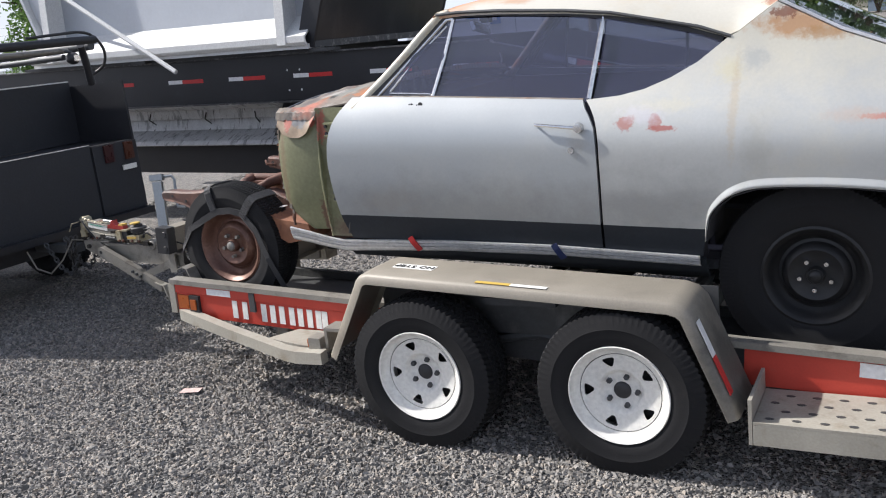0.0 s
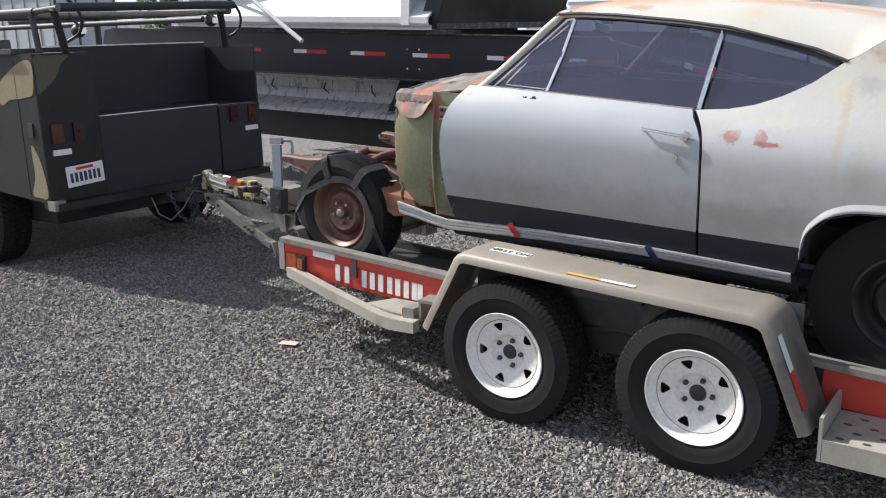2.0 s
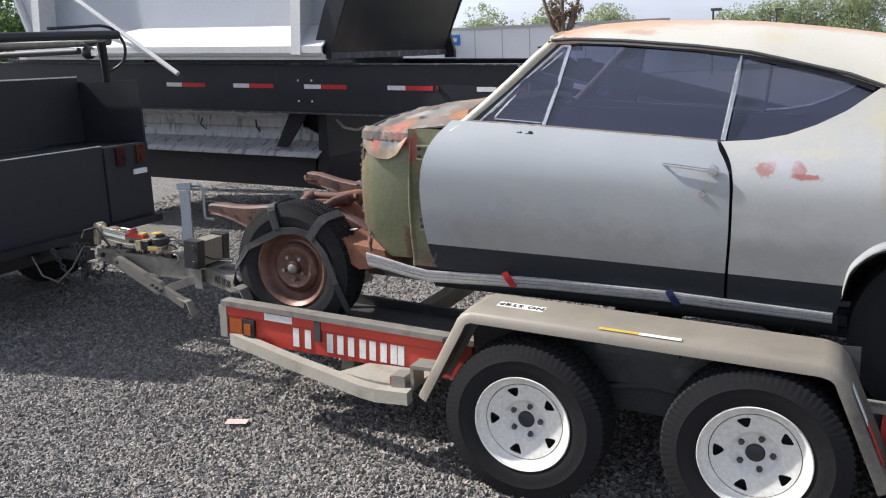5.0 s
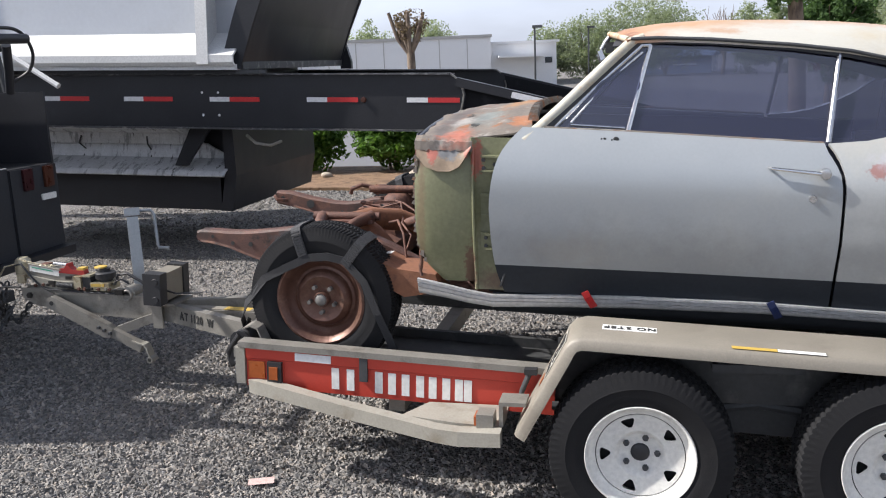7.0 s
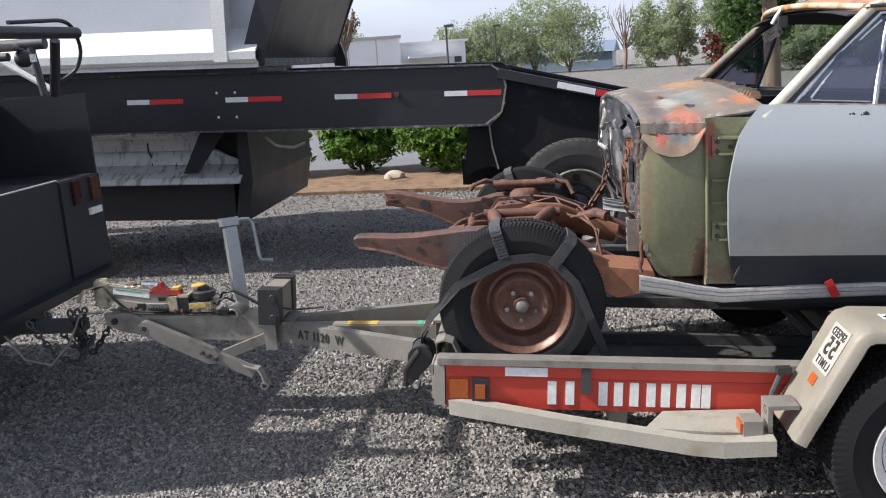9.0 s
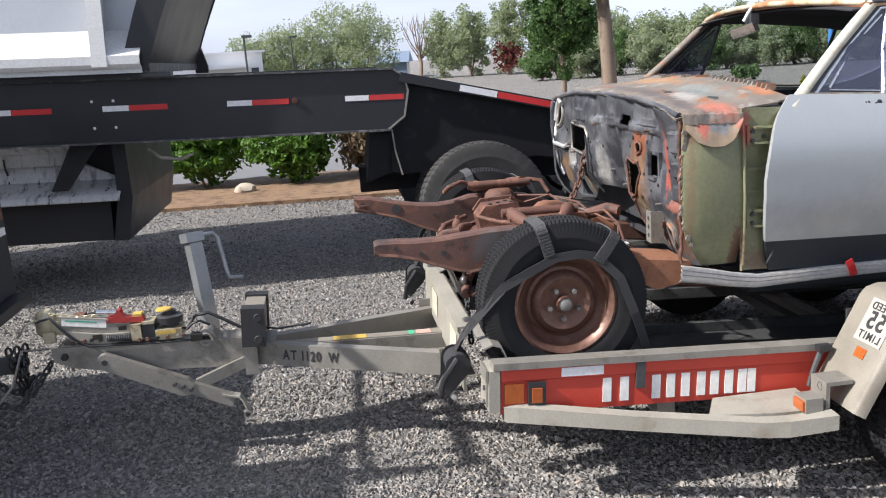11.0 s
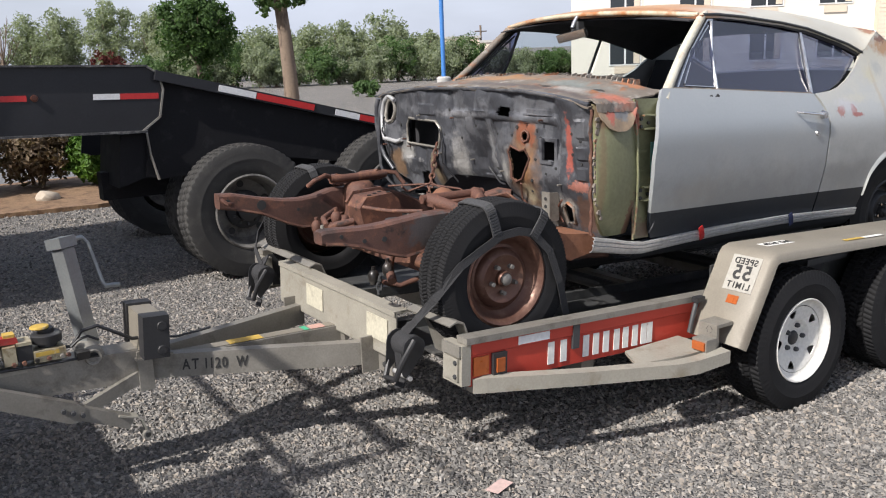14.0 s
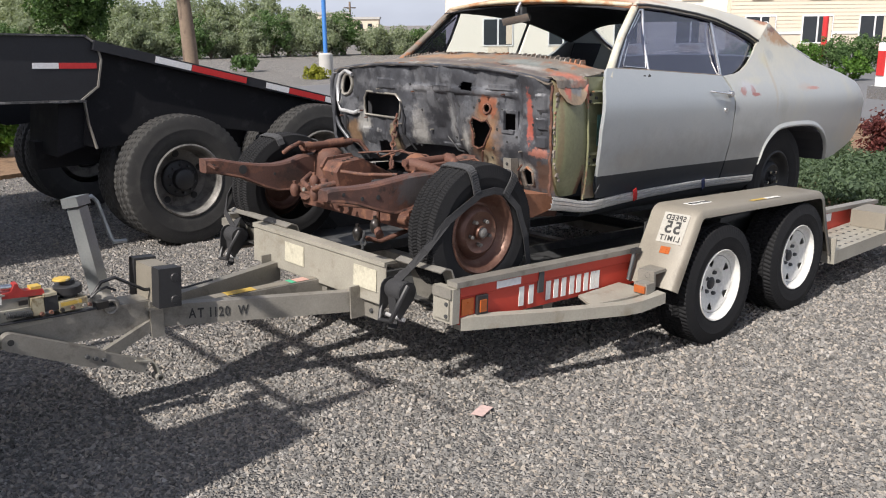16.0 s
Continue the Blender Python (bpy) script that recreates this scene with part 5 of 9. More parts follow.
    part("brake_hose", bm, M_plastic, t, "black rubber hose", smooth=60)
    # folding foot: a long round-ended arm, its end bar, shoe and brace
    a0, d0, n0 = Vector((-1.61, 0.506)), Vector((0.908, -0.419)), Vector((0.419, 0.908))
    outline = [a0 - d0 * (0.036 * math.sin(a)) + n0 * (0.036 * math.cos(a)) for a in [math.pi * k / 10 for k in range(11)]]
    outline += [a0 + d0 * 0.36 - n0 * 0.046, a0 + d0 * 0.395 - n0 * 0.030, a0 + d0 * 0.395 + n0 * 0.026, a0 + d0 * 0.36 + n0 * 0.036]
    bm = bmesh.new()
    prism(bm, [(p.x, p.y) for p in outline], 0.885, 0.925, "y")
    arm = part("foot_arm", bm, M_zinc, t, "grey folding foot arm", bevel=0.006)
    bm = bmesh.new()
    lathe(bm, [(0.0, -0.002), (0.013, -0.002), (0.013, 0.0)], 16, "y", (a0.x, 0.8845, a0.y))
    part("arm_hole", bm, M_letter, arm, "dark bolt hole")
    bm = bmesh.new()
    channel(bm, (-1.30, 0.908, 0.362), (-1.075, 0.90, 0.258), 0.034, 0.055)
    part("foot_arm_end", bm, M_zinc, t, "", bevel=0.006)
    bm = bmesh.new()
    strap(bm, [(-1.125, 0.90, 0.300), (-1.085, 0.90, 0.287), (-1.050, 0.90, 0.278), (-1.038, 0.898, 0.262), (-1.026, 0.897, 0.225), (-1.020, 0.897, 0.20)], 0.055, 0.007, (0, 1, 0))
    part("foot_shoe", bm, M_cream_steel, t, "pale bent foot plate")
    bm = bmesh.new()
    lathe(bm, [(0.012, -0.03), (0.019, -0.03), (0.019, 0.03), (0.012, 0.03)], 16, "y", (-1.022, 0.897, 0.195), closed=True)
    part("foot_eye", bm, M_zinc, t, "tube eye at the foot's tip", smooth=40)
    for k in range(3):
        part("pivot_bolt", small_lathe([(0.0, -0.016), (0.009, -0.016), (0.011, 0.0)], 6), M_steel_dark, t, at=pose(-1.325 + 0.034 * k, 0.886, 0.372 - 0.016 * k))
    bm = bmesh.new()
    channel(bm, (-1.23, 0.93, 0.345), (-0.98, 0.96, 0.43), 0.025, 0.05)
    part("foot_brace", bm, M_zinc, t, "grey brace bar", bevel=0.004)
    # battery case on its bracket
    part("case_bracket", boxes((-1.02, -0.87, 0.93, 1.13, 0.490, 0.503)), M_zinc, t)
    part("case_leg", boxes((-1.015, -0.955, 0.935, 0.947, 0.36, 0.53)), M_zinc, t, "", bevel=0.003)
    tilt = pose(-0.950, 1.0, 0.603, 0, 4, 0)
    part("case_body", boxes((-0.044, 0.044, -0.075, 0.105, -0.078, 0.078, tilt)), M_fender, t, "pale grey case middle", bevel=0.012)
    part("case_cap", boxes((-0.052, 0.052, -0.150, -0.078, -0.088, 0.088, tilt)), M_plastic, t, "black moulded case end", bevel=0.020)
    part("case_cap", boxes((-0.052, 0.052, 0.107, 0.165, -0.088, 0.088, tilt)), M_plastic, t, "black moulded case end", bevel=0.020)
    for z in (-0.055, 0.045):
        part("case_knob", small_lathe([(0.0, -0.006), (0.017, -0.006), (0.020, 0.0)], 14), M_plastic, t, "", at=tilt @ pose(0.022, -0.150, z))


def sorted_poly(pts):
    cx, cy = sum(p[0] for p in pts) / len(pts), sum(p[1] for p in pts) / len(pts)
    return sorted(pts, key=lambda p: math.atan2(p[1] - cy, p[0] - cx))


trailer = build_trailer()

# ---- stripped coupe on the trailer ----
CAR = pose(0.29, 0, 0.76, 0, 2.6, 0) @ pose(-0.29, 0, -0.76)
MID = 1.06                                      # the car's centre line in y


def half_width(x, z):
    """Half width of the body side at a height: tucked sill, full hip, gentle tumblehome to the belt; narrower to front and rear."""
    w = lerp([(0.80, 0.868), (0.86, 0.886), (0.98, 0.916), (1.12, 0.942), (1.28, 0.954), (1.34, 0.952), (1.38, 0.942), (1.42, 0.925), (1.46, 0.905), (1.52, 0.868), (1.62, 0.822), (1.70, 0.792), (1.80, 0.768), (1.84, 0.758), (1.90, 0.735)], z)
    plan = lerp([(0.7, 0.02), (1.07, 0.032), (1.3, 0.022), (1.8, 0.004), (2.9, 0.0), (3.4, -0.005), (3.9, -0.03), (4.25, -0.075), (4.5, -0.14)], x)
    return w + plan


def side(x, z, s, inset=0.0):
    return (x, MID - s * (half_width(x, z) - inset), z)


def cpart(name, bm, material_, parent=None, label="", smooth=False, bevel=0.0, at=None):
    """A part of the car; stations along x are given along the trailer, the body leans with its pitch."""
    for v in bm.verts:
        v.co.x -= 0.0454 * (v.co.z - 0.76)
    return part(name, bm, material_, parent, label, smooth, bevel, at)


BELT = [(1.0, 1.525), (1.25, 1.523), (1.6, 1.513), (2.0, 1.498), (2.32, 1.486), (2.6, 1.54), (2.86, 1.69), (3.0, 1.76)]
QTOP = [(2.33, 1.486), (2.5, 1.505), (2.62, 1.545), (2.75, 1.615), (2.86, 1.70), (2.90, 1.72), (2.96, 1.765), (3.035, 1.818), (3.14, 1.762), (3.25, 1.702), (3.42, 1.637), (3.6, 1.582), (3.77, 1.547), (4.02, 1.506), (4.3, 1.437), (4.42, 1.365), (4.5, 1.30)]
ARCH = [(2.33, 0.855), (2.765, 0.855), (2.768, 0.93), (2.785, 1.02), (2.82, 1.075), (2.88, 1.125), (2.97, 1.155), (3.12, 1.165), (3.3, 1.165), (3.45, 1.152), (3.58, 1.11), (3.68, 1.05), (3.74, 0.98), (3.78, 0.90),
        (3.9, 0.90), (4.2, 0.98), (4.4, 1.06), (4.5, 1.15)]
BAND = 0.975
DOOR_REAR = [(0.855, 2.346), (0.98, 2.352), (1.13, 2.362), (1.33, 2.366), (1.39, 2.358), (1.43, 2.343), (1.465, 2.325), (1.49, 2.306)]   # curved shut line


def smooth_path(pts, n=5):
    """Points along a smooth curve through the given ones."""
    out = []
    for k in range(len(pts) - 1):
        a, b, c_, d = (Vector(pts[min(max(k + q, 0), len(pts) - 1)]) for q in (-1, 0, 1, 2))
        for q in range(n):
            u = q / n
            out.append(tuple(0.5 * ((2 * b) + (c_ - a) * u + (2 * a - 5 * b + 4 * c_ - d) * u * u + (3 * b - a - 3 * c_ + d) * u ** 3)))
    return out + [tuple(pts[-1])]


def build_body_side(car, s):
    """Door, quarter, sill and trim of one side; s = 1 near side, -1 far side."""
    # door: rows from bottom to belt, curved front edge
    front = [(0.855, 1.10), (0.95, 1.072), (1.05, 1.060), (1.2, 1.056), (1.27, 1.063), (1.34, 1.077), (1.40, 1.098), (1.44, 1.122), (1.475, 1.155), (1.50, 1.195), (1.515, 1.235)]
    zs = [0.855, 0.90, 0.94, BAND, 1.02, 1.08, 1.14, 1.20, 1.25, 1.30, 1.35, 1.39, 1.42, 1.45, 1.475, 1.495]
    rows = []
    for z in zs:
        x0, x1 = lerp(front, z), lerp(DOOR_REAR, z) - 0.006
        r = []
        for k in range(15):
            x = x0 + (x1 - x0) * k / 14
            zz = min(z, 9) if z < 1.49 else lerp(BELT, x)
            if z < 1.49:
                zz = 0.855 + (z - 0.855) * ((lerp(BELT, x) - 0.012 - 0.855) / (1.495 - 0.855)) if z > BAND else z
            r.append(side(x, zz, s))
        rows.append(r)
    bm = bmesh.new()
    grid(bm, rows, mats=lambda i, k: 1 if i < 3 else 0)
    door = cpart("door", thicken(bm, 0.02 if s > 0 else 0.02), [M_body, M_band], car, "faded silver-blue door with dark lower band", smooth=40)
    # quarter panel with wheel arch and rear overhang
    xs = [2.337, 2.45, 2.55, 2.65, 2.75, 2.77, 2.79, 2.82, 2.86, 2.90, 2.96, 3.035, 3.09, 3.25, 3.4, 3.5, 3.58, 3.65, 3.7, 3.74, 3.78, 3.85, 3.95, 4.05, 4.15, 4.25, 4.32, 4.38, 4.43, 4.49]
    rows = []
    for x in xs:
        lo, hi = lerp(ARCH, x), lerp(QTOP, x)
        n = 20
        zz = [lo + (hi - lo) * k / n for k in range(n + 1)]
        if lo < BAND:
            zz = [lo, (lo + BAND) / 2, BAND] + [BAND + (hi - BAND) * k / (n - 2) for k in range(1, n - 1)]
        else:
            zz = [lo, lo + 0.001, lo + 0.002] + [lo + 0.002 + (hi - lo - 0.002) * k / (n - 2) for k in range(1, n - 1)]
        rows.append([side(lerp(DOOR_REAR, z) + 0.006 if x < 2.34 else x, z, s) for z in zz])
    bm = bmesh.new()
    grid(bm, rows, mats=lambda i, k: 1 if (k < 2 and xs[i] < 2.76) else 0)
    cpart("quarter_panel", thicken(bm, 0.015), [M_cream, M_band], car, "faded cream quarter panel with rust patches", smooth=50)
    # wheel arch lip
    arch = [(x, z) for x, z in ARCH if 2.766 <= x <= 3.785]
    bm = bmesh.new()
    rows = [[side(x, z + dz, s, di) for dz, di in ((0.028, 0.0), (0.018, -0.004), (0.008, -0.010), (0.0, -0.012), (-0.006, -0.008), (-0.006, 0.012))] for x, z in smooth_path(arch)]
    grid(bm, rows)
    cpart("arch_lip", thicken(bm, 0.002), M_cream, car, "", smooth=50)
    # inner wheel house
    bm = bmesh.new()
    rows = []
    for d in (0.0, 0.3):
        rows.append([side(x, z - 0.01, s, d + 0.01) for x, z in arch])
    grid(bm, rows)
    cpart("wheel_house", thicken(bm, 0.004), M_interior, car)
    # sill and bright trim
    bm = bmesh.new()
    xs2 = [0.75, 0.9, 1.05, 1.3, 1.6, 2.0, 2.4, 2.76]
    grid(bm, [[side(x, z, s, i) for z, i in ((0.85, 0.012), (0.80, 0.02), (0.76, 0.06), (0.75, 0.16))] for x in xs2[2:]])
    cpart("sill", thicken(bm, 0.01), M_band, car, "dark rocker sill", smooth=50)
    trim_z = [(0.74, 0.862), (0.85, 0.845), (0.95, 0.826), (1.05, 0.815), (1.3, 0.826), (1.6, 0.838), (2.1, 0.846), (2.74, 0.836)]
    trim_in = [(0.74, -0.01), (1.0, -0.006), (1.3, -0.002)]
    bm = bmesh.new()
    rows = []
    for x, z in trim_z:
        i = lerp(trim_in, x)
        h = lerp([(0.74, 0.036), (1.05, 0.03), (2.7, 0.024)], x)
        prof = [(h, 0.0), (h * 0.9, -0.012), (h * 0.55, -0.014), (h * 0.5, -0.008), (h * 0.4, -0.014), (0.0, -0.015), (-h * 0.05, -0.008), (-h * 0.15, -0.014), (-h * 0.6, -0.014), (-h * 0.9, -0.008), (-h, 0.0)]
        rows.append([side(x, z + dz, s, i + di) for dz, di in prof])
    grid(bm, rows)
    cpart("sill_trim", thicken(bm, 0.003), M_alu, car, "dull ribbed bright sill trim", smooth=30)
    return door


def build_car():
    car = thing("stripped_coupe", "stripped faded silver-blue two-door coupe with missing front end on the trailer", "car")
    car.matrix_basis = CAR
    for s in (1, -1):
        build_body_side(car, s)
    # roof skin: sections along x from windshield header to rear window header
    roof = [(1.50, 1.858, 1.893), (1.56, 1.866, 1.915), (1.7, 1.870, 1.938), (1.9, 1.865, 1.952), (2.2, 1.846, 1.952), (2.4, 1.824, 1.943), (2.5, 1.804, 1.935), (2.7, 1.760, 1.915), (2.86, 1.707, 1.895), (2.90, 1.722, 1.888), (2.96, 1.767, 1.880), (3.035, 1.82, 1.866)]
    rows = []
    for x, ze, zc in roof:
        r = []
        hw = half_width(x, ze)
        power = lerp([(1.5, 2.8), (2.2, 4.0), (2.7, 7.0), (2.9, 8.0), (3.035, 5.0)], x)
        for k in range(49):
            u = -1 + 2 * k / 48
            z = ze + (zc - ze) * (1 - abs(u) ** power)
            r.append((x + lerp([(1.5, 0.085), (1.7, 0.03), (1.9, 0.0)], x) * u * u, MID + u * hw, z))
        rows.append(r)
    bm = bmesh.new()
    grid(bm, rows)
    cpart("roof", thicken(bm, 0.02), M_roof, car, "cream roof with orange surface rust", smooth=60)
    for s in (1, -1):
        # dull moulding strip beside the rear window
        bm = bmesh.new()
        strip = [(3.04, 1.818), (3.14, 1.764), (3.25, 1.704), (3.42, 1.639), (3.55, 1.60)]
        grid(bm, [[(x, MID - s * (half_width(x, z) - d), z + e) for d, e in ((0.0, 0.004), (0.012, 0.014), (0.045, 0.012), (0.05, -0.004))] for x, z in strip])
        cpart("window_moulding", thicken(bm, 0.004), M_alu, car, "dull bright moulding beside the rear window", smooth=50)
        # A pillar
        bm = bmesh.new()
        tube(bm, [side(1.19, 1.465, s, 0.03), side(1.25, 1.518, s, 0.028), side(1.345, 1.608, s, 0.024), side(1.44, 1.699, s, 0.022), side(1.53, 1.785, s, 0.02), side(1.605, 1.852, s, 0.02), side(1.65, 1.874, s, 0.024)], [0.028, 0.023, 0.021, 0.021, 0.021, 0.020, 0.012], 10)
        cpart("windshield_pillar", bm, M_pillar if s > 0 else M_cowl, car, "cream windshield pillar with rust" if s > 0 else "rusty brown windshield pillar", smooth=60)
        # side glass, vent window, bright frames
        bm = bmesh.new()
        z_top = [(1.5, 1.84), (1.7, 1.862), (1.9, 1.858), (2.2, 1.838), (2.37, 1.817)]
        xs = [1.591, 1.78, 2.0, 2.2, 2.318]
        rows = [[side(x + (0.088 if x < 1.7 else 0.045) * k / 4, lerp(BELT, x) - 0.01 + (lerp(z_top, x) - lerp(BELT, x)) * k / 4, s, 0.03) for k in range(5)] for x in xs]
        grid(bm, rows)
        cpart("door_glass", bm, M_glass if s > 0 else M_glass_clear, car, "dark tinted door window" if s > 0 else "clear door window")
        bm = bmesh.new()
        bm.faces.new([bm.verts.new(side(x, z, s, 0.03)) for x, z in ((1.29, 1.518), (1.591, 1.508), (1.679, 1.855), (1.655, 1.855))])
        cpart("vent_glass", bm, M_glass, car, "dark tinted triangular vent window")
        bm = bmesh.new()
        rows = [[side(x + (0.04 * k / 4 if x < 2.4 else 0.0), lo + (hi - lo) * k / 4, s, 0.035) for k in range(5)] for x, lo, hi in ((2.332, 1.48, 1.816), (2.5, 1.502, 1.792), (2.62, 1.54, 1.772), (2.75, 1.61, 1.742), (2.84, 1.675, 1.712), (2.862, 1.698, 1.703))]
        grid(bm, rows)
        cpart("quarter_glass", bm, M_glass if s > 0 else M_glass_clear, car, "dark tinted quarter window" if s > 0 else "clear quarter window")
        for pts, r in (([(1.591, 1.508), (1.634, 1.68), (1.675, 1.838)], 0.009), ([(2.318, 1.487), (2.366, 1.812)], 0.010), ([(1.305, 1.517), (1.481, 1.692), (1.642, 1.838), (1.678, 1.84)], 0.008), ([(1.372, 1.540), (1.512, 1.698), (1.645, 1.812)], 0.005), ([(1.371, 1.533), (1.58, 1.524)], 0.005)):
            bm = bmesh.new()
            tube(bm, [side(x, z, s, 0.025) for x, z in pts], r, 8)
            cpart("window_frame", bm, M_chrome if s > 0 else M_steel_dark, car, "bright metal window frame" if s > 0 else "dull metal window frame", smooth=40)
        bm = bmesh.new()
        tube(bm, [side(x, z, s, 0.0) for x, z in [(1.60, 1.862), (1.7, 1.867), (1.9, 1.862), (2.2, 1.842), (2.4, 1.820), (2.5, 1.799), (2.75, 1.745), (2.87, 1.703)]], 0.007, 8)
        cpart("drip_rail", bm, M_steel_dark, car, "", smooth=40)
        # black rubber weatherstrip along the pillar and under the roof edge
        bm = bmesh.new()
        strap(bm, [side(x, z, s, 0.018) for x, z in [(1.275, 1.515), (1.36, 1.60), (1.46, 1.694), (1.56, 1.787), (1.632, 1.848), (1.72, 1.856), (1.9, 1.852), (2.2, 1.831), (2.4, 1.806), (2.6, 1.764), (2.75, 1.728), (2.84, 1.696)]], 0.024, 0.006, [(0.7, 0, -0.7)] * 4 + [(0.4, 0, -1)] + [(0, 0.35 * s, 1)] * 7)
        cpart("weatherstrip", bm, M_plastic, car, "black rubber weatherstrip")
        bm = bmesh.new()
        tube(bm, [side(x, lerp(BELT, x) + 0.0, s, 0.01) for x in (1.27, 1.6, 2.0, 2.30)], 0.006, 6)
        cpart("belt_moulding", bm, M_cowl, car)
    # rear deck, rear window, tail
    bm = bmesh.new()
    rows = []
    for x, z, d in [(3.04, 1.815, 0.042), (3.15, 1.752, 0.05), (3.28, 1.684, 0.05), (3.42, 1.632, 0.04), (3.55, 1.595, 0.03)]:
        rows.append([(x + 0.03 * (1 - u * u), MID + u * (half_width(x, z) - 0.045), z + d * (1 - u * u)) for u in [-1 + k / 6 for k in range(13)]])
    grid(bm, rows)
    cpart("rear_glass", bm, M_glass_clear, car, "sloping rear window")
    bm = bmesh.new()
    rows = []
    for x, z in [(3.55, 1.592), (3.65, 1.568), (3.77, 1.545), (4.02, 1.504), (4.3, 1.435), (4.42, 1.363), (4.5, 1.30)]:
        hw = half_width(x, z) - 0.004
        rows.append([(x, MID + u * hw, z + 0.03 * (1 - u * u)) for u in [-1 + k / 6 for k in range(13)]])
    grid(bm, rows)
    cpart("trunk_lid", thicken(bm, 0.012), M_body, car, "faded trunk lid", smooth=50)
    bm = bmesh.new()
    rows = []
    for x, z, w in [(4.50, 1.32, 0.74), (4.54, 1.28, 0.77), (4.50, 1.2, 0.80), (4.40, 1.06, 0.80), (4.2, 0.97, 0.82), (3.9, 0.92, 0.8)]:
        rows.append([(x - 0.05 * u * u, MID + u * w, z) for u in [-1 + k / 4 for k in range(9)]])
    grid(bm, rows)
    cpart("tail_panel", thicken(bm, 0.012), M_body, car, "faded tail panel and bumper", smooth=50)
    # floor pan, inner structure, seats side shadows
    cpart("floor_pan", boxes((1.0, 3.0, MID - 0.72, MID + 0.72, 0.80, 0.83)), M_interior, car, "dark floor pan")
    cpart("trunk_floor", boxes((2.7, 4.0, MID - 0.55, MID + 0.55, 0.98, 1.0)), M_interior, car, "dark trunk floor")
    cpart("seat_bulkhead", boxes((2.72, 2.74, MID - 0.6, MID + 0.6, 0.83, 1.4)), M_interior, car, "dark bulkhead behind the seat")
    cpart("parcel_shelf", boxes((2.72, 3.5, MID - 0.66, MID + 0.66, 1.40, 1.42)), M_interior, car, "dark parcel shelf")
    bm = boxes((1.02, 1.3, MID - 0.7, MID + 0.7, 1.22, 1.47))
    cpart("dashboard", bm, M_interior, car, "dark dashboard", bevel=0.05)
    cpart("rear_seat", boxes((2.45, 2.70, MID - 0.6, MID + 0.6, 0.84, 1.38)), M_interior, car, "dark rear seat", bevel=0.05)
    rows = []
    for x, ze, zc in roof:
        hw = half_width(x, ze) - 0.03
        rows.append([(x + (0.03 if x < 1.6 else 0.0), MID + u * hw, ze - 0.03 + (zc - ze) * (1 - abs(u) ** 2.6)) for u in [-1 + k / 4 for k in range(9)]])
    bm = bmesh.new()
    grid(bm, rows)
    cpart("headliner", thicken(bm, 0.006), M_interior, car, "dark sagging headliner")
    for s in (1, -1):
        bm = bmesh.new()
        grid(bm, [[side(x, z, s, 0.06) for x, z in ((2.88, zz), (2.95, zz), (3.2, zz))] for zz in (1.35, 1.5, 1.6, 1.68)])
        cpart("inner_panel", thicken(bm, 0.008), M_interior, car)
    # inner door skins close the cabin
    for s in (1, -1):
        bm = bmesh.new()
        grid(bm, [[side(x, z, s, 0.09) for x in (1.1, 1.7, 2.32, 2.75)] for z in (0.84, 1.1, 1.3, 1.47)])
        cpart("inner_panel", thicken(bm, 0.01), M_interior, car)
    # firewall: a pressed sheet with openings cut through
    def blob(cy, cz, pts):
        return [(cy + a, cz + b) for a, b in pts]
    holes = [
        [(1.31, 1.20), (1.69, 1.20), (1.70, 1.30), (1.66, 1.34), (1.36, 1.335), (1.31, 1.30)],
        blob(1.845, 1.375, [(0.05 * math.cos(k * 0.524), 0.065 * math.sin(k * 0.524)) for k in range(12)]),
        [(1.46, 0.975), (1.57, 0.965), (1.57, 1.05), (1.47, 1.055)],
        [(0.565, 1.20), (0.58, 1.16), (0.62, 1.10), (0.66, 1.085), (0.70, 1.10), (0.69, 1.16), (0.72, 1.22), (0.70, 1.25), (0.64, 1.23), (0.60, 1.24)],
        blob(0.605, 1.30, [(0.024 * math.cos(k * 0.785), 0.026 * math.sin(k * 0.785)) for k in range(8)]),
        [(0.405, 1.20), (0.475, 1.20), (0.475, 1.285), (0.405, 1.285)],
        [(0.30, 0.93), (0.37, 0.92), (0.375, 1.0), (0.33, 1.02), (0.30, 1.0)],
        [(0.72, 1.38), (0.82, 1.40), (0.80, 1.43), (0.74, 1.425)],
    ]

    def inside(y, z, poly):
        hit = False
        for k in range(len(poly)):
            (y0, z0), (y1, z1) = poly[k], poly[k - 1]
            if (z0 > z) != (z1 > z) and y < (y1 - y0) * (z - z0) / (z1 - z0) + y0:
                hit = not hit
        return hit

    def fw_top(y):
        u = (y - MID) / 0.9
        return 1.452 + 0.058 * (1 - min(1, abs(u)) ** 3)

    def fw_low(y):
        return lerp([(0.16, 0.88), (0.30, 0.865), (0.52, 0.88), (0.70, 1.0), (0.85, 1.06), (1.25, 1.06), (1.45, 0.96), (1.70, 0.96), (1.85, 1.02), (1.99, 1.16)], y)

    def fw_x(y, z):
        u = (y - MID) / 0.9
        toe = max(0.0, 1.1 - z) * 0.35
        tunnel = 0.10 * math.exp(-((y - 1.05) / 0.2) ** 2) * max(0.0, 1.32 - z) / 0.3
        rib = 0.012 * math.sin(10 * y + 1.0) * math.sin(9 * z) + 0.024 * noise.noise(Vector((y * 5, z * 4, 2.0))) + 0.014 * noise.noise(Vector((y * 13, z * 8, 6.0))) + 0.006 * noise.noise(Vector((y * 30, z * 22, 3.0)))
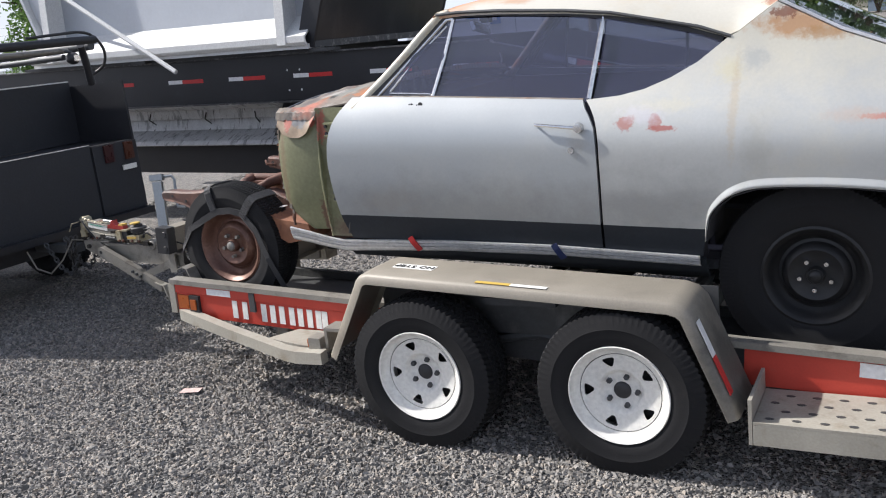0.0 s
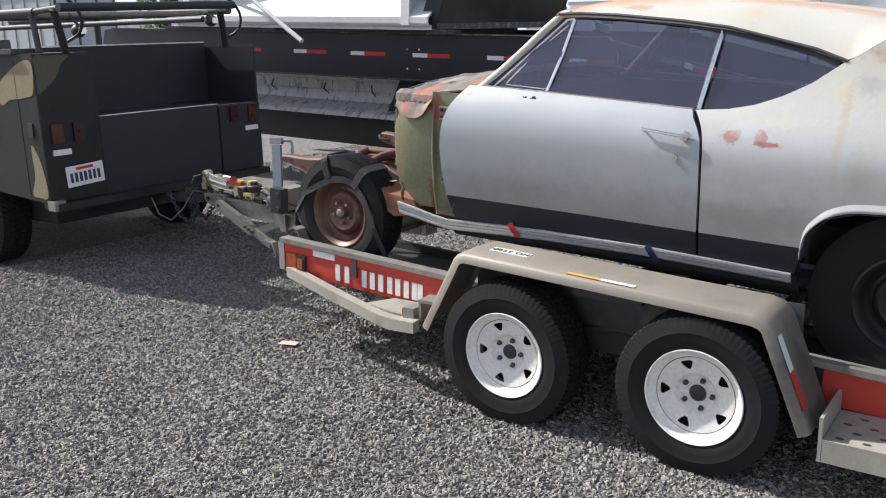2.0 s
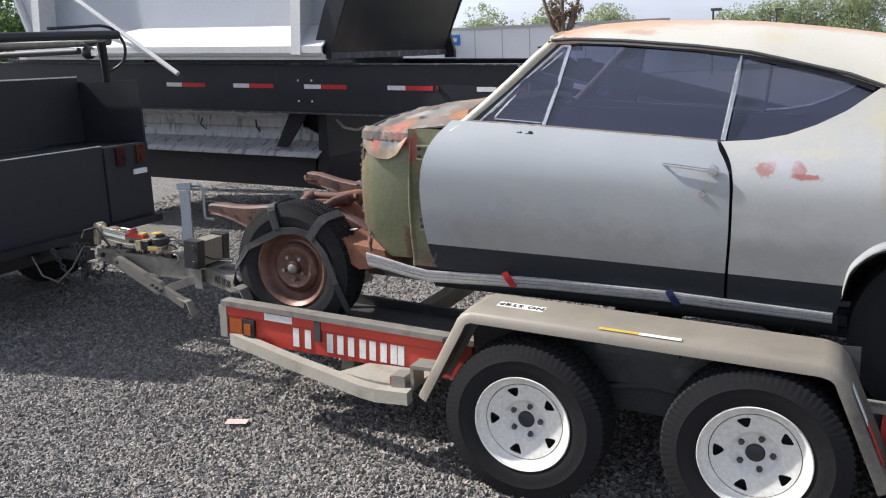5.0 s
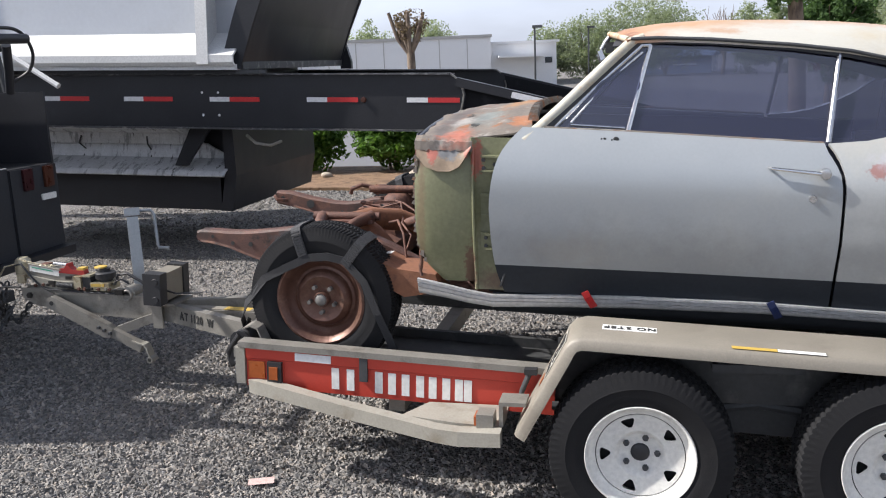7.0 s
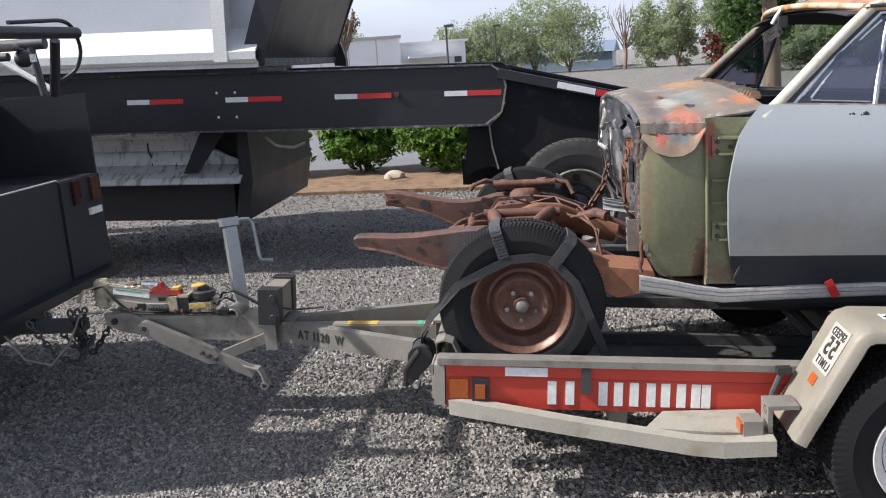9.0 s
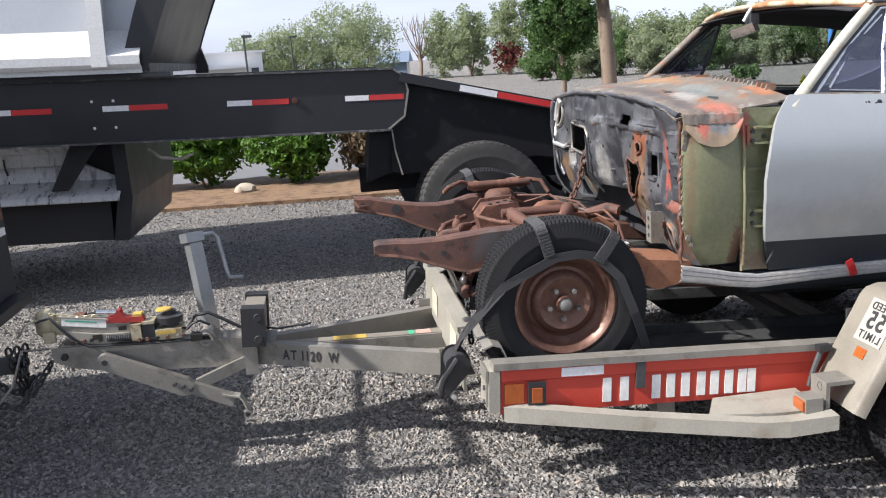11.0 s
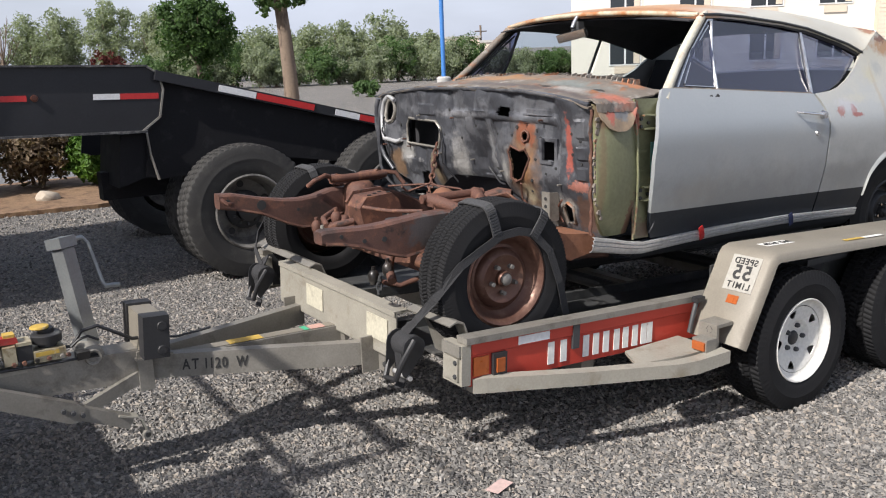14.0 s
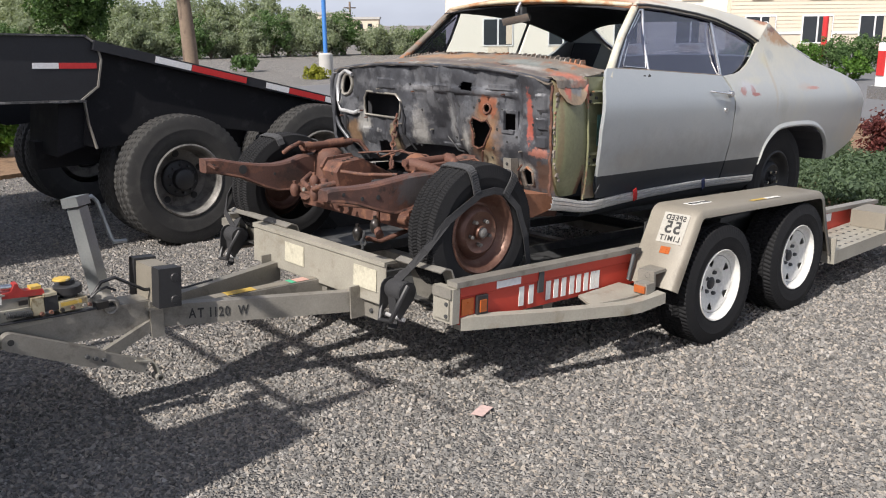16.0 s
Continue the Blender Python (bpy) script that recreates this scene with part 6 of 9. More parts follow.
        rib += 0.014 * max(0.0, 1 - ((y - 0.97) / 0.10) ** 4) * (1 if 1.08 < z < 1.40 else 0) - 0.016 * max(0.0, 1 - ((z - 1.385) / 0.022) ** 4) * (1 if 0.4 < y < 1.2 else 0)
        step = 0.02 if 0.26 < y < 0.36 else 0.0
        edge = 0.03 * max(0.0, abs(u) - 0.9) / 0.1
        return 0.76 + toe + tunnel + rib - step * 0.6 + edge
    ny, nz = 150, 56
    verts = {}
    bm = bmesh.new()
    for i in range(ny + 1):
        y = 0.165 + (1.985 - 0.165) * i / ny
        for j in range(nz + 1):
            z = fw_low(y) + (fw_top(y) - fw_low(y)) * j / nz
            verts[i, j] = bm.verts.new((fw_x(y, z), y, z))
    for i in range(ny):
        for j in range(nz):
            c = (verts[i, j].co + verts[i + 1, j + 1].co) / 2
            if not any(inside(c.y, c.z, h) for h in holes):
                bm.faces.new((verts[i, j], verts[i + 1, j], verts[i + 1, j + 1], verts[i, j + 1]))
    bmesh.ops.delete(bm, geom=[v for v in bm.verts if not v.link_faces], context="VERTS")
    cpart("firewall", thicken(bm, 0.006), M_fw, car, "scorched grey pressed firewall with openings", smooth=40)
    # bare rims and rust round the openings
    for k, (h, m_, r) in enumerate(((holes[0], M_zinc, 0.008), (holes[1], M_zinc, 0.012), (holes[3], M_rust, 0.006), (holes[4], M_rust, 0.007), (holes[6], M_cowl, 0.008))):
        bm = bmesh.new()
        tube(bm, [(fw_x(y, z) - 0.004, y, z) for y, z in h], r, 6, closed=True)
        cpart("opening_rim", bm, m_, car, "bare metal rim of an opening" if m_ is M_zinc else "rusted rim of an opening", smooth=60)

    # studs, small holes, pads and clips on the firewall
    rf = random.Random(9)
    for y, z, r in ((0.53, 1.33, 0.008), (0.66, 1.34, 0.009), (0.70, 1.30, 0.007), (0.55, 1.10, 0.008), (0.72, 1.08, 0.008), (0.585, 1.045, 0.007), (0.52, 1.20, 0.007), (0.39, 1.17, 0.006), (0.36, 1.24, 0.006), (0.37, 1.30, 0.006), (0.50, 1.30, 0.006), (0.45, 1.14, 0.006),
                    (0.285, 1.33, 0.006), (0.285, 1.24, 0.006), (0.24, 1.30, 0.006), (0.24, 1.20, 0.006), (1.02, 1.33, 0.007), (1.15, 1.26, 0.007), (0.88, 1.22, 0.006), (1.25, 1.40, 0.008), (1.75, 1.30, 0.009), (1.28, 1.27, 0.006), (1.62, 1.12, 0.008), (1.42, 1.13, 0.007), (0.82, 1.30, 0.006), (0.93, 1.12, 0.006), (0.47, 1.0, 0.007), (0.55, 0.97, 0.007)):
        bm = bmesh.new()
        lathe(bm, [(0.0, 0.0), (r, 0.0), (r * 1.05, 0.004)], 10, "x", (fw_x(y, z) - 0.0035, y, z))
        cpart("small_hole", bm, M_letter, car)
    for y, z, r in ((0.48, 1.38, 0.007), (0.60, 1.36, 0.006), (1.20, 1.36, 0.007), (1.10, 1.15, 0.008), (1.72, 1.22, 0.008), (1.30, 1.17, 0.007), (1.52, 1.36, 0.007), (1.68, 1.18, 0.006), (0.80, 1.12, 0.008), (0.35, 1.10, 0.007), (1.88, 1.18, 0.007)):
        bm = bmesh.new()
        tube(bm, [(fw_x(y, z) - 0.022, y, z), (fw_x(y, z) + 0.004, y, z)], r * 0.6, 7)
        cpart("stud", bm, M_zinc if rf.random() > 0.5 else M_rust, car, "", smooth=40)

    def pad(y0, y1, z0, z1, lift, m_, name, label=""):
        bm = bmesh.new()
        ny_, nz_ = 6, 6
        rows_ = []
        for a in range(ny_ + 1):
            y = y0 + (y1 - y0) * a / ny_
            rows_.append([(fw_x(y, z0 + (z1 - z0) * b / nz_) - (lift if 0 < a < ny_ and 0 < b < nz_ else -0.002), y, z0 + (z1 - z0) * b / nz_) for b in range(nz_ + 1)])
        grid(bm, rows_)
        return cpart(name, bm, m_, car, label, smooth=30)
    for y0, y1, z0, z1, lift in ((0.20, 0.265, 1.12, 1.19, 0.012), (0.20, 0.265, 1.21, 1.28, 0.012), (0.20, 0.265, 1.30, 1.40, 0.012), (0.86, 0.93, 1.14, 1.37, 0.012), (1.02, 1.08, 1.16, 1.40, 0.012), (1.16, 1.22, 1.14, 1.32, 0.010),
                             (1.36, 1.55, 1.36, 1.43, 0.012), (0.42, 0.62, 1.395, 1.43, 0.010), (1.60, 1.72, 1.02, 1.13, 0.012), (1.34, 1.42, 1.08, 1.17, 0.010)):
        pad(y0, y1, z0, z1, lift, M_fw, "pressed_pad")
    # raised frame round the square opening and pulled wires
    for y0, y1, z0, z1 in ((0.388, 0.405, 1.185, 1.30), (0.475, 0.492, 1.185, 1.30), (0.405, 0.475, 1.285, 1.30), (0.405, 0.475, 1.185, 1.20)):
        x = fw_x((y0 + y1) / 2, (z0 + z1) / 2)
        cpart("opening_frame", boxes((x - 0.012, x + 0.004, y0, y1, z0, z1)), M_fw, car, "", bevel=0.003)
    for pts, m_ in (([(1.30, 1.30), (1.27, 1.22), (1.29, 1.12), (1.24, 1.02)], M_plastic), ([(0.62, 1.08), (0.66, 1.0), (0.62, 0.95)], M_rust), ([(1.88, 1.34), (1.90, 1.26), (1.84, 1.18), (1.86, 1.08)], M_plastic), ([(0.36, 1.03), (0.42, 0.98), (0.40, 0.92)], M_rust), ([(0.98, 1.12), (0.90, 1.05), (0.82, 1.05)], M_plastic)):
        bm = bmesh.new()
        tube(bm, [(fw_x(y, z) - 0.02, y, z) for y, z in pts], 0.005, 6)
        cpart("wire", bm, m_, car, "loose wire", smooth=50)
    bm = bmesh.new()
    tube(bm, [(fw_x(y, z) - 0.012, y, z) for y, z in [(1.78, 1.435), (1.86, 1.46), (1.93, 1.43), (1.955, 1.36), (1.94, 1.27), (1.88, 1.215), (1.79, 1.20), (1.74, 1.215)]], 0.013, 8)
    cpart("blower_flange", bm, M_alu, car, "bare bright blower flange", smooth=60)
    # bolted bracket and ribs on the near lower firewall
    cpart("bracket", boxes((0.725, 0.735, 0.40, 0.455, 0.93, 1.06), (0.735, 0.78, 0.40, 0.406, 0.93, 1.06)), M_zinc, car, "bare steel bracket", bevel=0.003)
    for z in (0.96, 0.995, 1.03):
        bm = bmesh.new()
        lathe(bm, [(0.0, 0.0), (0.009, 0.0), (0.01, 0.004)], 10, "x", (0.7235, 0.428, z))
        cpart("bracket_hole", bm, M_letter, car)
    # curled rusty seam down the near edge of the firewall
    bm = bmesh.new()
    tube(bm, [(0.752 + 0.012 * noise.noise(Vector((0, 0, z * 20))), 0.158 + 0.008 * noise.noise(Vector((3, 0, z * 25))), z) for z in [0.9 + 0.02 * k for k in range(28)]],
         [0.008 + 0.005 * noise.noise(Vector((7, 0, k * 0.7))) for k in range(28)], 7)
    cpart("torn_seam", bm, M_rust, car, "torn rusty body seam", smooth=60)
    bm = bmesh.new()
    tube(bm, [(0.752, y, fw_top(y) + 0.002) for y in [0.17 + 0.06 * k for k in range(31)]], 0.011, 7)
    cpart("firewall_flange", bm, M_fw, car, "dark rolled top flange", smooth=60)
    bm = bmesh.new()
    tube(bm, [(0.756, 1.985, 1.44), (0.752, 2.0, 1.40), (0.752, 2.01, 1.30), (0.76, 2.0, 1.18), (0.77, 1.96, 1.10), (0.78, 1.88, 1.03)], 0.014, 7)
    cpart("firewall_flange", bm, M_fw, car, "dark rolled side flange", smooth=60)
    bm = bmesh.new()
    rows = []
    for x in [0.742, 0.76] + [0.79 + 0.0247 * k for k in range(16)]:
        r = []
        for k in range(61):
            u = -1 + k / 30
            z = lerp([(0.745, 1.45), (0.80, 1.462), (1.0, 1.485), (1.16, 1.51)], x) + 0.07 * (1 - abs(u) ** 3) + 0.012 * noise.noise(Vector((x * 9, u * 7, 5.0))) + 0.006 * noise.noise(Vector((x * 26, u * 22, 1.0)))
            xx = x + (0.06 * (u * u) * (x - 0.745) / 0.4)
            r.append((xx, MID + u * (0.895 if x < 1.1 else 0.87), z))
        rows.append(r)
    grid(bm, rows)
    cpart("cowl_top", thicken(bm, 0.008), M_cowl, car, "rusted bare cowl top panel", smooth=50)
    for s in (1, -1):
        bm = bmesh.new()
        edge = [(0.885, 0.845, 0.895), (0.92, 0.815, 0.91), (0.955, 0.788, 0.925), (1.0, 0.765, 0.94), (1.045, 0.753, 0.95), (1.165, 0.75, 0.957), (1.30, 0.752, 0.95), (1.38, 0.757, 0.938), (1.44, 0.768, 0.92), (1.462, 0.775, 0.90)]
        rows = []
        for z, xf, w in edge:
            r = [(xf, MID - s * (w - 0.035), z), (xf - 0.004, MID - s * (w - 0.012), z)]
            for k in range(1, 8):
                u = k / 7
                r.append((xf + (0.985 - xf) * u, MID - s * (w + 0.004 * math.sin(math.pi * u) - 0.02 * u * u), z))
            r.append((0.992, MID - s * (w - 0.04), z))
            rows.append(r)
        grid(bm, rows)
        cpart("cowl_side", thicken(bm, 0.006), M_green if s > 0 else M_fw, car, "olive green cowl side panel" if s > 0 else "scorched dark cowl side panel", smooth=50)
        bm = bmesh.new()
        rows = []
        for z in [0.86 + 0.0443 * k for k in range(15)]:
            dent = 0.008 if 1.12 < z < 1.27 else 0.0
            rows.append([(x, MID - s * (w - (dent if 1.0 < x < 1.1 else 0.0)), z) for x, w in ((0.985, 0.925), (0.995, 0.912), (1.01, 0.908), (1.03, 0.908), (1.08, 0.907), (1.13, 0.906), (1.18, 0.905), (1.185, 0.86))])
        grid(bm, rows)
        cpart("hinge_pillar", thicken(bm, 0.008), M_green if s > 0 else M_interior, car, "olive green door hinge pillar" if s > 0 else "dark door hinge pillar", smooth=30)
    # added dark sheet so the firewall openings look deep and unlit
    cpart("dash_backing", boxes((0.94, 0.955, 0.24, 1.88, 0.90, 1.44)), M_interior, car, "dark sheet added behind the firewall openings")
    # header, mirror and cowl louvres
    bm = bmesh.new()
    tube(bm, [(1.592 - 0.10 * (1 - u * u), MID + u * 0.735, 1.860 + 0.034 * (1 - u * u)) for u in [-1 + k / 5 for k in range(11)]], 0.013, 8)
    cpart("windshield_header", bm, M_cream_rust, car, "rusty windshield header", smooth=60)
    bm = bmesh.new()
    tube(bm, [(1.50, MID, 1.90), (1.47, MID, 1.86), (1.45, MID, 1.825)], 0.012, 8)
    cpart("mirror_stem", bm, M_chrome, car, "", smooth=60)
    cpart("mirror", boxes((-0.011, 0.011, -0.105, 0.105, -0.022, 0.022, pose(1.45, MID, 1.785, -9, -20, 6))), M_chrome, car, "chromed interior mirror", bevel=0.009)
    cpart("mirror_bracket", boxes((1.47, 1.51, MID - 0.028, MID + 0.028, 1.81, 1.86)), M_steel_dark, car, "dark mirror bracket", bevel=0.01)
    rl = random.Random(3)
    for k in range(46):
        u = -0.88 + k * 0.038
        if abs(u) > 0.9:
            continue
        z = 1.522 + 0.045 * (1 - abs(u) ** 3)
        x = 1.14 + 0.06 * u * u
        lean = rl.uniform(-0.006, 0.006)
        bm = bmesh.new()
        prism(bm, [(x, z - 0.01), (x + 0.05, z - 0.005), (x + 0.045, z + 0.022 + lean), (x + 0.012, z + 0.018)], MID - u * 0.86 - 0.0035, MID - u * 0.86 + 0.0035, "y")
        cpart("louvre", bm, M_cowl, car)
    # near side hardware
    def stud(x, z, r, m_, name, label="", out=0.006):
        bm = bmesh.new()
        c = side(x, z, 1)
        lathe(bm, [(0.0, -out), (r * 0.8, -out), (r, 0.002)], 14, "y", c)
        return cpart(name, bm, m_, car, label, smooth=40)
    for s in (1, -1):
        bm = bmesh.new()
        p0, p1 = side(2.112, 1.397, s, -0.028), side(2.262, 1.385, s, -0.03)
        tube(bm, [side(2.102, 1.398, s, -0.004), p0, p1, side(2.287, 1.383, s, -0.02)], [0.005, 0.006, 0.0075, 0.008], 8)
        cpart("door_handle", bm, M_chrome, car, "chrome pull handle", smooth=40)
        bm = bmesh.new()
        lathe(bm, [(0.0, -0.024 * s), (0.018, -0.022 * s), (0.022, 0.0)], 14, "y", side(2.297, 1.382, s, -0.008))
        cpart("handle_button", bm, M_chrome, car, "chrome push button", smooth=40)
    stud(2.257, 1.289, 0.016, M_chrome, "key_lock", "round key lock")
    for x, z, r in ((1.548, 1.483, 0.012), (1.532, 1.482, 0.004), (1.505, 1.485, 0.006), (1.493, 1.485, 0.004)):
        stud(x, z, r, M_letter, "mirror_hole", "dark mirror mounting hole", 0.0015)

    # tape round the sill trim
    for x, m_, lab in ((1.425, M_tape_red, "red tape"), (2.128, M_tape_blue, "dark blue tape")):
        bm = bmesh.new()
        strap(bm, [side(x + 0.012 * k, 0.878 - 0.022 * k, 1, -0.018 - (0.004 if k in (1, 2) else 0)) for k in range(4)], 0.03, 0.004, (1, 0, 0.2))
        cpart("tape", bm, m_, car, lab)
    # door hinges, pressed pillar and cowl side details
    yh = MID - 0.910
    for z, h in ((1.405, 0.062), (1.09, 0.062)):
        hinge = cpart("hinge", boxes((1.01, 1.15, yh - 0.006, yh, z - h, z + 0.01)), M_green, car, "green door hinge plate", bevel=0.002)
        for dz in (0.0, -h + 0.004):
            cpart("hinge_leaf", boxes((1.03, 1.14, yh - 0.032, yh - 0.006, z + dz, z + dz + 0.007)), M_green, car, "green door hinge leaf", bevel=0.002)
        bm = bmesh.new()
        tube(bm, [(1.13, yh - 0.026, z - h - 0.02), (1.13, yh - 0.026, z + 0.03)], 0.008, 8)
        cpart("hinge_pin", bm, M_brass, car, "", smooth=40)
        for x, dz in ((1.03, -0.012), (1.03, -0.046), (1.075, -0.03)):
            bm = bmesh.new()
            lathe(bm, [(0.0, -0.008), (0.008, -0.008), (0.009, 0.0)], 6, "y", (x, yh - 0.006, z + dz))
            cpart("hinge_bolt", bm, M_steel_dark, car, "")
    cpart("teal_plate", boxes((1.10, 1.18, yh - 0.003, yh + 0.001, 1.13, 1.29)), M_teal, car, "exposed teal painted pillar", bevel=0.001)
    for z in (1.16, 1.245):
        cpart("pressed_rib", boxes((1.012, 1.09, yh - 0.004, yh + 0.001, z, z + 0.012)), M_green, car, "", bevel=0.002)
    bm = bmesh.new()
    tube(bm, [(1.12, yh - 0.008, 1.0), (1.12, yh - 0.02, 0.97), (1.10, yh - 0.022, 0.92), (1.085, yh - 0.01, 0.88)], 0.005, 6)
    cpart("door_check", bm, M_steel_dark, car, "bent door check strap", smooth=50)
    bm = bmesh.new()
    tube(bm, [(0.99, MID - 0.925, 0.885), (0.988, MID - 0.940, 1.0), (0.987, MID - 0.947, 1.15), (0.988, MID - 0.938, 1.32), (0.99, MID - 0.915, 1.44)], 0.006, 8)
    cpart("cowl_flange", bm, M_green, car, "rust-edged flange", smooth=60)
    # ragged folded lip where the cowl top meets the side
    bm = bmesh.new()
    rows = []
    for k in range(25):
        x = 0.755 + 0.0097 * k
        n0 = noise.noise(Vector((k * 0.55, 2.0, 0.0)))
        n1 = noise.noise(Vector((k * 0.9, 7.0, 0.0)))
        rows.append([(x, 0.215, 1.478 + 0.006 * n1), (x, 0.165 + 0.008 * n1, 1.482 + 0.01 * n0), (x + 0.004 * n1, 0.130 - 0.008 * n0, 1.463 + 0.008 * n1), (x, 0.122 - 0.006 * n1, 1.430 - 0.012 * abs(n0) - 0.005 * n1)])
    grid(bm, rows)
    cpart("torn_lip", thicken(bm, 0.003), M_cowl, car, "ragged rusty folded lip", smooth=40)
    # peeling flap of old skin hanging from the top of the cowl side
    bm = bmesh.new()
    low = [(0.762, 1.405), (0.80, 1.362), (0.85, 1.345), (0.90, 1.346), (0.94, 1.366), (0.965, 1.405), (0.985, 1.44)]
    rows = []
    for k in range(19):
        x = 0.762 + 0.2235 * k / 18
        zl = lerp(low, x)
        r = []
        for j in range(9):
            u = j / 8
            z = 1.470 + (zl - 1.470) * u
            w = lerp([(1.30, 0.95), (1.38, 0.938), (1.44, 0.920), (1.475, 0.905)], z)
            out = 0.007 + 0.009 * u * u + 0.006 * noise.noise(Vector((x * 22, u * 3, 4.0)))
            r.append((x, MID - w - out, z))
        rows.append(r)
    grid(bm, rows)
    cpart("peeling_flap", thicken(bm, 0.003), M_flap, car, "peeling flap with red, cream and blue-grey paint", smooth=50)
    # torn edge tabs along the front of the cowl side
    rt = random.Random(4)
    for k in range(16):
        z = 0.98 + 0.028 * k + rt.uniform(-0.008, 0.008)
        xf = lerp([(0.955, 0.788), (1.045, 0.753), (1.165, 0.75), (1.30, 0.752), (1.44, 0.768)], z)
        bm = bmesh.new()
        w, h = rt.uniform(0.008, 0.022), rt.uniform(0.006, 0.014)
        prism(bm, [(xf - w, z - h * 0.3), (xf - w * 0.6, z + h), (xf + 0.004, z + h * 1.2), (xf + 0.004, z - h)], 0.125 - 0.003, 0.125 + 0.001 + rt.uniform(0, 0.01), "y")
        cpart("torn_tab", bm, M_cowl, car, "torn rusty metal tab")
    return car


car = build_car()


# wheels of the car are parts of it
def car_wheel(parent, x, y, z, rusty, flip):
    w = part("wheel", tyre_mesh(0.327 if rusty else 0.365, 0.190, 0.19, 130, 0.006), M_rubber, parent, "black tyre with fine tread", smooth=40, at=pose(x, y, z, 0, 20, 180 if flip else 0))
    bm = bmesh.new()
    lathe(bm, [(0.194, -0.075), (0.200, -0.085), (0.190, -0.089), (0.172, -0.075), (0.165, -0.05), (0.150, -0.035), (0.140, -0.028), (0.128, -0.032), (0.118, -0.055), (0.1, -0.065), (0.085, -0.058), (0.06, -0.05), (0.035, -0.05),
               (0.033, -0.075), (0.03, -0.08), (0.0, -0.08)], 40, "y")
    part("rim", bm, M_rustwheel if rusty else M_rim_black, w, "bare rusty steel rim" if rusty else "dark steel rim", smooth=40)
    bm = bmesh.new()
    lathe(bm, [(0.0, -0.092), (0.018, -0.09), (0.026, -0.083), (0.028, -0.07)], 16, "y")
    part("hub_cap", bm, M_rim_old if rusty else M_rim_black, w, "dull grey hub centre" if rusty else "black hub centre", smooth=40)
    for k in range(5):
        a = 2 * math.pi * k / 5
        bm = bmesh.new()
        lathe(bm, [(0.0, -0.075), (0.009, -0.075), (0.011, -0.05)], 6, "y", (0.06 * math.cos(a), 0, 0.06 * math.sin(a)))
        part("lug_nut", bm, M_rim_old if rusty else M_chrome, w)
    return w


for y, flip in ((0.255, False), (2 * MID - 0.255, True)):
    car_wheel(car, 0.292, y - (0.012 if not flip else -0.012), 0.762, True, flip)
    car_wheel(car, 3.156, y + (0.06 if not flip else -0.06), 0.785, False, flip)


# ---- bare front frame and suspension ----
def rail_mesh(prof, y, w):
    """A pressed frame rail: (x, top, bottom) stations, box section with rounded corners."""
    bm = bmesh.new()
    rows = []
    for x, zt, zb in prof:
        rows.append([(x, y - w / 2, zb + 0.01), (x, y - w / 2, zt - 0.01), (x, y - w / 2 + 0.01, zt), (x, y + w / 2 - 0.01, zt), (x, y + w / 2, zt - 0.01), (x, y + w / 2, zb + 0.01),
                     (x, y + w / 2 - 0.01, zb), (x, y - w / 2 + 0.01, zb)])
    vr = grid(bm, rows, close=True)
    bm.faces.new(vr[0])
    bm.faces.new(vr[-1][::-1])
    return bm


def disc(r, depth):
    bm = bmesh.new()
    lathe(bm, [(0.0, -depth), (r, -depth), (r, 0.0)], 14, "y")
    return bm


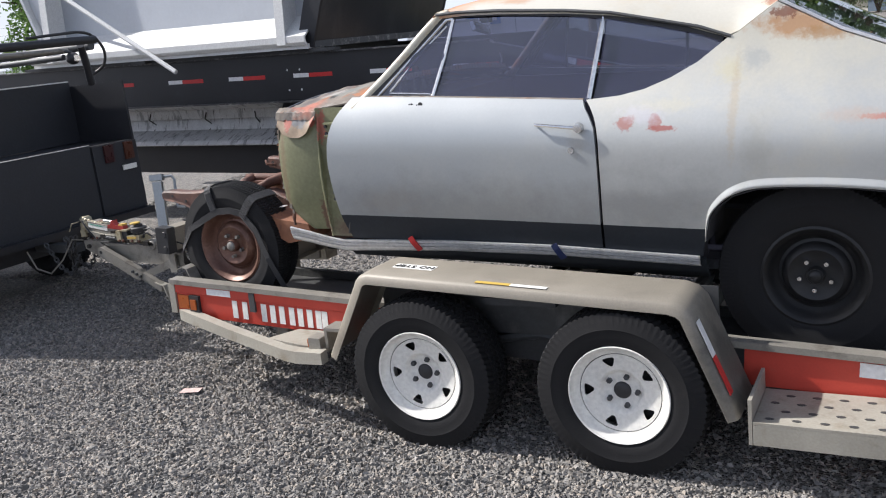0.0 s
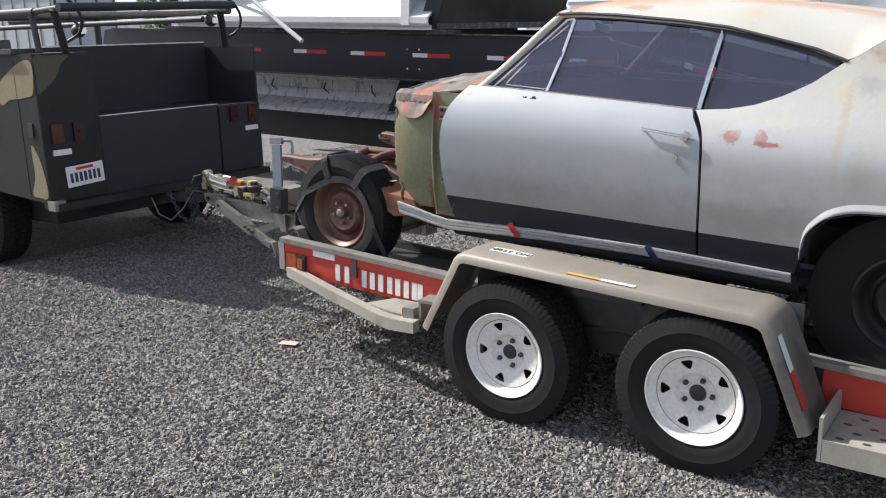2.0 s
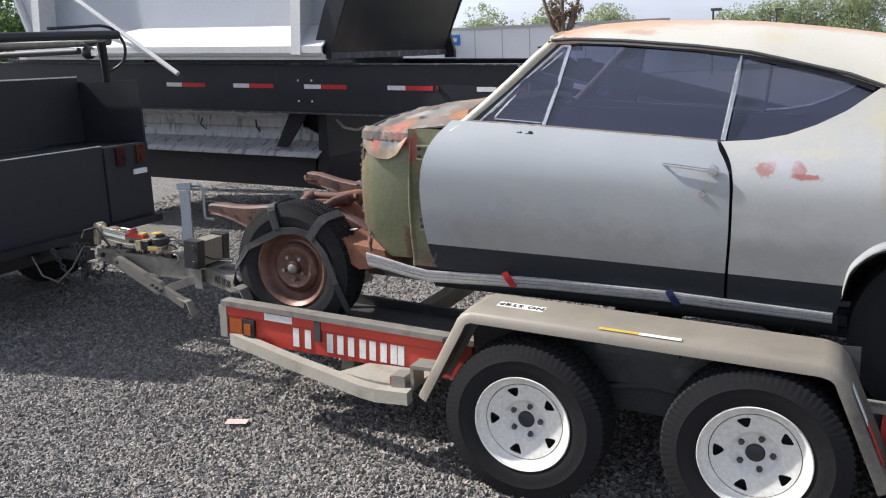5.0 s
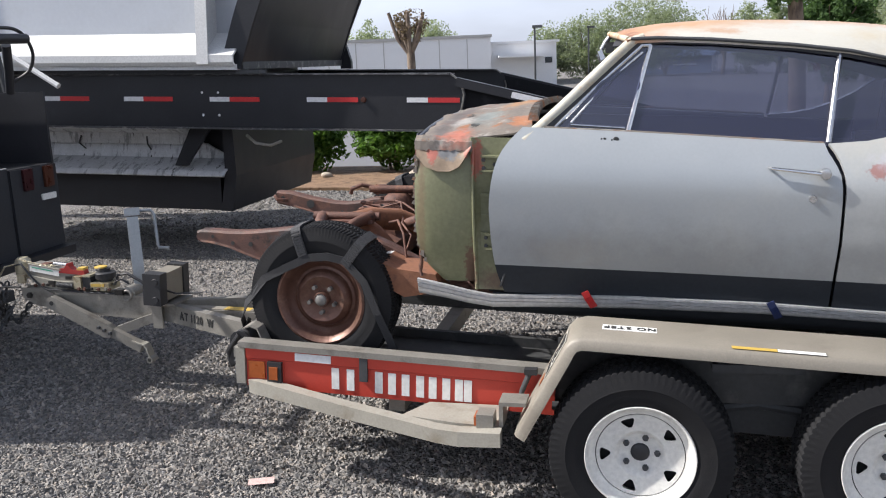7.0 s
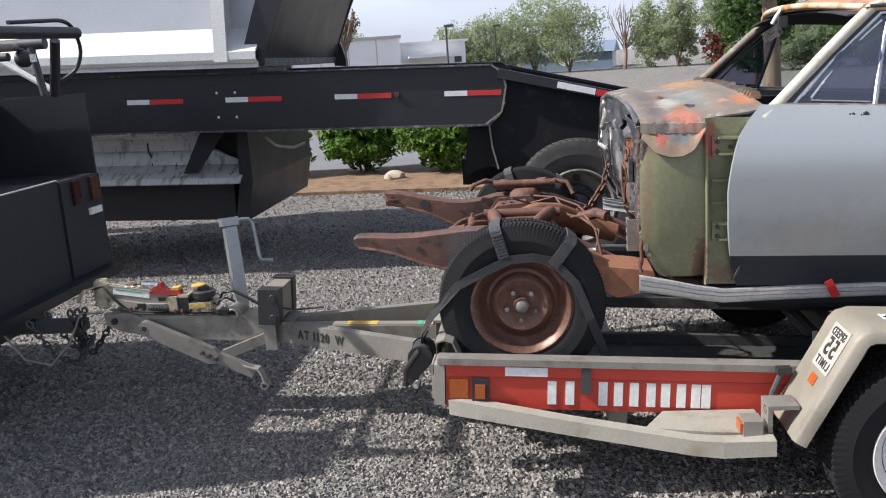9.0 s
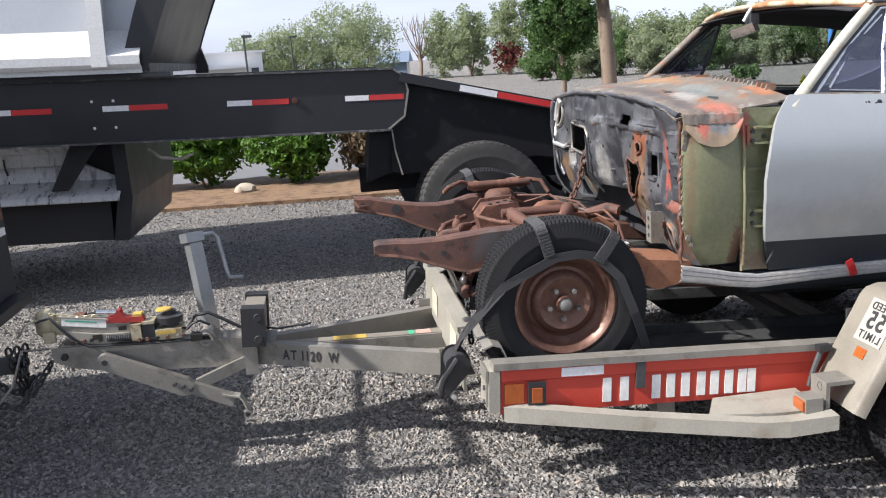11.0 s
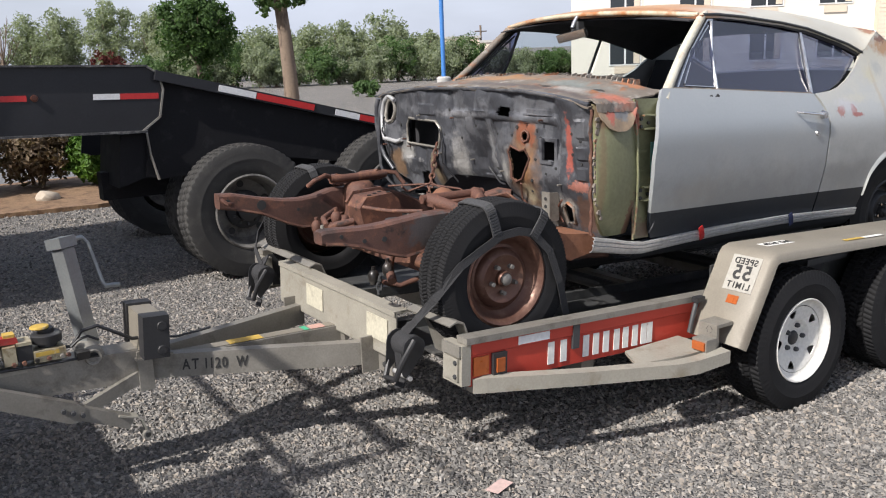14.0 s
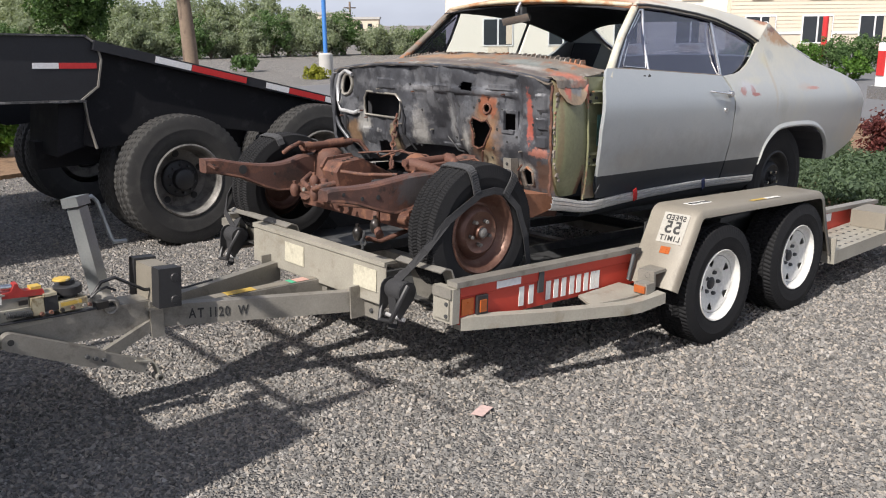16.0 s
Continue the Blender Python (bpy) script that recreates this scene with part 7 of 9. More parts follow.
def build_front_frame():
    W = CAR.inverted()

    def wp(name, bm, m_, label="", smooth=False, bevel=0.0):
        for v in bm.verts:
            v.co = W @ v.co
        return part(name, bm, m_, car, label, smooth, bevel)
    near = [(-0.402, 1.016, 0.968), (-0.385, 1.022, 0.962), (-0.32, 1.020, 0.952), (-0.24, 1.014, 0.932), (-0.16, 1.013, 0.900), (-0.10, 1.016, 0.878), (-0.03, 1.022, 0.858), (0.06, 1.03, 0.87), (0.16, 1.03, 0.905), (0.30, 1.03, 0.92), (0.42, 1.01, 0.91), (0.55, 0.95, 0.85), (0.70, 0.87, 0.78), (0.85, 0.80, 0.71), (1.1, 0.78, 0.68)]
    far = [(-0.44, 1.052, 0.978), (-0.36, 1.045, 0.962), (-0.23, 1.012, 0.925), (-0.10, 0.988, 0.86), (-0.02, 0.982, 0.83), (0.06, 0.988, 0.825), (0.15, 1.01, 0.86), (0.30, 1.01, 0.90), (0.45, 0.99, 0.89), (0.6, 0.93, 0.83), (0.85, 0.80, 0.71), (1.1, 0.78, 0.68)]
    wp("frame_rail", rail_mesh(near, 0.447, 0.075), M_rail, "rusty pressed steel frame rail", 40)
    wp("frame_rail", rail_mesh(far, 1.48, 0.075), M_rail, "rusty pressed steel frame rail", 40)
    for x, y, z, r in ((-0.22, 0.4085, 0.96, 0.009), (-0.13, 0.4085, 0.955, 0.011), (-0.32, 0.4085, 0.992, 0.008), (-0.232, 1.4415, 0.976, 0.024), (-0.40, 1.4415, 1.012, 0.012), (-0.04, 1.4415, 0.93, 0.008)):
        bm = disc(r, 0.003)
        bmesh.ops.translate(bm, verts=bm.verts[:], vec=(x, y, z))
        wp("frame_hole", bm, M_letter, "dark hole in the rail")
    # crossmember with spring towers
    wp("cross_member", rail_mesh([(0.14, 0.84, 0.74), (0.2, 0.87, 0.72), (0.34, 0.87, 0.72), (0.40, 0.84, 0.74)], 0.985, 0.93), M_rust, "rusty front crossmember", 40)
    for y in (0.55, 1.42):
        bm = bmesh.new()
        lathe(bm, [(0.09, -0.14), (0.085, 0.0), (0.075, 0.04), (0.05, 0.06), (0.0, 0.062)], 20, "z", (0.30, y, 0.98))
        wp("spring_tower", bm, M_rust, "rusty spring tower", 50)
        bm = bmesh.new()
        s = -1 if y < 1 else 1
        tube(bm, [(0.18, y, 1.06), (0.20, y + s * 0.10, 1.05), (0.29, y + s * 0.20, 0.99), (0.38, y + s * 0.10, 1.05), (0.42, y, 1.06)], [0.03, 0.026, 0.03, 0.026, 0.03], 8)
        wp("upper_control_arm", bm, M_rust, "rusty upper control arm", 50)
        bm = bmesh.new()
        tube(bm, [(0.14, y, 1.065), (0.46, y, 1.06)], 0.02, 8)
        wp("arm_shaft", bm, M_rust, "", 50)
        bm = bmesh.new()
        tube(bm, [(0.12, y + s * -0.02, 0.80), (0.28, y + s * 0.22, 0.70), (0.5, y + s * -0.02, 0.80)], [0.03, 0.035, 0.03], 8)
        wp("lower_control_arm", bm, M_rust, "rusty lower control arm", 50)
        bm = bmesh.new()
        tube(bm, [(0.29, y + s * 0.2, 0.99), (0.29, y + s * 0.24, 0.84), (0.29, y + s * 0.22, 0.70)], [0.025, 0.04, 0.03], 8)
        wp("steering_knuckle", bm, M_rust, "", 50)
    # hump tube over the crossmember, motor mounts, plate
    bm = bmesh.new()
    tube(bm, [(0.28, 0.56, 1.02), (0.36, 0.72, 1.02), (0.46, 0.86, 0.99), (0.58, 0.92, 0.93), (0.72, 0.92, 0.88)], [0.05, 0.055, 0.055, 0.05, 0.045], 12)
    wp("mount_tube", bm, M_rust_bright, "rusty orange engine mount", 50)
    # pressed hump over the near spring, swept down into the crossmember
    bm = bmesh.new()
    rows = []
    for k in range(13):
        u = k / 12
        x, y = 0.16 + 0.42 * u, 0.60 - 0.03 * math.sin(math.pi * u)
        hgt, half = 0.85 + 0.20 * math.sin(math.pi * min(1.0, u * 1.15)) ** 0.7 + 0.01, 0.085 + 0.035 * math.sin(math.pi * u)
        rows.append([(x, y + half * math.cos(v), 0.84 + (hgt - 0.84) * math.sin(v) ** 0.8 if 0 < v < math.pi else 0.80) for v in [math.pi * q / 10 for q in range(11)]])
    grid(bm, rows)
    wp("spring_hump", thicken(bm, 0.006), M_rust_bright, "rusty pressed spring hump", 50)
    bm = bmesh.new()
    prism(bm, [(0.13, 0.97), (0.17, 1.02), (0.33, 1.025), (0.36, 0.99), (0.39, 0.87), (0.22, 0.85)], 1.24, 1.26, "y")
    wp("mount_plate", bm, M_rust, "rusty drilled mount plate", bevel=0.004)
    for x, z in ((0.20, 0.99), (0.26, 1.0), (0.30, 0.98), (0.33, 0.93)):
        bm = disc(0.009, 0.002)
        bmesh.ops.translate(bm, verts=bm.verts[:], vec=(x, 1.2385, z))
        wp("plate_hole", bm, M_letter)
    # steering links
    for path, r in (([(0.02, 0.62, 0.86), (0.0, 0.9, 0.84), (0.02, 1.3, 0.86)], 0.016), ([(0.02, 0.62, 0.86), (-0.02, 0.58, 0.78), (-0.04, 0.52, 0.74)], 0.02),
                    ([(0.10, 1.2, 0.90), (0.05, 1.1, 0.92), (0.0, 1.05, 0.88)], 0.018), ([(0.30, 0.8, 0.96), (0.2, 0.95, 0.955), (0.12, 1.05, 0.97)], 0.01), ([(-0.02, 0.75, 0.70), (0.1, 0.7, 0.66), (0.25, 0.66, 0.70)], 0.013)):
        bm = bmesh.new()
        tube(bm, path, r, 8)
        wp("steering_link", bm, M_rust, "rusty steering link", 50)
    bm = bmesh.new()
    tube(bm, [(0.25, 0.9, 1.07), (0.33, 0.98, 1.03), (0.45, 0.95, 1.06), (0.5, 0.8, 1.0), (0.55, 0.6, 1.02), (0.62, 0.5, 0.98), (0.6, 0.45, 0.9)], 0.005, 6)
    wp("brake_line", bm, M_rust, "bent brake line", 50)
    # welded lips along the rails, brackets, bolts and joints
    for prof, y in ((near, 0.447), (far, 1.48)):
        for s_ in (-1, 1):
            bm = bmesh.new()
            strap(bm, [(x, y + s_ * 0.036, zb + 0.012) for x, zt, zb in prof[1:11]], 0.016, 0.006, (0, 0.5 * s_, -1))
            wp("rail_lip", bm, M_rust, "rusty welded lip")
    bm = bmesh.new()
    prism(bm, [(0.15, 0.86), (0.13, 0.955), (0.17, 1.005), (0.31, 1.012), (0.35, 0.975), (0.37, 0.86)], 1.10, 1.235, "y")
    wp("engine_mount", bm, M_rust, "rusty boxed engine mount", bevel=0.012)
    for x, y, z in ((0.2, 1.13, 1.0085), (0.28, 1.17, 1.0125), (0.24, 1.15, 1.0105), (0.30, 1.12, 1.0135)):
        bm = bmesh.new()
        lathe(bm, [(0.0, 0.0), (0.010, 0.0), (0.011, 0.003)], 10, "z", (x, y, z))
        wp("mount_hole", bm, M_letter)
    # steering box, tie rod ends, idler joints
    bm = bmesh.new()
    lathe(bm, [(0.0, -0.07), (0.035, -0.07), (0.048, -0.05), (0.05, 0.04), (0.04, 0.06), (0.0, 0.065)], 16, "z", (0.03, 0.60, 0.93))
    wp("steering_box", bm, M_grime, "greasy steering box", 40)
    for p in ((-0.02, 1.28, 0.86), (0.0, 0.92, 0.845), (-0.03, 0.57, 0.78), (-0.05, 1.05, 0.87), (0.04, 1.18, 0.91), (0.24, 0.40, 0.71), (-0.01, 0.74, 0.71)):
        bm = bmesh.new()
        lathe(bm, [(0.0, -0.035), (0.016, -0.033), (0.024, -0.012), (0.026, 0.012), (0.016, 0.03), (0.009, 0.034), (0.009, 0.05), (0.0, 0.05)], 12, "z", p)
        wp("ball_joint", bm, M_rust if p[1] > 0.8 else M_grime, "", 40)
    for path, r, m_ in (([(0.1, 1.3, 0.93), (-0.02, 1.2, 0.915), (-0.06, 1.08, 0.90)], 0.014, M_rust), ([(-0.07, 1.12, 0.89), (0.02, 1.14, 0.885), (0.07, 1.2, 0.90)], 0.011, M_zinc), ([(-0.06, 1.04, 0.90), (-0.05, 0.98, 0.92), (0.02, 0.96, 0.93)], 0.016, M_rust),
                        ([(0.16, 1.44, 1.07), (0.10, 1.40, 1.09), (0.04, 1.40, 1.07), (0.02, 1.44, 1.04)], 0.012, M_rust), ([(0.45, 1.44, 1.07), (0.52, 1.42, 1.06), (0.55, 1.38, 1.0)], 0.012, M_rust), ([(0.35, 1.2, 1.03), (0.45, 1.0, 1.05), (0.55, 0.86, 1.03), (0.60, 0.8, 0.98)], 0.005, M_rust),
                        ([(0.5, 0.56, 1.03), (0.56, 0.50, 1.05), (0.60, 0.44, 1.0), (0.62, 0.40, 0.9), (0.60, 0.38, 0.84)], 0.006, M_rust), ([(0.55, 0.7, 1.0), (0.62, 0.64, 1.03), (0.66, 0.60, 1.02)], 0.024, M_rust), ([(-0.38, 1.44, 1.0), (-0.42, 1.40, 1.01), (-0.44, 1.42, 1.03)], 0.01, M_rust)):
        bm = bmesh.new()
        tube(bm, path, r, 8)
        wp("linkage", bm, m_, "rusty linkage piece", 50)
    for y in (0.52, 1.45):
        bm = bmesh.new()
        coil = [(0.29 + 0.055 * math.cos(a * 0.42), y + 0.055 * math.sin(a * 0.42), 0.74 + 0.0021 * a) for a in range(90)]
        tube(bm, coil, 0.008, 6)
        wp("coil_spring", bm, M_grime, "greasy coil spring", 60)
        bm = boxes((0.16, 0.44, y - 0.03, y + 0.03, 1.035, 1.05))
        wp("arm_bracket", bm, M_rust, "rusty arm bracket", bevel=0.004)
    # body mount and toe pan under the cowl
    bm = bmesh.new()
    prism(bm, [(0.56, 0.93), (0.62, 0.90), (0.80, 0.875), (0.82, 0.80), (0.66, 0.775), (0.58, 0.82)], 0.19, 0.42, "y")
    wp("body_mount", bm, M_rust_bright, "rusty body mount under the cowl", bevel=0.012)
    wp("paper_tag", boxes((0.565, 0.59, 0.28, 0.315, 0.945, 0.949)), M_white, "small white tag")
    # rusty chain hanging from the heater opening
    chain_links(car, [W @ Vector(p) for p in ((0.74, 1.34, 1.20), (0.70, 1.33, 1.05), (0.62, 1.25, 0.95), (0.5, 1.1, 0.94))], "chain", M_rust, 0.045, 0.006, "rusty chain")
    chain_links(car, [W @ Vector(p) for p in ((0.0, 0.70, 0.72), (-0.01, 0.71, 0.60), (0.0, 0.70, 0.47))], "chain", M_steel_dark, 0.04, 0.006, "steel tie-down chain")


build_front_frame()


# ---- straps over the front wheels ----
def wheel_strap(s, label):
    yf = 0.147 if s > 0 else 2 * MID - 0.147
    yb = 0.36 if s > 0 else 2 * MID - 0.36
    R = 0.336
    cx, cz = 0.29, 0.762

    def on(a, r=R, y=yf):
        return (cx + r * math.cos(a), y, cz + r * math.sin(a))
    t = thing("wheel_strap", label, "strap", "tie-down straps")
    for a0 in (1.84, 0.90):
        section = [(0.205, -0.006), (0.24, -0.007), (0.27, -0.007), (0.30, -0.003), (0.318, 0.004), (0.329, 0.014), (0.332, 0.035), (0.333, 0.065), (0.333, 0.10), (0.333, 0.135), (0.332, 0.16), (0.328, 0.182), (0.315, 0.194), (0.28, 0.202)]
        bm = bmesh.new()
        strap(bm, [on(a0, r, yf + s * d) for r, d in section], 0.044, 0.006, (-math.sin(a0), 0, math.cos(a0)))
        part("tread_band", bm, M_ribbed, t, "grey ribbed webbing band over the tread")
        for k in range(9):
            r, d = 0.212 + 0.0125 * k, -0.0105
            bm = bmesh.new()
            c = Vector(on(a0, r, yf + s * d))
            across = Vector((-math.sin(a0), 0, math.cos(a0)))
            strap(bm, [c - across * 0.019, c + across * 0.019], 0.006, 0.004, (math.cos(a0), 0, math.sin(a0)))
            part("webbing_rib", bm, M_ribbed, t)
    bm = bmesh.new()
    strap(bm, [on(0.95, 0.22, yf - s * 0.003), on(1.3, 0.205, yf - s * 0.008), on(1.75, 0.195, yf - s * 0.008), on(2.3, 0.20, yf - s * 0.01), on(2.75, 0.26, yf - s * 0.012), (-0.06, yf + s * 0.02, 0.74), (-0.11, yf + s * 0.07, 0.66), (-0.128, 0.28 if s > 0 else WIDTH - 0.28, 0.59)],
          0.034, 0.004, (0.3, 0, 1))
    part("face_band", bm, M_strap, t, "black webbing across the wheel face")
    bm = bmesh.new()
    strap(bm, [on(0.95, 0.22, yf - s * 0.003), on(0.4, 0.23, yf - s * 0.012), on(-0.2, 0.27, yf - s * 0.012), (0.62, yf + s * 0.02, 0.52), (0.68, yf + s * 0.05, 0.435)], 0.034, 0.004, (1, 0, 0.4))
    part("rear_band", bm, M_strap, t, "black webbing to the deck")
    return t


wheel_strap(1, "black webbing strap over the rusty front wheel")
wheel_strap(-1, "black webbing strap over the far front wheel")

# ---- belly-dump semi trailer behind ----
def build_dump():
    t = thing("dump_semi_trailer", "black-framed silver belly-dump semi trailer parked behind", "semi trailer")
    P = pose(0, 0, 1.645, 0, 2.0, 0)             # beam frame: origin at the top of the beam, x = 0
    for y in (4.2, 6.6):
        s = 1 if y < 5 else -1
        bm = bmesh.new()
        prism(bm, [(-7.7, -0.02), (-7.5, 0.0), (0.03, 0.0), (0.105, -0.06), (0.135, -0.17), (0.10, -0.37), (0.0, -0.47), (-7.85, -0.47)], y, y + s * 0.02, "y", P)
        part("frame_beam", bm, M_black, t, "black painted deep frame beam")
        bm = boxes((-7.8, 0.0, *sorted((y - s * 0.035, y + s * 0.14)), -0.486, -0.471, P))
        part("beam_flange", bm, M_edge, t, "scuffed lower beam flange")
        bm = boxes((-7.5, 0.03, *sorted((y - s * 0.035, y + s * 0.14)), 0.001, 0.014, P))
        part("beam_flange", bm, M_edge, t, "upper beam flange")
        bm = bmesh.new()
        pts = [(0.02, -0.47), (0.12, -0.38), (0.155, -0.17), (0.125, -0.055), (1.0, -0.245), (2.05, -0.47), (3.3, -0.74), (3.3, -1.05), (2.6, -0.95), (1.2, -0.75), (0.1, -0.85), (-0.02, -0.82)]
        prism(bm, pts, y + s * 0.03, y + s * 0.05, "y", P)
        part("rear_skirt", bm, M_skirt, t, "black plate over the rear axles")
        bm = bmesh.new()
        strap(bm, [P @ Vector((x, y - s * 0.0, z)) for x, z in ((-0.03, -0.475), (0.105, -0.372), (0.142, -0.17), (0.112, -0.055), (0.03, 0.004))], 0.03, 0.014, (0, 1, 0))
        part("edge_strip", bm, M_zinc, t, "bare metal edge strip")
        bm = bmesh.new()
        strap(bm, [P @ Vector((x, y + s * 0.012, z)) for x, z in ((0.0, -0.49), (0.02, -0.66), (0.07, -0.85))], 0.03, 0.012, (0, 1, 0))
        part("edge_strip", bm, M_zinc, t, "bare metal edge strip")
        # sloped top rail to the tail
        bm = bmesh.new()
        channel(bm, P @ Vector((0.08, y - s * 0.0, -0.06)), P @ Vector((3.3, y - s * 0.0, -0.765)), 0.09, 0.075)
        part("tail_rail", bm, M_black, t, "black sloping tail rail", bevel=0.006)
    # reflector tape
    def tape(x0, x1, z, white, pitch=0.0, y=4.1985, h=0.042):
        m = P @ pose(x0, y, z, 0, pitch, 0)
        part("reflector_tape", boxes((0.0, x1 - x0, -0.003, 0.0, -h / 2, h / 2, m)), M_tape_white if white else M_tape_red, t, "white reflector tape" if white else "red reflector tape")
    for x, w in ((-6.2, 0.5), (-5.05, 0.5), (-4.0, 0.52), (-3.11, 0.5), (-2.235, 0.49), (-1.29, 0.48), (-0.365, 0.47)):
        tape(x, x + w * 0.40, -0.215, True)
        tape(x + w * 0.402, x + w, -0.215, False)
    bm = bmesh.new()
    lathe(bm, [(0.0, -0.02), (0.022, -0.018), (0.026, 0.0)], 14, "y", P @ Vector((-0.76, 4.199, -0.215)))
    part("marker_lamp", bm, M_lamp_amber, t, "small dull red-orange marker lamp", smooth=40)
    for x, w in ((0.56, 0.82), (1.56, 0.62), (2.18, 0.6)):
        sl = 12.35
        z0 = lerp([(0.08, -0.06), (3.3, -0.765)], x)
        tape(x, x + w * 0.38, z0, True, sl, 4.153, 0.05)
        tape(x + w * 0.38, x + w, z0 - 0.219 * w * 0.38, False, sl, 4.153, 0.05)
    for x in (-2.31, -2.15):
        for z in (-0.155, -0.36):
            bm = bmesh.new()
            lathe(bm, [(0.0, -0.006), (0.009, -0.005), (0.012, 0.001)], 8, "y", P @ Vector((x, 4.199, z)))
            part("beam_bolt", bm, M_tape_white, t, "pale bolt head")
    # wheels, duals on two axles
    for x in (0.685, 2.005):
        for y, flip in ((4.125, False), (4.46, False), (6.675, True), (6.34, True)):
            w = shared("wheel", "semi_tyre", lambda: tyre_mesh(0.535, 0.292, 0.27, 60, 0.012), M_rubber_worn, t, pose(x, y, 0.485, 0, 7 * x + 20 * y, 180 if flip else 0), "dusty worn truck tyre", 40)
            shared("rim", "semi_rim", lambda: small_lathe([(0.295, -0.11), (0.303, -0.125), (0.29, -0.132), (0.278, -0.12), (0.268, -0.08), (0.262, 0.03), (0.24, 0.075), (0.15, 0.085), (0.145, 0.05)], 40), M_rim_old, w, Matrix.Identity(4), "dull silver truck rim", 40)
            if y in (4.125, 6.675):
                shared("hub", "semi_hub", lambda: small_lathe([(0.155, 0.07), (0.155, 0.03), (0.135, 0.015), (0.09, 0.01), (0.085, -0.05), (0.065, -0.065), (0.0, -0.068)], 28), M_plastic, w, Matrix.Identity(4), "black greasy hub", 40)
                for k in range(10):
                    a = 2 * math.pi * k / 10
                    shared("wheel_nut", "semi_nut", lambda: small_lathe([(0.0, -0.012), (0.011, -0.012), (0.014, 0.02)], 6), M_steel_dark, w, pose(0.118 * math.cos(a), 0, 0.112 * math.sin(a)))
                for k in range(5):
                    a = 2 * math.pi * (k + 0.5) / 5
                    shared("hand_hole", "semi_hole", lambda: small_lathe([(0.0, 0.072), (0.028, 0.072), (0.03, 0.08)], 12), M_letter, w, pose(0.205 * math.cos(a), 0.0, 0.205 * math.sin(a)), "dark hand hole")
        bm = bmesh.new()
        tube(bm, [(x, 4.2, 0.485), (x, 6.6, 0.485)], 0.065, 10)
        part("axle", bm, M_black, t)
    part("suspension_beam", boxes((-0.3, 2.7, 4.6, 4.75, 0.62, 0.84)), M_skirt, t, "black suspension beam")
    bm = bmesh.new()
    prism(bm, [(-0.25, 0.75), (-0.2, 1.15), (0.0, 1.15), (-0.02, 0.82)], 4.26, 4.9, "y")
    part("mud_bracket", bm, M_skirt, t, "black hanging bracket")
    # hopper: lower sloping flange, polished side, ribs
    def H(x, y, z):
        return P @ Vector((x, y, z))
    bm = bmesh.new()
    grid(bm, [[H(x, y, z) for x in (-6.0, -4.0, -1.88)] for y, z in ((4.02, 0.10), (4.0, 0.125), (4.0, 0.17), (4.17, 0.285), (4.28, 0.36))])
    part("hopper_ledge", thicken(bm, 0.02), M_hopper_white, t, "white sloping flange along the hopper")
    part("ledge_lip", boxes((-6.0, -1.88, 4.03, 4.3, 0.05, 0.10, P)), M_hopper_white, t)
    bm = bmesh.new()
    grid(bm, [[H(x, y, z) for x in (-5.98 - 0.42 * (z - 0.36), -4.5, -3.2, -1.9)] for y, z in ((4.285, 0.36), (4.30, 0.9), (4.24, 1.6), (4.2, 2.3))])
    part("hopper_wall", thicken(bm, 0.02), M_hopper, t, "silver sheet hopper side")
    for x in (-2.17, -5.63):
        bm = bmesh.new()
        prism(bm, [(3.99, 0.13), (4.3, 0.36), (4.25, 2.3), (4.12, 2.3)], x - 0.012, x + 0.012, "x", P)
        part("hopper_rib", bm, M_hopper_white, t, "white upright rib web")
        bm = bmesh.new()
        grid(bm, [[H(x + dx, y, z) for dx in (-0.055, 0.055)] for y, z in ((3.985, 0.10), (4.115, 2.3))])
        part("rib_flange", thicken(bm, 0.012), M_hopper_white, t, "white upright rib flange")
    bm = bmesh.new()
    tube(bm, [H(-3.60, 3.93, -0.09), H(-4.98, 3.97, 0.7), H(-6.05, 4.02, 1.3)], 0.027, 8)
    part("brace", bm, M_hopper_white, t, "diagonal brace bar", smooth=40)
    # sloped end sheet across the hopper, far side
    bm = bmesh.new()
    prism(bm, [(-1.93, 0.06), (-1.86, 0.06), (-1.72, 0.45), (-0.98, 2.3), (-1.05, 2.3), (-1.78, 0.45)], 4.1, 6.72, "y", P)
    part("hopper_end", bm, M_chute, t, "black sloped hopper end sheet", bevel=0.015)
    for y in (4.06, 6.70):
        bm = bmesh.new()
        prism(bm, [(-2.05, 0.06), (-1.85, 0.06), (-1.71, 0.45), (-0.94, 2.3), (-1.2, 2.3), (-1.9, 0.5)], y, y + 0.035, "y", P)
        part("end_flange", bm, M_black, t, "black end flange", bevel=0.006)
    bm = bmesh.new()
    prism(bm, [(-6.02, 0.06), (-5.985, 0.06), (-6.0, 0.36), (-6.80, 2.3), (-6.84, 2.3), (-6.04, 0.36)], 4.20, 6.62, "y", P)
    part("hopper_front", bm, M_hopper, t, "silver sloped hopper front sheet")
    part("end_sill", boxes((-2.0, -1.83, 4.08, 6.74, 0.055, 0.12, P)), M_edge, t, "scuffed end sill", bevel=0.006)
    bm = bmesh.new()
    prism(bm, [(-1.85, 0.02), (-1.86, 0.3), (-1.80, 0.36), (-1.72, 0.10), (-1.72, 0.02)], 6.74, 6.80, "y", P)
    part("end_bracket", bm, M_black, t, "black end bracket", bevel=0.006)
    bm = bmesh.new()
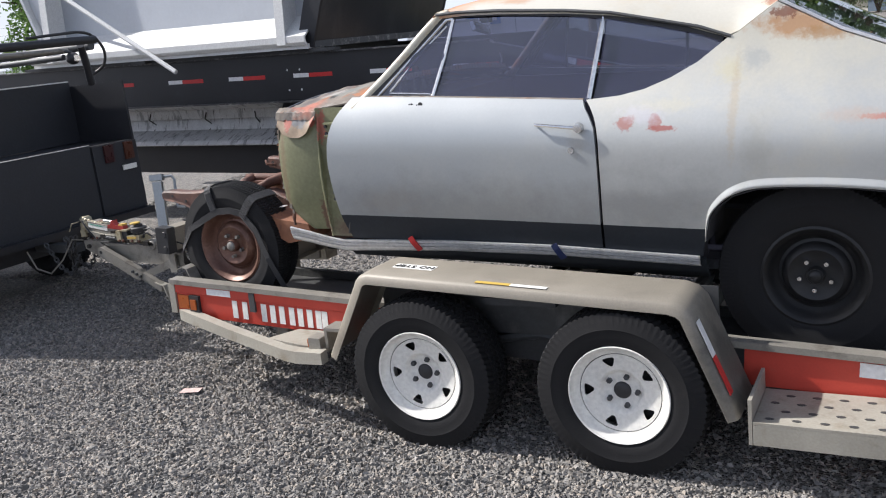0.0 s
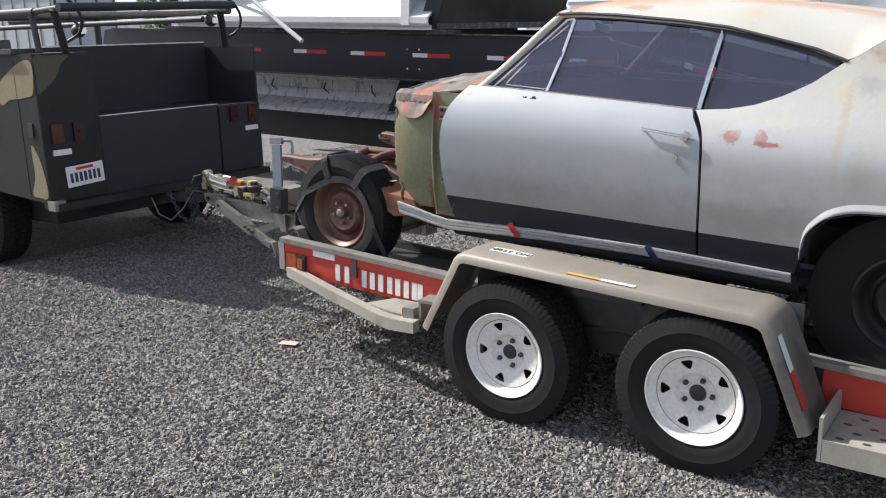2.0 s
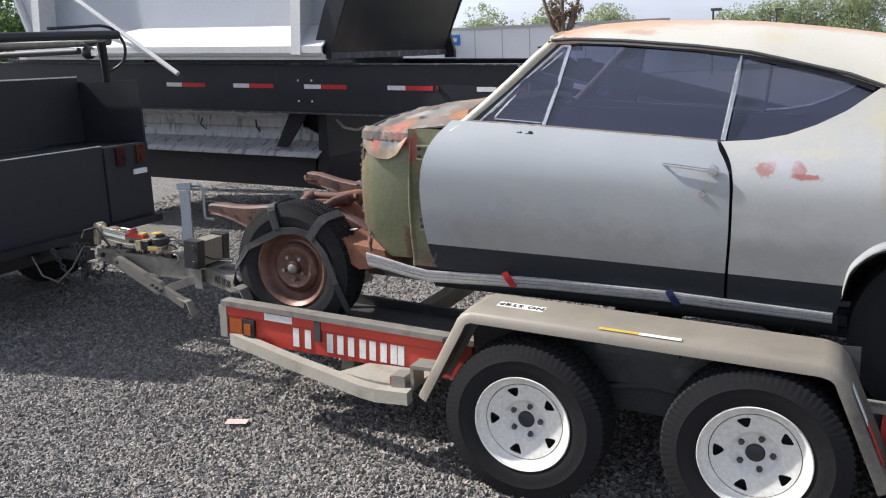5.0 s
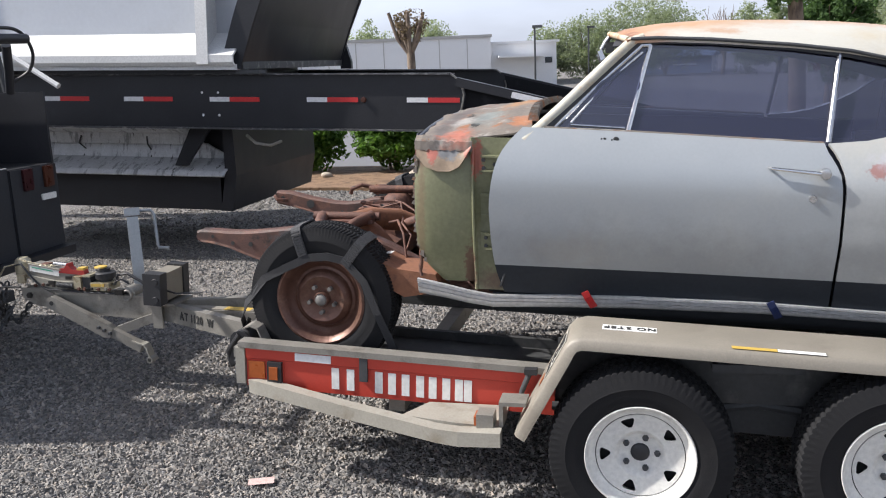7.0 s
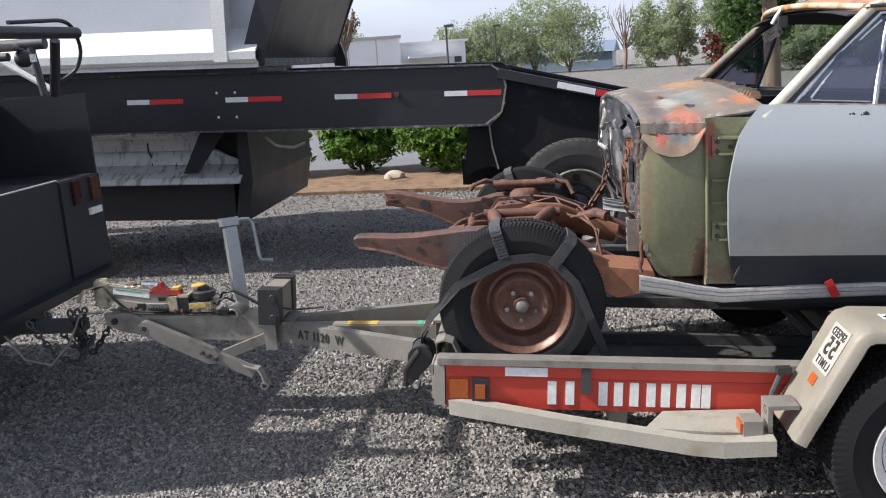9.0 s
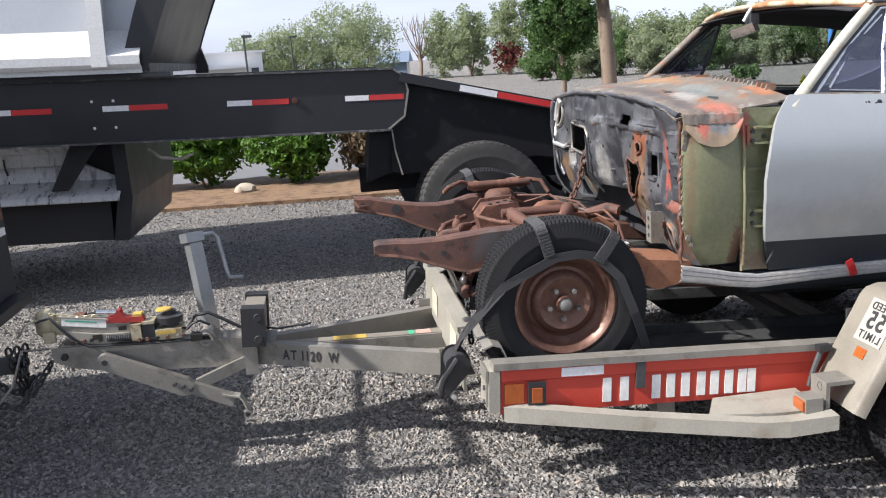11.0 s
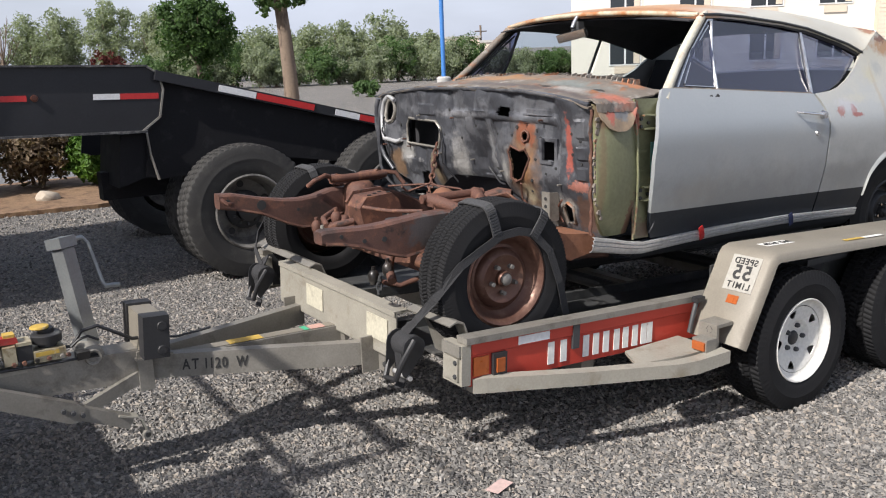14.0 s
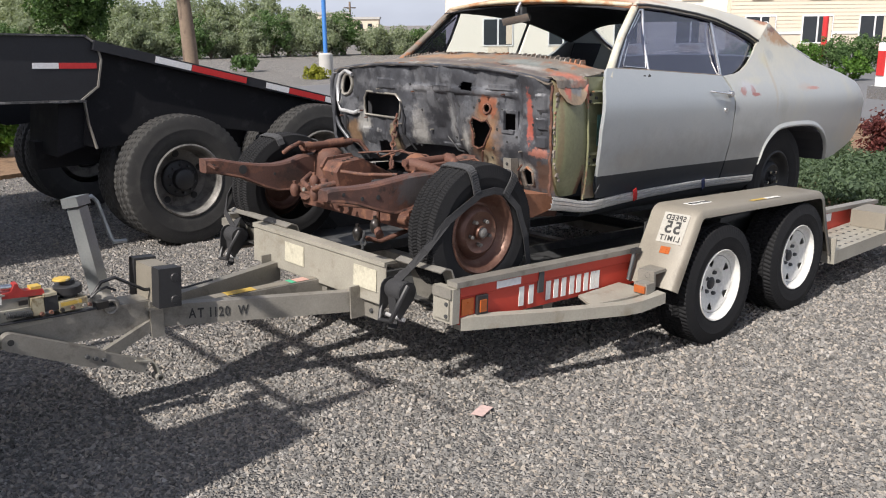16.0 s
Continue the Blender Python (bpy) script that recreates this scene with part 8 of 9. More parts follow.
    grid(bm, [[H(x, y, z) for x in (-5.98 - 0.42 * max(0.0, z - 0.36), -4.5, -3.2, -1.9)] for y, z in ((6.5, 0.10), (6.55, 0.4), (6.6, 2.3))])
    part("hopper_wall", thicken(bm, 0.02), M_hopper, t, "silver sheet hopper side")
    part("hopper_floor", boxes((-5.98, -1.95, 4.2, 6.5, 0.05, 0.09, P)), M_black, t, "dark hopper underside")
    part("cradle", boxes((-6.3, -1.75, 4.12, 4.4, 0.016, 0.048, P)), M_black, t, "dark hopper cradle")
    for x in (-1.9, -4.4):
        part("cradle_block", boxes((x, x + 0.22, 4.07, 4.2, 0.015, 0.05, P)), M_steel_dark, t, "", bevel=0.006)
    # lower gates: stepped streaked sheets
    steps = ((4.45, -0.49), (4.62, -0.56), (4.62, -0.66), (4.70, -0.67), (4.66, -0.82), (4.42, -0.92), (4.38, -0.96))
    bm = bmesh.new()
    grid(bm, [[H(x + (0.32 if z < -0.8 else 0.0) * (1 if x > -3 else 0), y, z) for x in (-5.9, -4.0, -2.55)] for y, z in steps])
    part("lower_gate", thicken(bm, 0.015), M_gate, t, "white lower gate with black streaks")
    for k, x in enumerate((-3.15, -3.9, -4.8)):
        bm = bmesh.new()
        tube(bm, [H(x + 0.02 * math.sin(3 * j + k), lerp([(0, 4.60), (1, 4.60), (2, 4.68), (3, 4.64)], j), -0.60 - 0.075 * j) for j in range(4)], 0.008, 6)
        part("weld_seam", bm, M_letter, t, "dark split seam")
    bm = bmesh.new()
    prism(bm, [(-2.56, -0.49), (-2.35, -0.49), (-2.62, -0.86), (-2.75, -0.86)], 4.40, 4.44, "y", P)
    part("gate_stay", bm, M_black, t, "black slanted stay")
    bm = bmesh.new()
    prism(bm, [(-2.26, -0.46), (-2.16, -0.46), (-2.14, -0.95), (-2.20, -1.30), (-2.32, -1.30), (-2.26, -0.95)], 4.46, 6.55, "y", P)
    part("gate_end", bm, M_black, t, "black gate end plate")
    part("hopper_neck", boxes((-5.9, -2.25, 4.75, 6.4, -0.9, 0.06, P)), M_black, t, "dark hopper neck")
    part("gate_sill", boxes((-5.9, -2.33, 4.5, 6.4, -1.30, -0.97, P)), M_black, t, "black sill under the gate")
    bm = bmesh.new()
    tube(bm, [H(-1.95, 4.33, -0.55), H(-1.85, 4.30, -0.62), H(-1.7, 4.30, -0.64), H(-1.6, 4.32, -0.60)], 0.014, 8)
    part("air_hose", bm, M_zinc, t, "pale air hose", smooth=50)
    return t


build_dump()


# ---- utility truck in front of the trailer ----
def build_truck():
    x0 = -2.35
    t = thing("utility_truck", "black service body truck with camouflage side panels and pipe rack", "truck")
    # body shell with wheel openings in the side boxes
    bm = bmesh.new()
    wheel_open = [(-3.5 + 0.47 * math.cos(a), 0.44 + 0.47 * math.sin(a)) for a in [math.pi - k * math.pi / 14 for k in range(15)]]
    low = 0.60
    pts = [(-6.0, low), (-6.0, 1.665), (x0, 1.665), (x0, low)] + [p for p in wheel_open[::-1] if p[1] > low]
    prism(bm, pts, -0.02, 0.445, "y")
    part("side_box", bm, M_olive, t, "dark olive service body side box", bevel=0.008)
    bm = bmesh.new()
    prism(bm, [(-6.0, low), (-6.0, 1.665), (x0 - 0.663, 1.665), (x0 - 0.663, 1.18), (x0, 1.18), (x0, low)] + [p for p in wheel_open[::-1] if p[1] > low], 1.585, 2.028, "y")
    part("side_box", bm, M_black, t, "black service body side box")
    part("outer_wall", boxes((-6.0, x0, 2.03, 2.05, low + 0.3, 1.665)), M_black, t, "thin black outer wall", bevel=0.004)
    part("load_bed", boxes((-6.0, x0 - 0.05, 0.45, 1.58, 0.62, 0.9)), M_black, t, "black load bed")
    part("tailgate", boxes((x0 - 0.05, x0, 0.45, 1.58, 0.60, 1.19)), M_tail, t, "dull black tailgate", bevel=0.008)
    part("bed_shelf", boxes((x0 - 0.63, x0 - 0.055, 0.45, 1.582, 1.165, 1.180)), M_tail, t, "dull black shelf behind the tailgate")
    part("bulkhead", boxes((x0 - 0.66, x0 - 0.635, 0.45, 2.027, 1.185, 1.70)), M_tail, t, "dull black bulkhead above the shelf", bevel=0.004)
    # bright strips put the glint on tailgate and bulkhead edges into the colour
    part("panel_edge", boxes((x0 - 0.012, x0 + 0.006, 0.455, 1.575, 1.191, 1.197)), M_alu, t, "bright line for the lit tailgate edge")
    part("top_edge", boxes((x0 - 0.665, x0 - 0.63, 0.46, 2.02, 1.701, 1.711)), M_white, t, "white strip for the glint on the bulkhead edge")
    part("rear_panel", boxes((x0 + 0.001, x0 + 0.012, -0.018, 0.44, 0.61, 1.655)), M_olive, t, "dark painted rear panel", bevel=0.004)
    part("rear_panel", boxes((x0 + 0.001, x0 + 0.012, 1.59, 2.048, 0.61, 1.175)), M_tail, t, "dark painted rear panel", bevel=0.004)
    # camouflage blotches on the side and the rear corner
    def blotch(pts, plane, m_):
        bm = bmesh.new()
        n = len(pts)
        fine = []
        for k in range(n):
            a, b, c, d = (Vector((*pts[(k + q) % n], 0)) for q in (-1, 0, 1, 2))
            for q in range(6):
                u = q / 6
                fine.append(0.5 * ((2 * b) + (c - a) * u + (2 * a - 5 * b + 4 * c - d) * u * u + (3 * b - a - 3 * c + d) * u ** 3))
        if plane == "side":
            vs = [bm.verts.new((p.x, -0.0225, p.y)) for p in fine]
        else:
            vs = [bm.verts.new((x0 + 0.0145, p.x, p.y)) for p in fine]
        bm.faces.new(vs)
        part("camouflage_blotch", bm, m_, t, "tan camouflage blotch")
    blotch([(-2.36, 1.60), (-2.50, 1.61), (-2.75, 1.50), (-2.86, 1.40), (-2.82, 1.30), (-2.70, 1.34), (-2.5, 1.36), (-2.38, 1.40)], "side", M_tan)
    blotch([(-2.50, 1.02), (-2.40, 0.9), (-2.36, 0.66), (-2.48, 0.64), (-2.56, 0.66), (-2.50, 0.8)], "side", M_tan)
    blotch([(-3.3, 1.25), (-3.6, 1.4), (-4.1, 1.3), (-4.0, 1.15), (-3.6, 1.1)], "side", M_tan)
    # the rear-face blotch takes a darker tan than those on the side
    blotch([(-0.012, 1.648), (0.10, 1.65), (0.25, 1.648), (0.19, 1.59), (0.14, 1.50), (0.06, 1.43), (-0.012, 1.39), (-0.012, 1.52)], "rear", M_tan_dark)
    for y in (0.09, 0.26, 1.74, 1.95):
        part("tail_lamp", boxes((x0 + 0.013, x0 + 0.03, y - 0.045, y + 0.045, 1.03, 1.17)), M_lamp_red if y in (0.26, 1.74) else M_lamp_amber, t, "dull red tail lamp" if y in (0.26, 1.74) else "dull orange tail lamp", bevel=0.008)
    for y in (0.11, 1.93):
        part("reverse_lamp", boxes((x0 + 0.013, x0 + 0.028, y - 0.07, y + 0.07, 0.945, 0.985)), M_white, t, "white reversing lamp", bevel=0.004)
    # side door seams and latch, wheel arch trim
    part("door_seam", boxes((-2.602, -2.596, -0.0225, -0.0205, 0.64, 1.62)), M_letter, t, "door seam")
    part("door_latch", boxes((-2.50, -2.44, -0.03, -0.0205, 1.08, 1.18)), M_plastic, t, "black paddle latch", bevel=0.006)
    part("side_moulding", boxes((-6.0, -2.95, -0.034, -0.0205, 1.09, 1.115)), M_chrome, t, "bright side moulding")
    part("top_moulding", boxes((-6.0, x0 - 0.2, -0.05, 0.2, 1.666, 1.70)), M_steel_dark, t, "grey top rail", bevel=0.01)
    bm = bmesh.new()
    tube(bm, [(x, -0.026, z) for x, z in wheel_open if z > low], 0.014, 8)
    part("arch_trim", bm, M_chrome, t, "bright wheel arch trim", smooth=50)
    # unseen cab and under body added ahead, to keep sky light off the ground
    part("cab", boxes((-8.2, -6.02, 0.03, 2.02, 0.62, 1.25)), M_black, t, "unseen black cab", bevel=0.05)
    bm = bmesh.new()
    prism(bm, [(-6.05, 1.25), (-6.12, 1.78), (-7.2, 1.78), (-7.7, 1.25)], 0.12, 1.93, "y")
    part("cab_windows", bm, M_window_far, t, "dark cab windows", bevel=0.04)
    part("under_body", boxes((-8.0, x0 - 0.4, 0.25, 1.8, 0.36, 0.6)), M_black, t, "added dark under body")
    # bumper, plate, hitch
    part("bumper", boxes((x0 - 0.12, x0 + 0.09, 0.0, 2.05, 0.55, 0.605)), M_black, t, "black step bumper", bevel=0.008)
    part("bumper_corner", boxes((x0 - 0.02, x0 + 0.07, -0.03, 0.06, 0.555, 0.625)), M_zinc, t, "scuffed bumper corner", bevel=0.008)
    tilt = pose(x0 + 0.02, 0.27, 0.785, 3, 0, 0)
    part("number_plate", boxes((0.0, 0.004, -0.152, 0.152, -0.076, 0.076, tilt)), M_white, t, "white number plate", bevel=0.0015)
    for k in range(7):
        part("plate_bar", boxes((0.0045, 0.006, -0.125 + k * 0.037, -0.102 + k * 0.037, -0.045, 0.025, tilt)), M_plate_ink, t, "dark blue plate bar")
    part("plate_script", boxes((0.0045, 0.006, -0.07, 0.07, 0.043, 0.062, tilt)), M_tape_red, t, "red plate script bar")
    part("hitch_bar", boxes((x0 - 0.2, x0 + 0.36, 0.98, 1.06, 0.47, 0.53)), M_steel_dark, t, "black hitch bar", bevel=0.006)
    part("chassis", boxes((-6.0, x0 - 0.1, 0.6, 1.45, 0.42, 0.58)), M_black, t, "black chassis")
    bm = bmesh.new()
    tube(bm, [(-3.5, 0.15, 0.41), (-3.5, 1.9, 0.41)], 0.07, 10)
    part("axle", bm, M_black, t)
    for y, fl in ((0.12, False), (1.93, True)):
        w = shared("wheel", "truck_tyre", lambda: tyre_mesh(0.41, 0.225, 0.26, 56, 0.012), M_rubber, t, pose(-3.5, y, 0.408, 0, 10, 180 if fl else 0), "black truck tyre", 40)
        shared("rim", "truck_rim", lambda: small_lathe([(0.225, -0.10), (0.236, -0.12), (0.22, -0.125), (0.205, -0.08), (0.19, -0.03), (0.10, -0.02), (0.09, -0.07), (0.05, -0.09), (0.0, -0.09)], 32), M_chrome, w, Matrix.Identity(4), "bright steel truck rim", 40)
    # pipe rack with hose
    def pipe(pts, r, m_=M_steel_dark, label="grey rack pipe", name="rack_pipe"):
        bm = bmesh.new()
        tube(bm, pts, r, 10)
        part(name, bm, m_, t, label, smooth=40)
    pipe([(-6.0, 1.90, 1.97), (x0 - 0.12, 1.90, 1.97)], 0.035)
    pipe([(-6.0, 1.72, 1.90), (x0 - 0.25, 1.72, 1.90)], 0.025)
    pipe([(-6.0, 0.12, 1.95), (x0 - 0.12, 0.12, 1.95)], 0.03)
    pipe([(x0 + 0.21, 0.10, 1.97), (x0 + 0.21, 1.66, 2.0)], 0.032, M_black, "black rack crossbar")
    pipe([(x0 - 0.16, 0.12, 1.95), (x0 + 0.21, 0.14, 1.97)], 0.022)
    pipe([(x0 - 0.20, 0.12, 1.93), (x0 - 0.20, 1.72, 1.95)], 0.022, M_zinc, "grey second crossbar")
    pipe([(-4.4, 0.12, 1.95), (-4.4, 1.90, 1.97)], 0.022)
    for y in (0.14, 1.88):
        pipe([(x0 - 0.16, y, 1.67), (x0 - 0.2, y, 1.95)], 0.022)
        pipe([(-4.4, y, 1.67), (-4.4, y, 1.95)], 0.022)
    # at each end of the crossbar: a slanted post, a work lamp and a thin looped rail
    for dy, dl, dz in ((0.0, 0.0, 0.0), (-1.48, -1.26, -0.068)):
        pipe([(x0 + 0.11, 1.60 + dy, 1.965), (x0 + 0.04, 1.68 + dy, 1.80), (x0 - 0.02, 1.74 + dy, 1.67)], 0.028, M_black, "black slanted rack post")
        pipe(smooth_path([(x0 + 0.17, 1.08 + dy, 2.040), (x0 + 0.19, 1.35 + dy, 2.055), (x0 + 0.20, 1.53 + dy, 2.062), (x0 + 0.19, 1.65 + dy, 2.035), (x0 + 0.17, 1.74 + dy, 1.97), (x0 + 0.15, 1.785 + dy, 1.89), (x0 + 0.10, 1.79 + dy, 1.80), (x0 + 0.02, 1.74 + dy, 1.74)]), 0.011, M_plastic, "thin black looped rail", "looped_rail")
        bm = bmesh.new()
        lathe(bm, [(0.0, -0.045), (0.04, -0.043), (0.05, -0.02), (0.048, 0.015), (0.025, 0.04), (0.0, 0.042)], 16, "x", (x0 - 0.16, 1.735 + dl, 1.885 + dz))
        part("work_lamp", bm, M_plastic, t, "round black work lamp", smooth=40)
        part("lamp_face", boxes((x0 - 0.113, x0 - 0.109, 1.705 + dl, 1.765 + dl, 1.862 + dz, 1.908 + dz)), M_chrome, t, "bright lamp face", bevel=0.001)
        pipe([(x0 - 0.16, 1.73 + dl, 1.93 + dz), (x0 - 0.19, 1.68 + dl, 1.945)], 0.012, M_steel_dark, "lamp bracket", "lamp_bracket")
    return t


build_truck()

# ---- plants, buildings and street furniture round the lot ----
RNG = np.random.default_rng(7)


def leaf_mesh(name, points, normals, size, squash=0.55, jitter=0.6):
    """Many small four-cornered leaves at the given points, turned about their outward directions."""
    n = len(points)
    nrm = normals + RNG.normal(0, jitter, (n, 3))
    nrm /= np.linalg.norm(nrm, axis=1)[:, None] + 1e-9
    r = RNG.normal(0, 1, (n, 3))
    a = np.cross(nrm, r)
    a /= np.linalg.norm(a, axis=1)[:, None] + 1e-9
    b = np.cross(nrm, a)
    s = size * RNG.uniform(0.6, 1.35, (n, 1))
    fold = nrm * s * 0.25
    v = np.stack([points - a * s, points + b * s * squash + fold * 0.2, points + a * s - fold, points - b * s * squash + fold * 0.2], axis=1).reshape(-1, 3)
    f = [(4 * i, 4 * i + 1, 4 * i + 2, 4 * i + 3) for i in range(n)]
    me = bpy.data.meshes.new(name)
    me.from_pydata(v.tolist(), [], f)
    return me


def clumps(n_clump, centre, radii, clump_r, per, inner=0.55):
    """Leaf points in clumps scattered through an ellipsoid: an uneven outline with gaps."""
    d = RNG.normal(0, 1, (n_clump, 3))
    d /= np.linalg.norm(d, axis=1)[:, None]
    rad = RNG.uniform(inner, 1.0, (n_clump, 1)) * RNG.uniform(0.85, 1.08, (n_clump, 1))
    c = np.array(centre) + d * rad * np.array(radii)
    p = np.repeat(c, per, axis=0)
    e = RNG.normal(0, 1, (len(p), 3))
    e /= np.linalg.norm(e, axis=1)[:, None]
    cr = clump_r * RNG.uniform(0.6, 1.3, (n_clump, 1))
    p = p + e * np.repeat(cr, per, axis=0) * RNG.uniform(0.5, 1.0, (len(p), 1))
    nrm = e * 0.7 + np.repeat(d, per, axis=0) * 0.6
    return p, nrm


def crown_part(parent, name, m_, centre, radii, n_clump, clump_r, per, size, label="", inner=0.55, floor=None):
    p, nrm = clumps(n_clump, centre, radii, clump_r, per, inner)
    if floor is not None:
        keep = p[:, 2] > floor
        p, nrm = p[keep], nrm[keep]
    me = leaf_mesh(name, p, nrm, size, jitter=1.1 if size > 0.08 else 0.7)
    me.materials.append(m_)
    ob = new(name, me)
    ob.parent = parent
    if label:
        ob["label"] = label
    return tagged(ob, kind="stuff")


def bush(x, y, r, h, m_, label, leaf=0.05, group="row of shrubs", per=30, clump_n=240):
    b = thing("bush", label, "bush", group, at=(x, y, 0.04))
    crown_part(b, "foliage", m_, (0, 0, h * 0.52), (r, r, h * 0.5), clump_n, 0.13 * (r / 0.6), per, leaf, floor=0.02, inner=0.35)
    for k in range(5):
        a = k * 1.3
        bm = bmesh.new()
        tube(bm, [(0.05 * math.cos(a), 0.05 * math.sin(a), -0.03), (0.18 * math.cos(a), 0.18 * math.sin(a), h * 0.35), (0.3 * r * math.cos(a + 0.3), 0.3 * r * math.sin(a + 0.3), h * 0.7)], [0.018, 0.014, 0.006], 6)
        part("stem", bm, M_bark, b)
    return b


bush(-5.4, 10.7, 0.62, 1.25, M_leaf, "rounded green shrub in the planting strip")
bush(-3.9, 10.7, 0.62, 1.2, M_leaf, "rounded green shrub in the planting strip")
bush(-2.42, 10.75, 0.64, 1.2, M_leaf, "rounded bright green shrub in the planting strip")
bush(-1.08, 10.35, 0.66, 1.2, M_leaf, "rounded bright green shrub in the planting strip")
bush(0.12, 10.55, 0.62, 1.15, M_leaf_dry, "half-dead brown shrub in the planting strip", 0.04)
bush(0.85, 10.1, 0.4, 0.75, M_leaf, "small green shrub beside the brown one", 0.045)


def rock(x, y, r, label):
    bm = bmesh.new()
    bmesh.ops.create_icosphere(bm, subdivisions=2, radius=r)
    for v in bm.verts:
        v.co *= 1 + 0.35 * noise.noise(v.co * 9 + Vector((x, y, 0)))
        v.co.z *= 0.6
    ob = part("rock", bm, M_rock, None, smooth=50)
    ob.location = (x, y, 0.07)
    return tagged(ob, label, "rock", "rocks in the planting strip")


rock(-1.78, 9.75, 0.16, "pale brown rock on the mulch")
rock(0.0, 9.2, 0.15, "flat pale rock on the mulch")
rock(-3.3, 9.9, 0.1, "small pale rock on the mulch")


def limb(parent, pts, r0, r1, name="limb"):
    bm = bmesh.new()
    n = len(pts)
    tube(bm, pts, [r0 + (r1 - r0) * k / (n - 1) for k in range(n)], 8)
    return part(name, bm, M_bark, parent, smooth=50)


def tree(x, y, h, crown_r, m_, label, trunk_r=0.16, crown_low=0.35, n_clump=110, per=22, leaf=0.16, z=0.0, squash=1.0, group="", clump=0.22):
    """A tapered trunk with limbs and a crown of many leaf clumps."""
    t = thing("tree", label, "tree", group, at=(x, y, z))
    lo = h * crown_low
    wob = [Vector((RNG.normal(0, 0.03) * k, RNG.normal(0, 0.03) * k, lo * 1.25 * k / 4)) for k in range(5)]
    limb(t, wob, trunk_r, trunk_r * 0.6, "trunk")
    for k in range(6):
        a = k * 1.05 + RNG.uniform(0, 0.5)
        top = Vector((crown_r * 0.6 * math.cos(a), crown_r * 0.6 * math.sin(a), lo + (h - lo) * RNG.uniform(0.35, 0.8)))
        base = wob[3] * 1.0
        limb(t, [base, (base + top) / 2 + Vector((0, 0, 0.1 * h)), top], trunk_r * 0.45, trunk_r * 0.1)
    crown_part(t, "crown", m_, (0, 0, (lo + h) / 2), (crown_r, crown_r * squash, (h - lo) / 2), n_clump, crown_r * clump, per, leaf, inner=0.3)
    return t


def bare_tree(x, y, h, label, z=0.0):
    t = thing("tree", label, "tree", at=(x, y, z))
    limb(t, [(0, 0, 0), (0.1, 0, h * 0.25), (0.05, 0.1, h * 0.45)], 0.16, 0.1, "trunk")
    for k in range(16):
        a = k * 2.4
        r = h * 0.30 * RNG.uniform(0.4, 1.1)
        b0 = Vector((0.05, 0.05, h * RNG.uniform(0.25, 0.45)))
        e = Vector((r * math.cos(a), r * math.sin(a), h * RNG.uniform(0.65, 1.0)))
        mid = (b0 + e) / 2 + Vector((0, 0, -0.05 * h))
        limb(t, [b0, mid, e], 0.05, 0.012)
        for j in range(3):
            e2 = mid + (e - mid) * (0.3 + 0.3 * j) + Vector((RNG.normal(0, 0.05), RNG.normal(0, 0.05), 0.1)) * h
            limb(t, [mid + (e - mid) * (0.2 + 0.25 * j), e2], 0.022, 0.008, "twig")
    return t


# pruned street tree with a knobbly head
def pruned_tree():
    t = thing("tree", "pruned street tree with a knobbly dark crown", "tree", at=(-5.15, 22.5, 0))
    limb(t, [(0, 0, 0), (0.03, 0, 1.2), (0, 0, 2.2)], 0.15, 0.12, "trunk")
    for k in range(9):
        a = k * 0.7
        r = 0.35 + 0.25 * (k % 3) / 2
        limb(t, [(0, 0, 2.0), (r * 0.6 * math.cos(a), r * 0.6 * math.sin(a), 2.5), (r * math.cos(a), r * math.sin(a), 3.0 + 0.25 * (k % 2))], 0.07, 0.05)
    crown_part(t, "crown", M_leaf_dry, (0, 0, 2.9), (0.62, 0.62, 0.5), 60, 0.12, 16, 0.045, inner=0.6)


pruned_tree()
tree(-36.2, 28.0, 8.6, 2.6, M_leaf_dark, "dark street tree beyond the truck", 0.30, 0.50, 90, 40, 0.11)
far_fence = thing("far_fence", "pale grey-green panel fence beyond the truck", "fence")
for k in range(8):
    part("panel", boxes((-47.0 + 2.0 * k, -45.03 + 2.0 * k, 29.5, 29.58, 0.0, 2.75 + 0.08 * (k % 2))), M_far_panel, far_fence, bevel=0.01)
    part("post", boxes((-45.03 + 2.0 * k, -45.0 + 2.0 * k, 29.46, 29.6, 0.0, 2.9)), M_far_panel, far_fence)
box_van = thing("box_trailer", "grey panelled box trailer parked beyond the truck", "trailer")
part("box_body", boxes((-30.0, -24.9, 14.0, 16.4, 1.0, 4.1)), M_far_panel, box_van, "grey panelled box body", bevel=0.03)
for k in range(7):
    part("panel_rib", boxes((-29.9 + 0.8 * k, -29.85 + 0.8 * k, 13.975, 13.998, 1.05, 4.05)), M_zinc, box_van, "grey panel rib")
for y in (14.02, 14.8, 15.6, 16.3):
    part("panel_rib", boxes((-24.898, -24.87, y, y + 0.07, 1.05, 4.05)), M_steel_dark, box_van, "dark end post")
part("top_rail", boxes((-30.0, -24.9, 13.95, 13.974, 3.35, 3.42)), M_zinc, box_van, "grey rail")
part("chassis", boxes((-29.8, -25.1, 14.4, 16.0, 0.7, 0.998)), M_black, box_van, "dark trailer chassis")
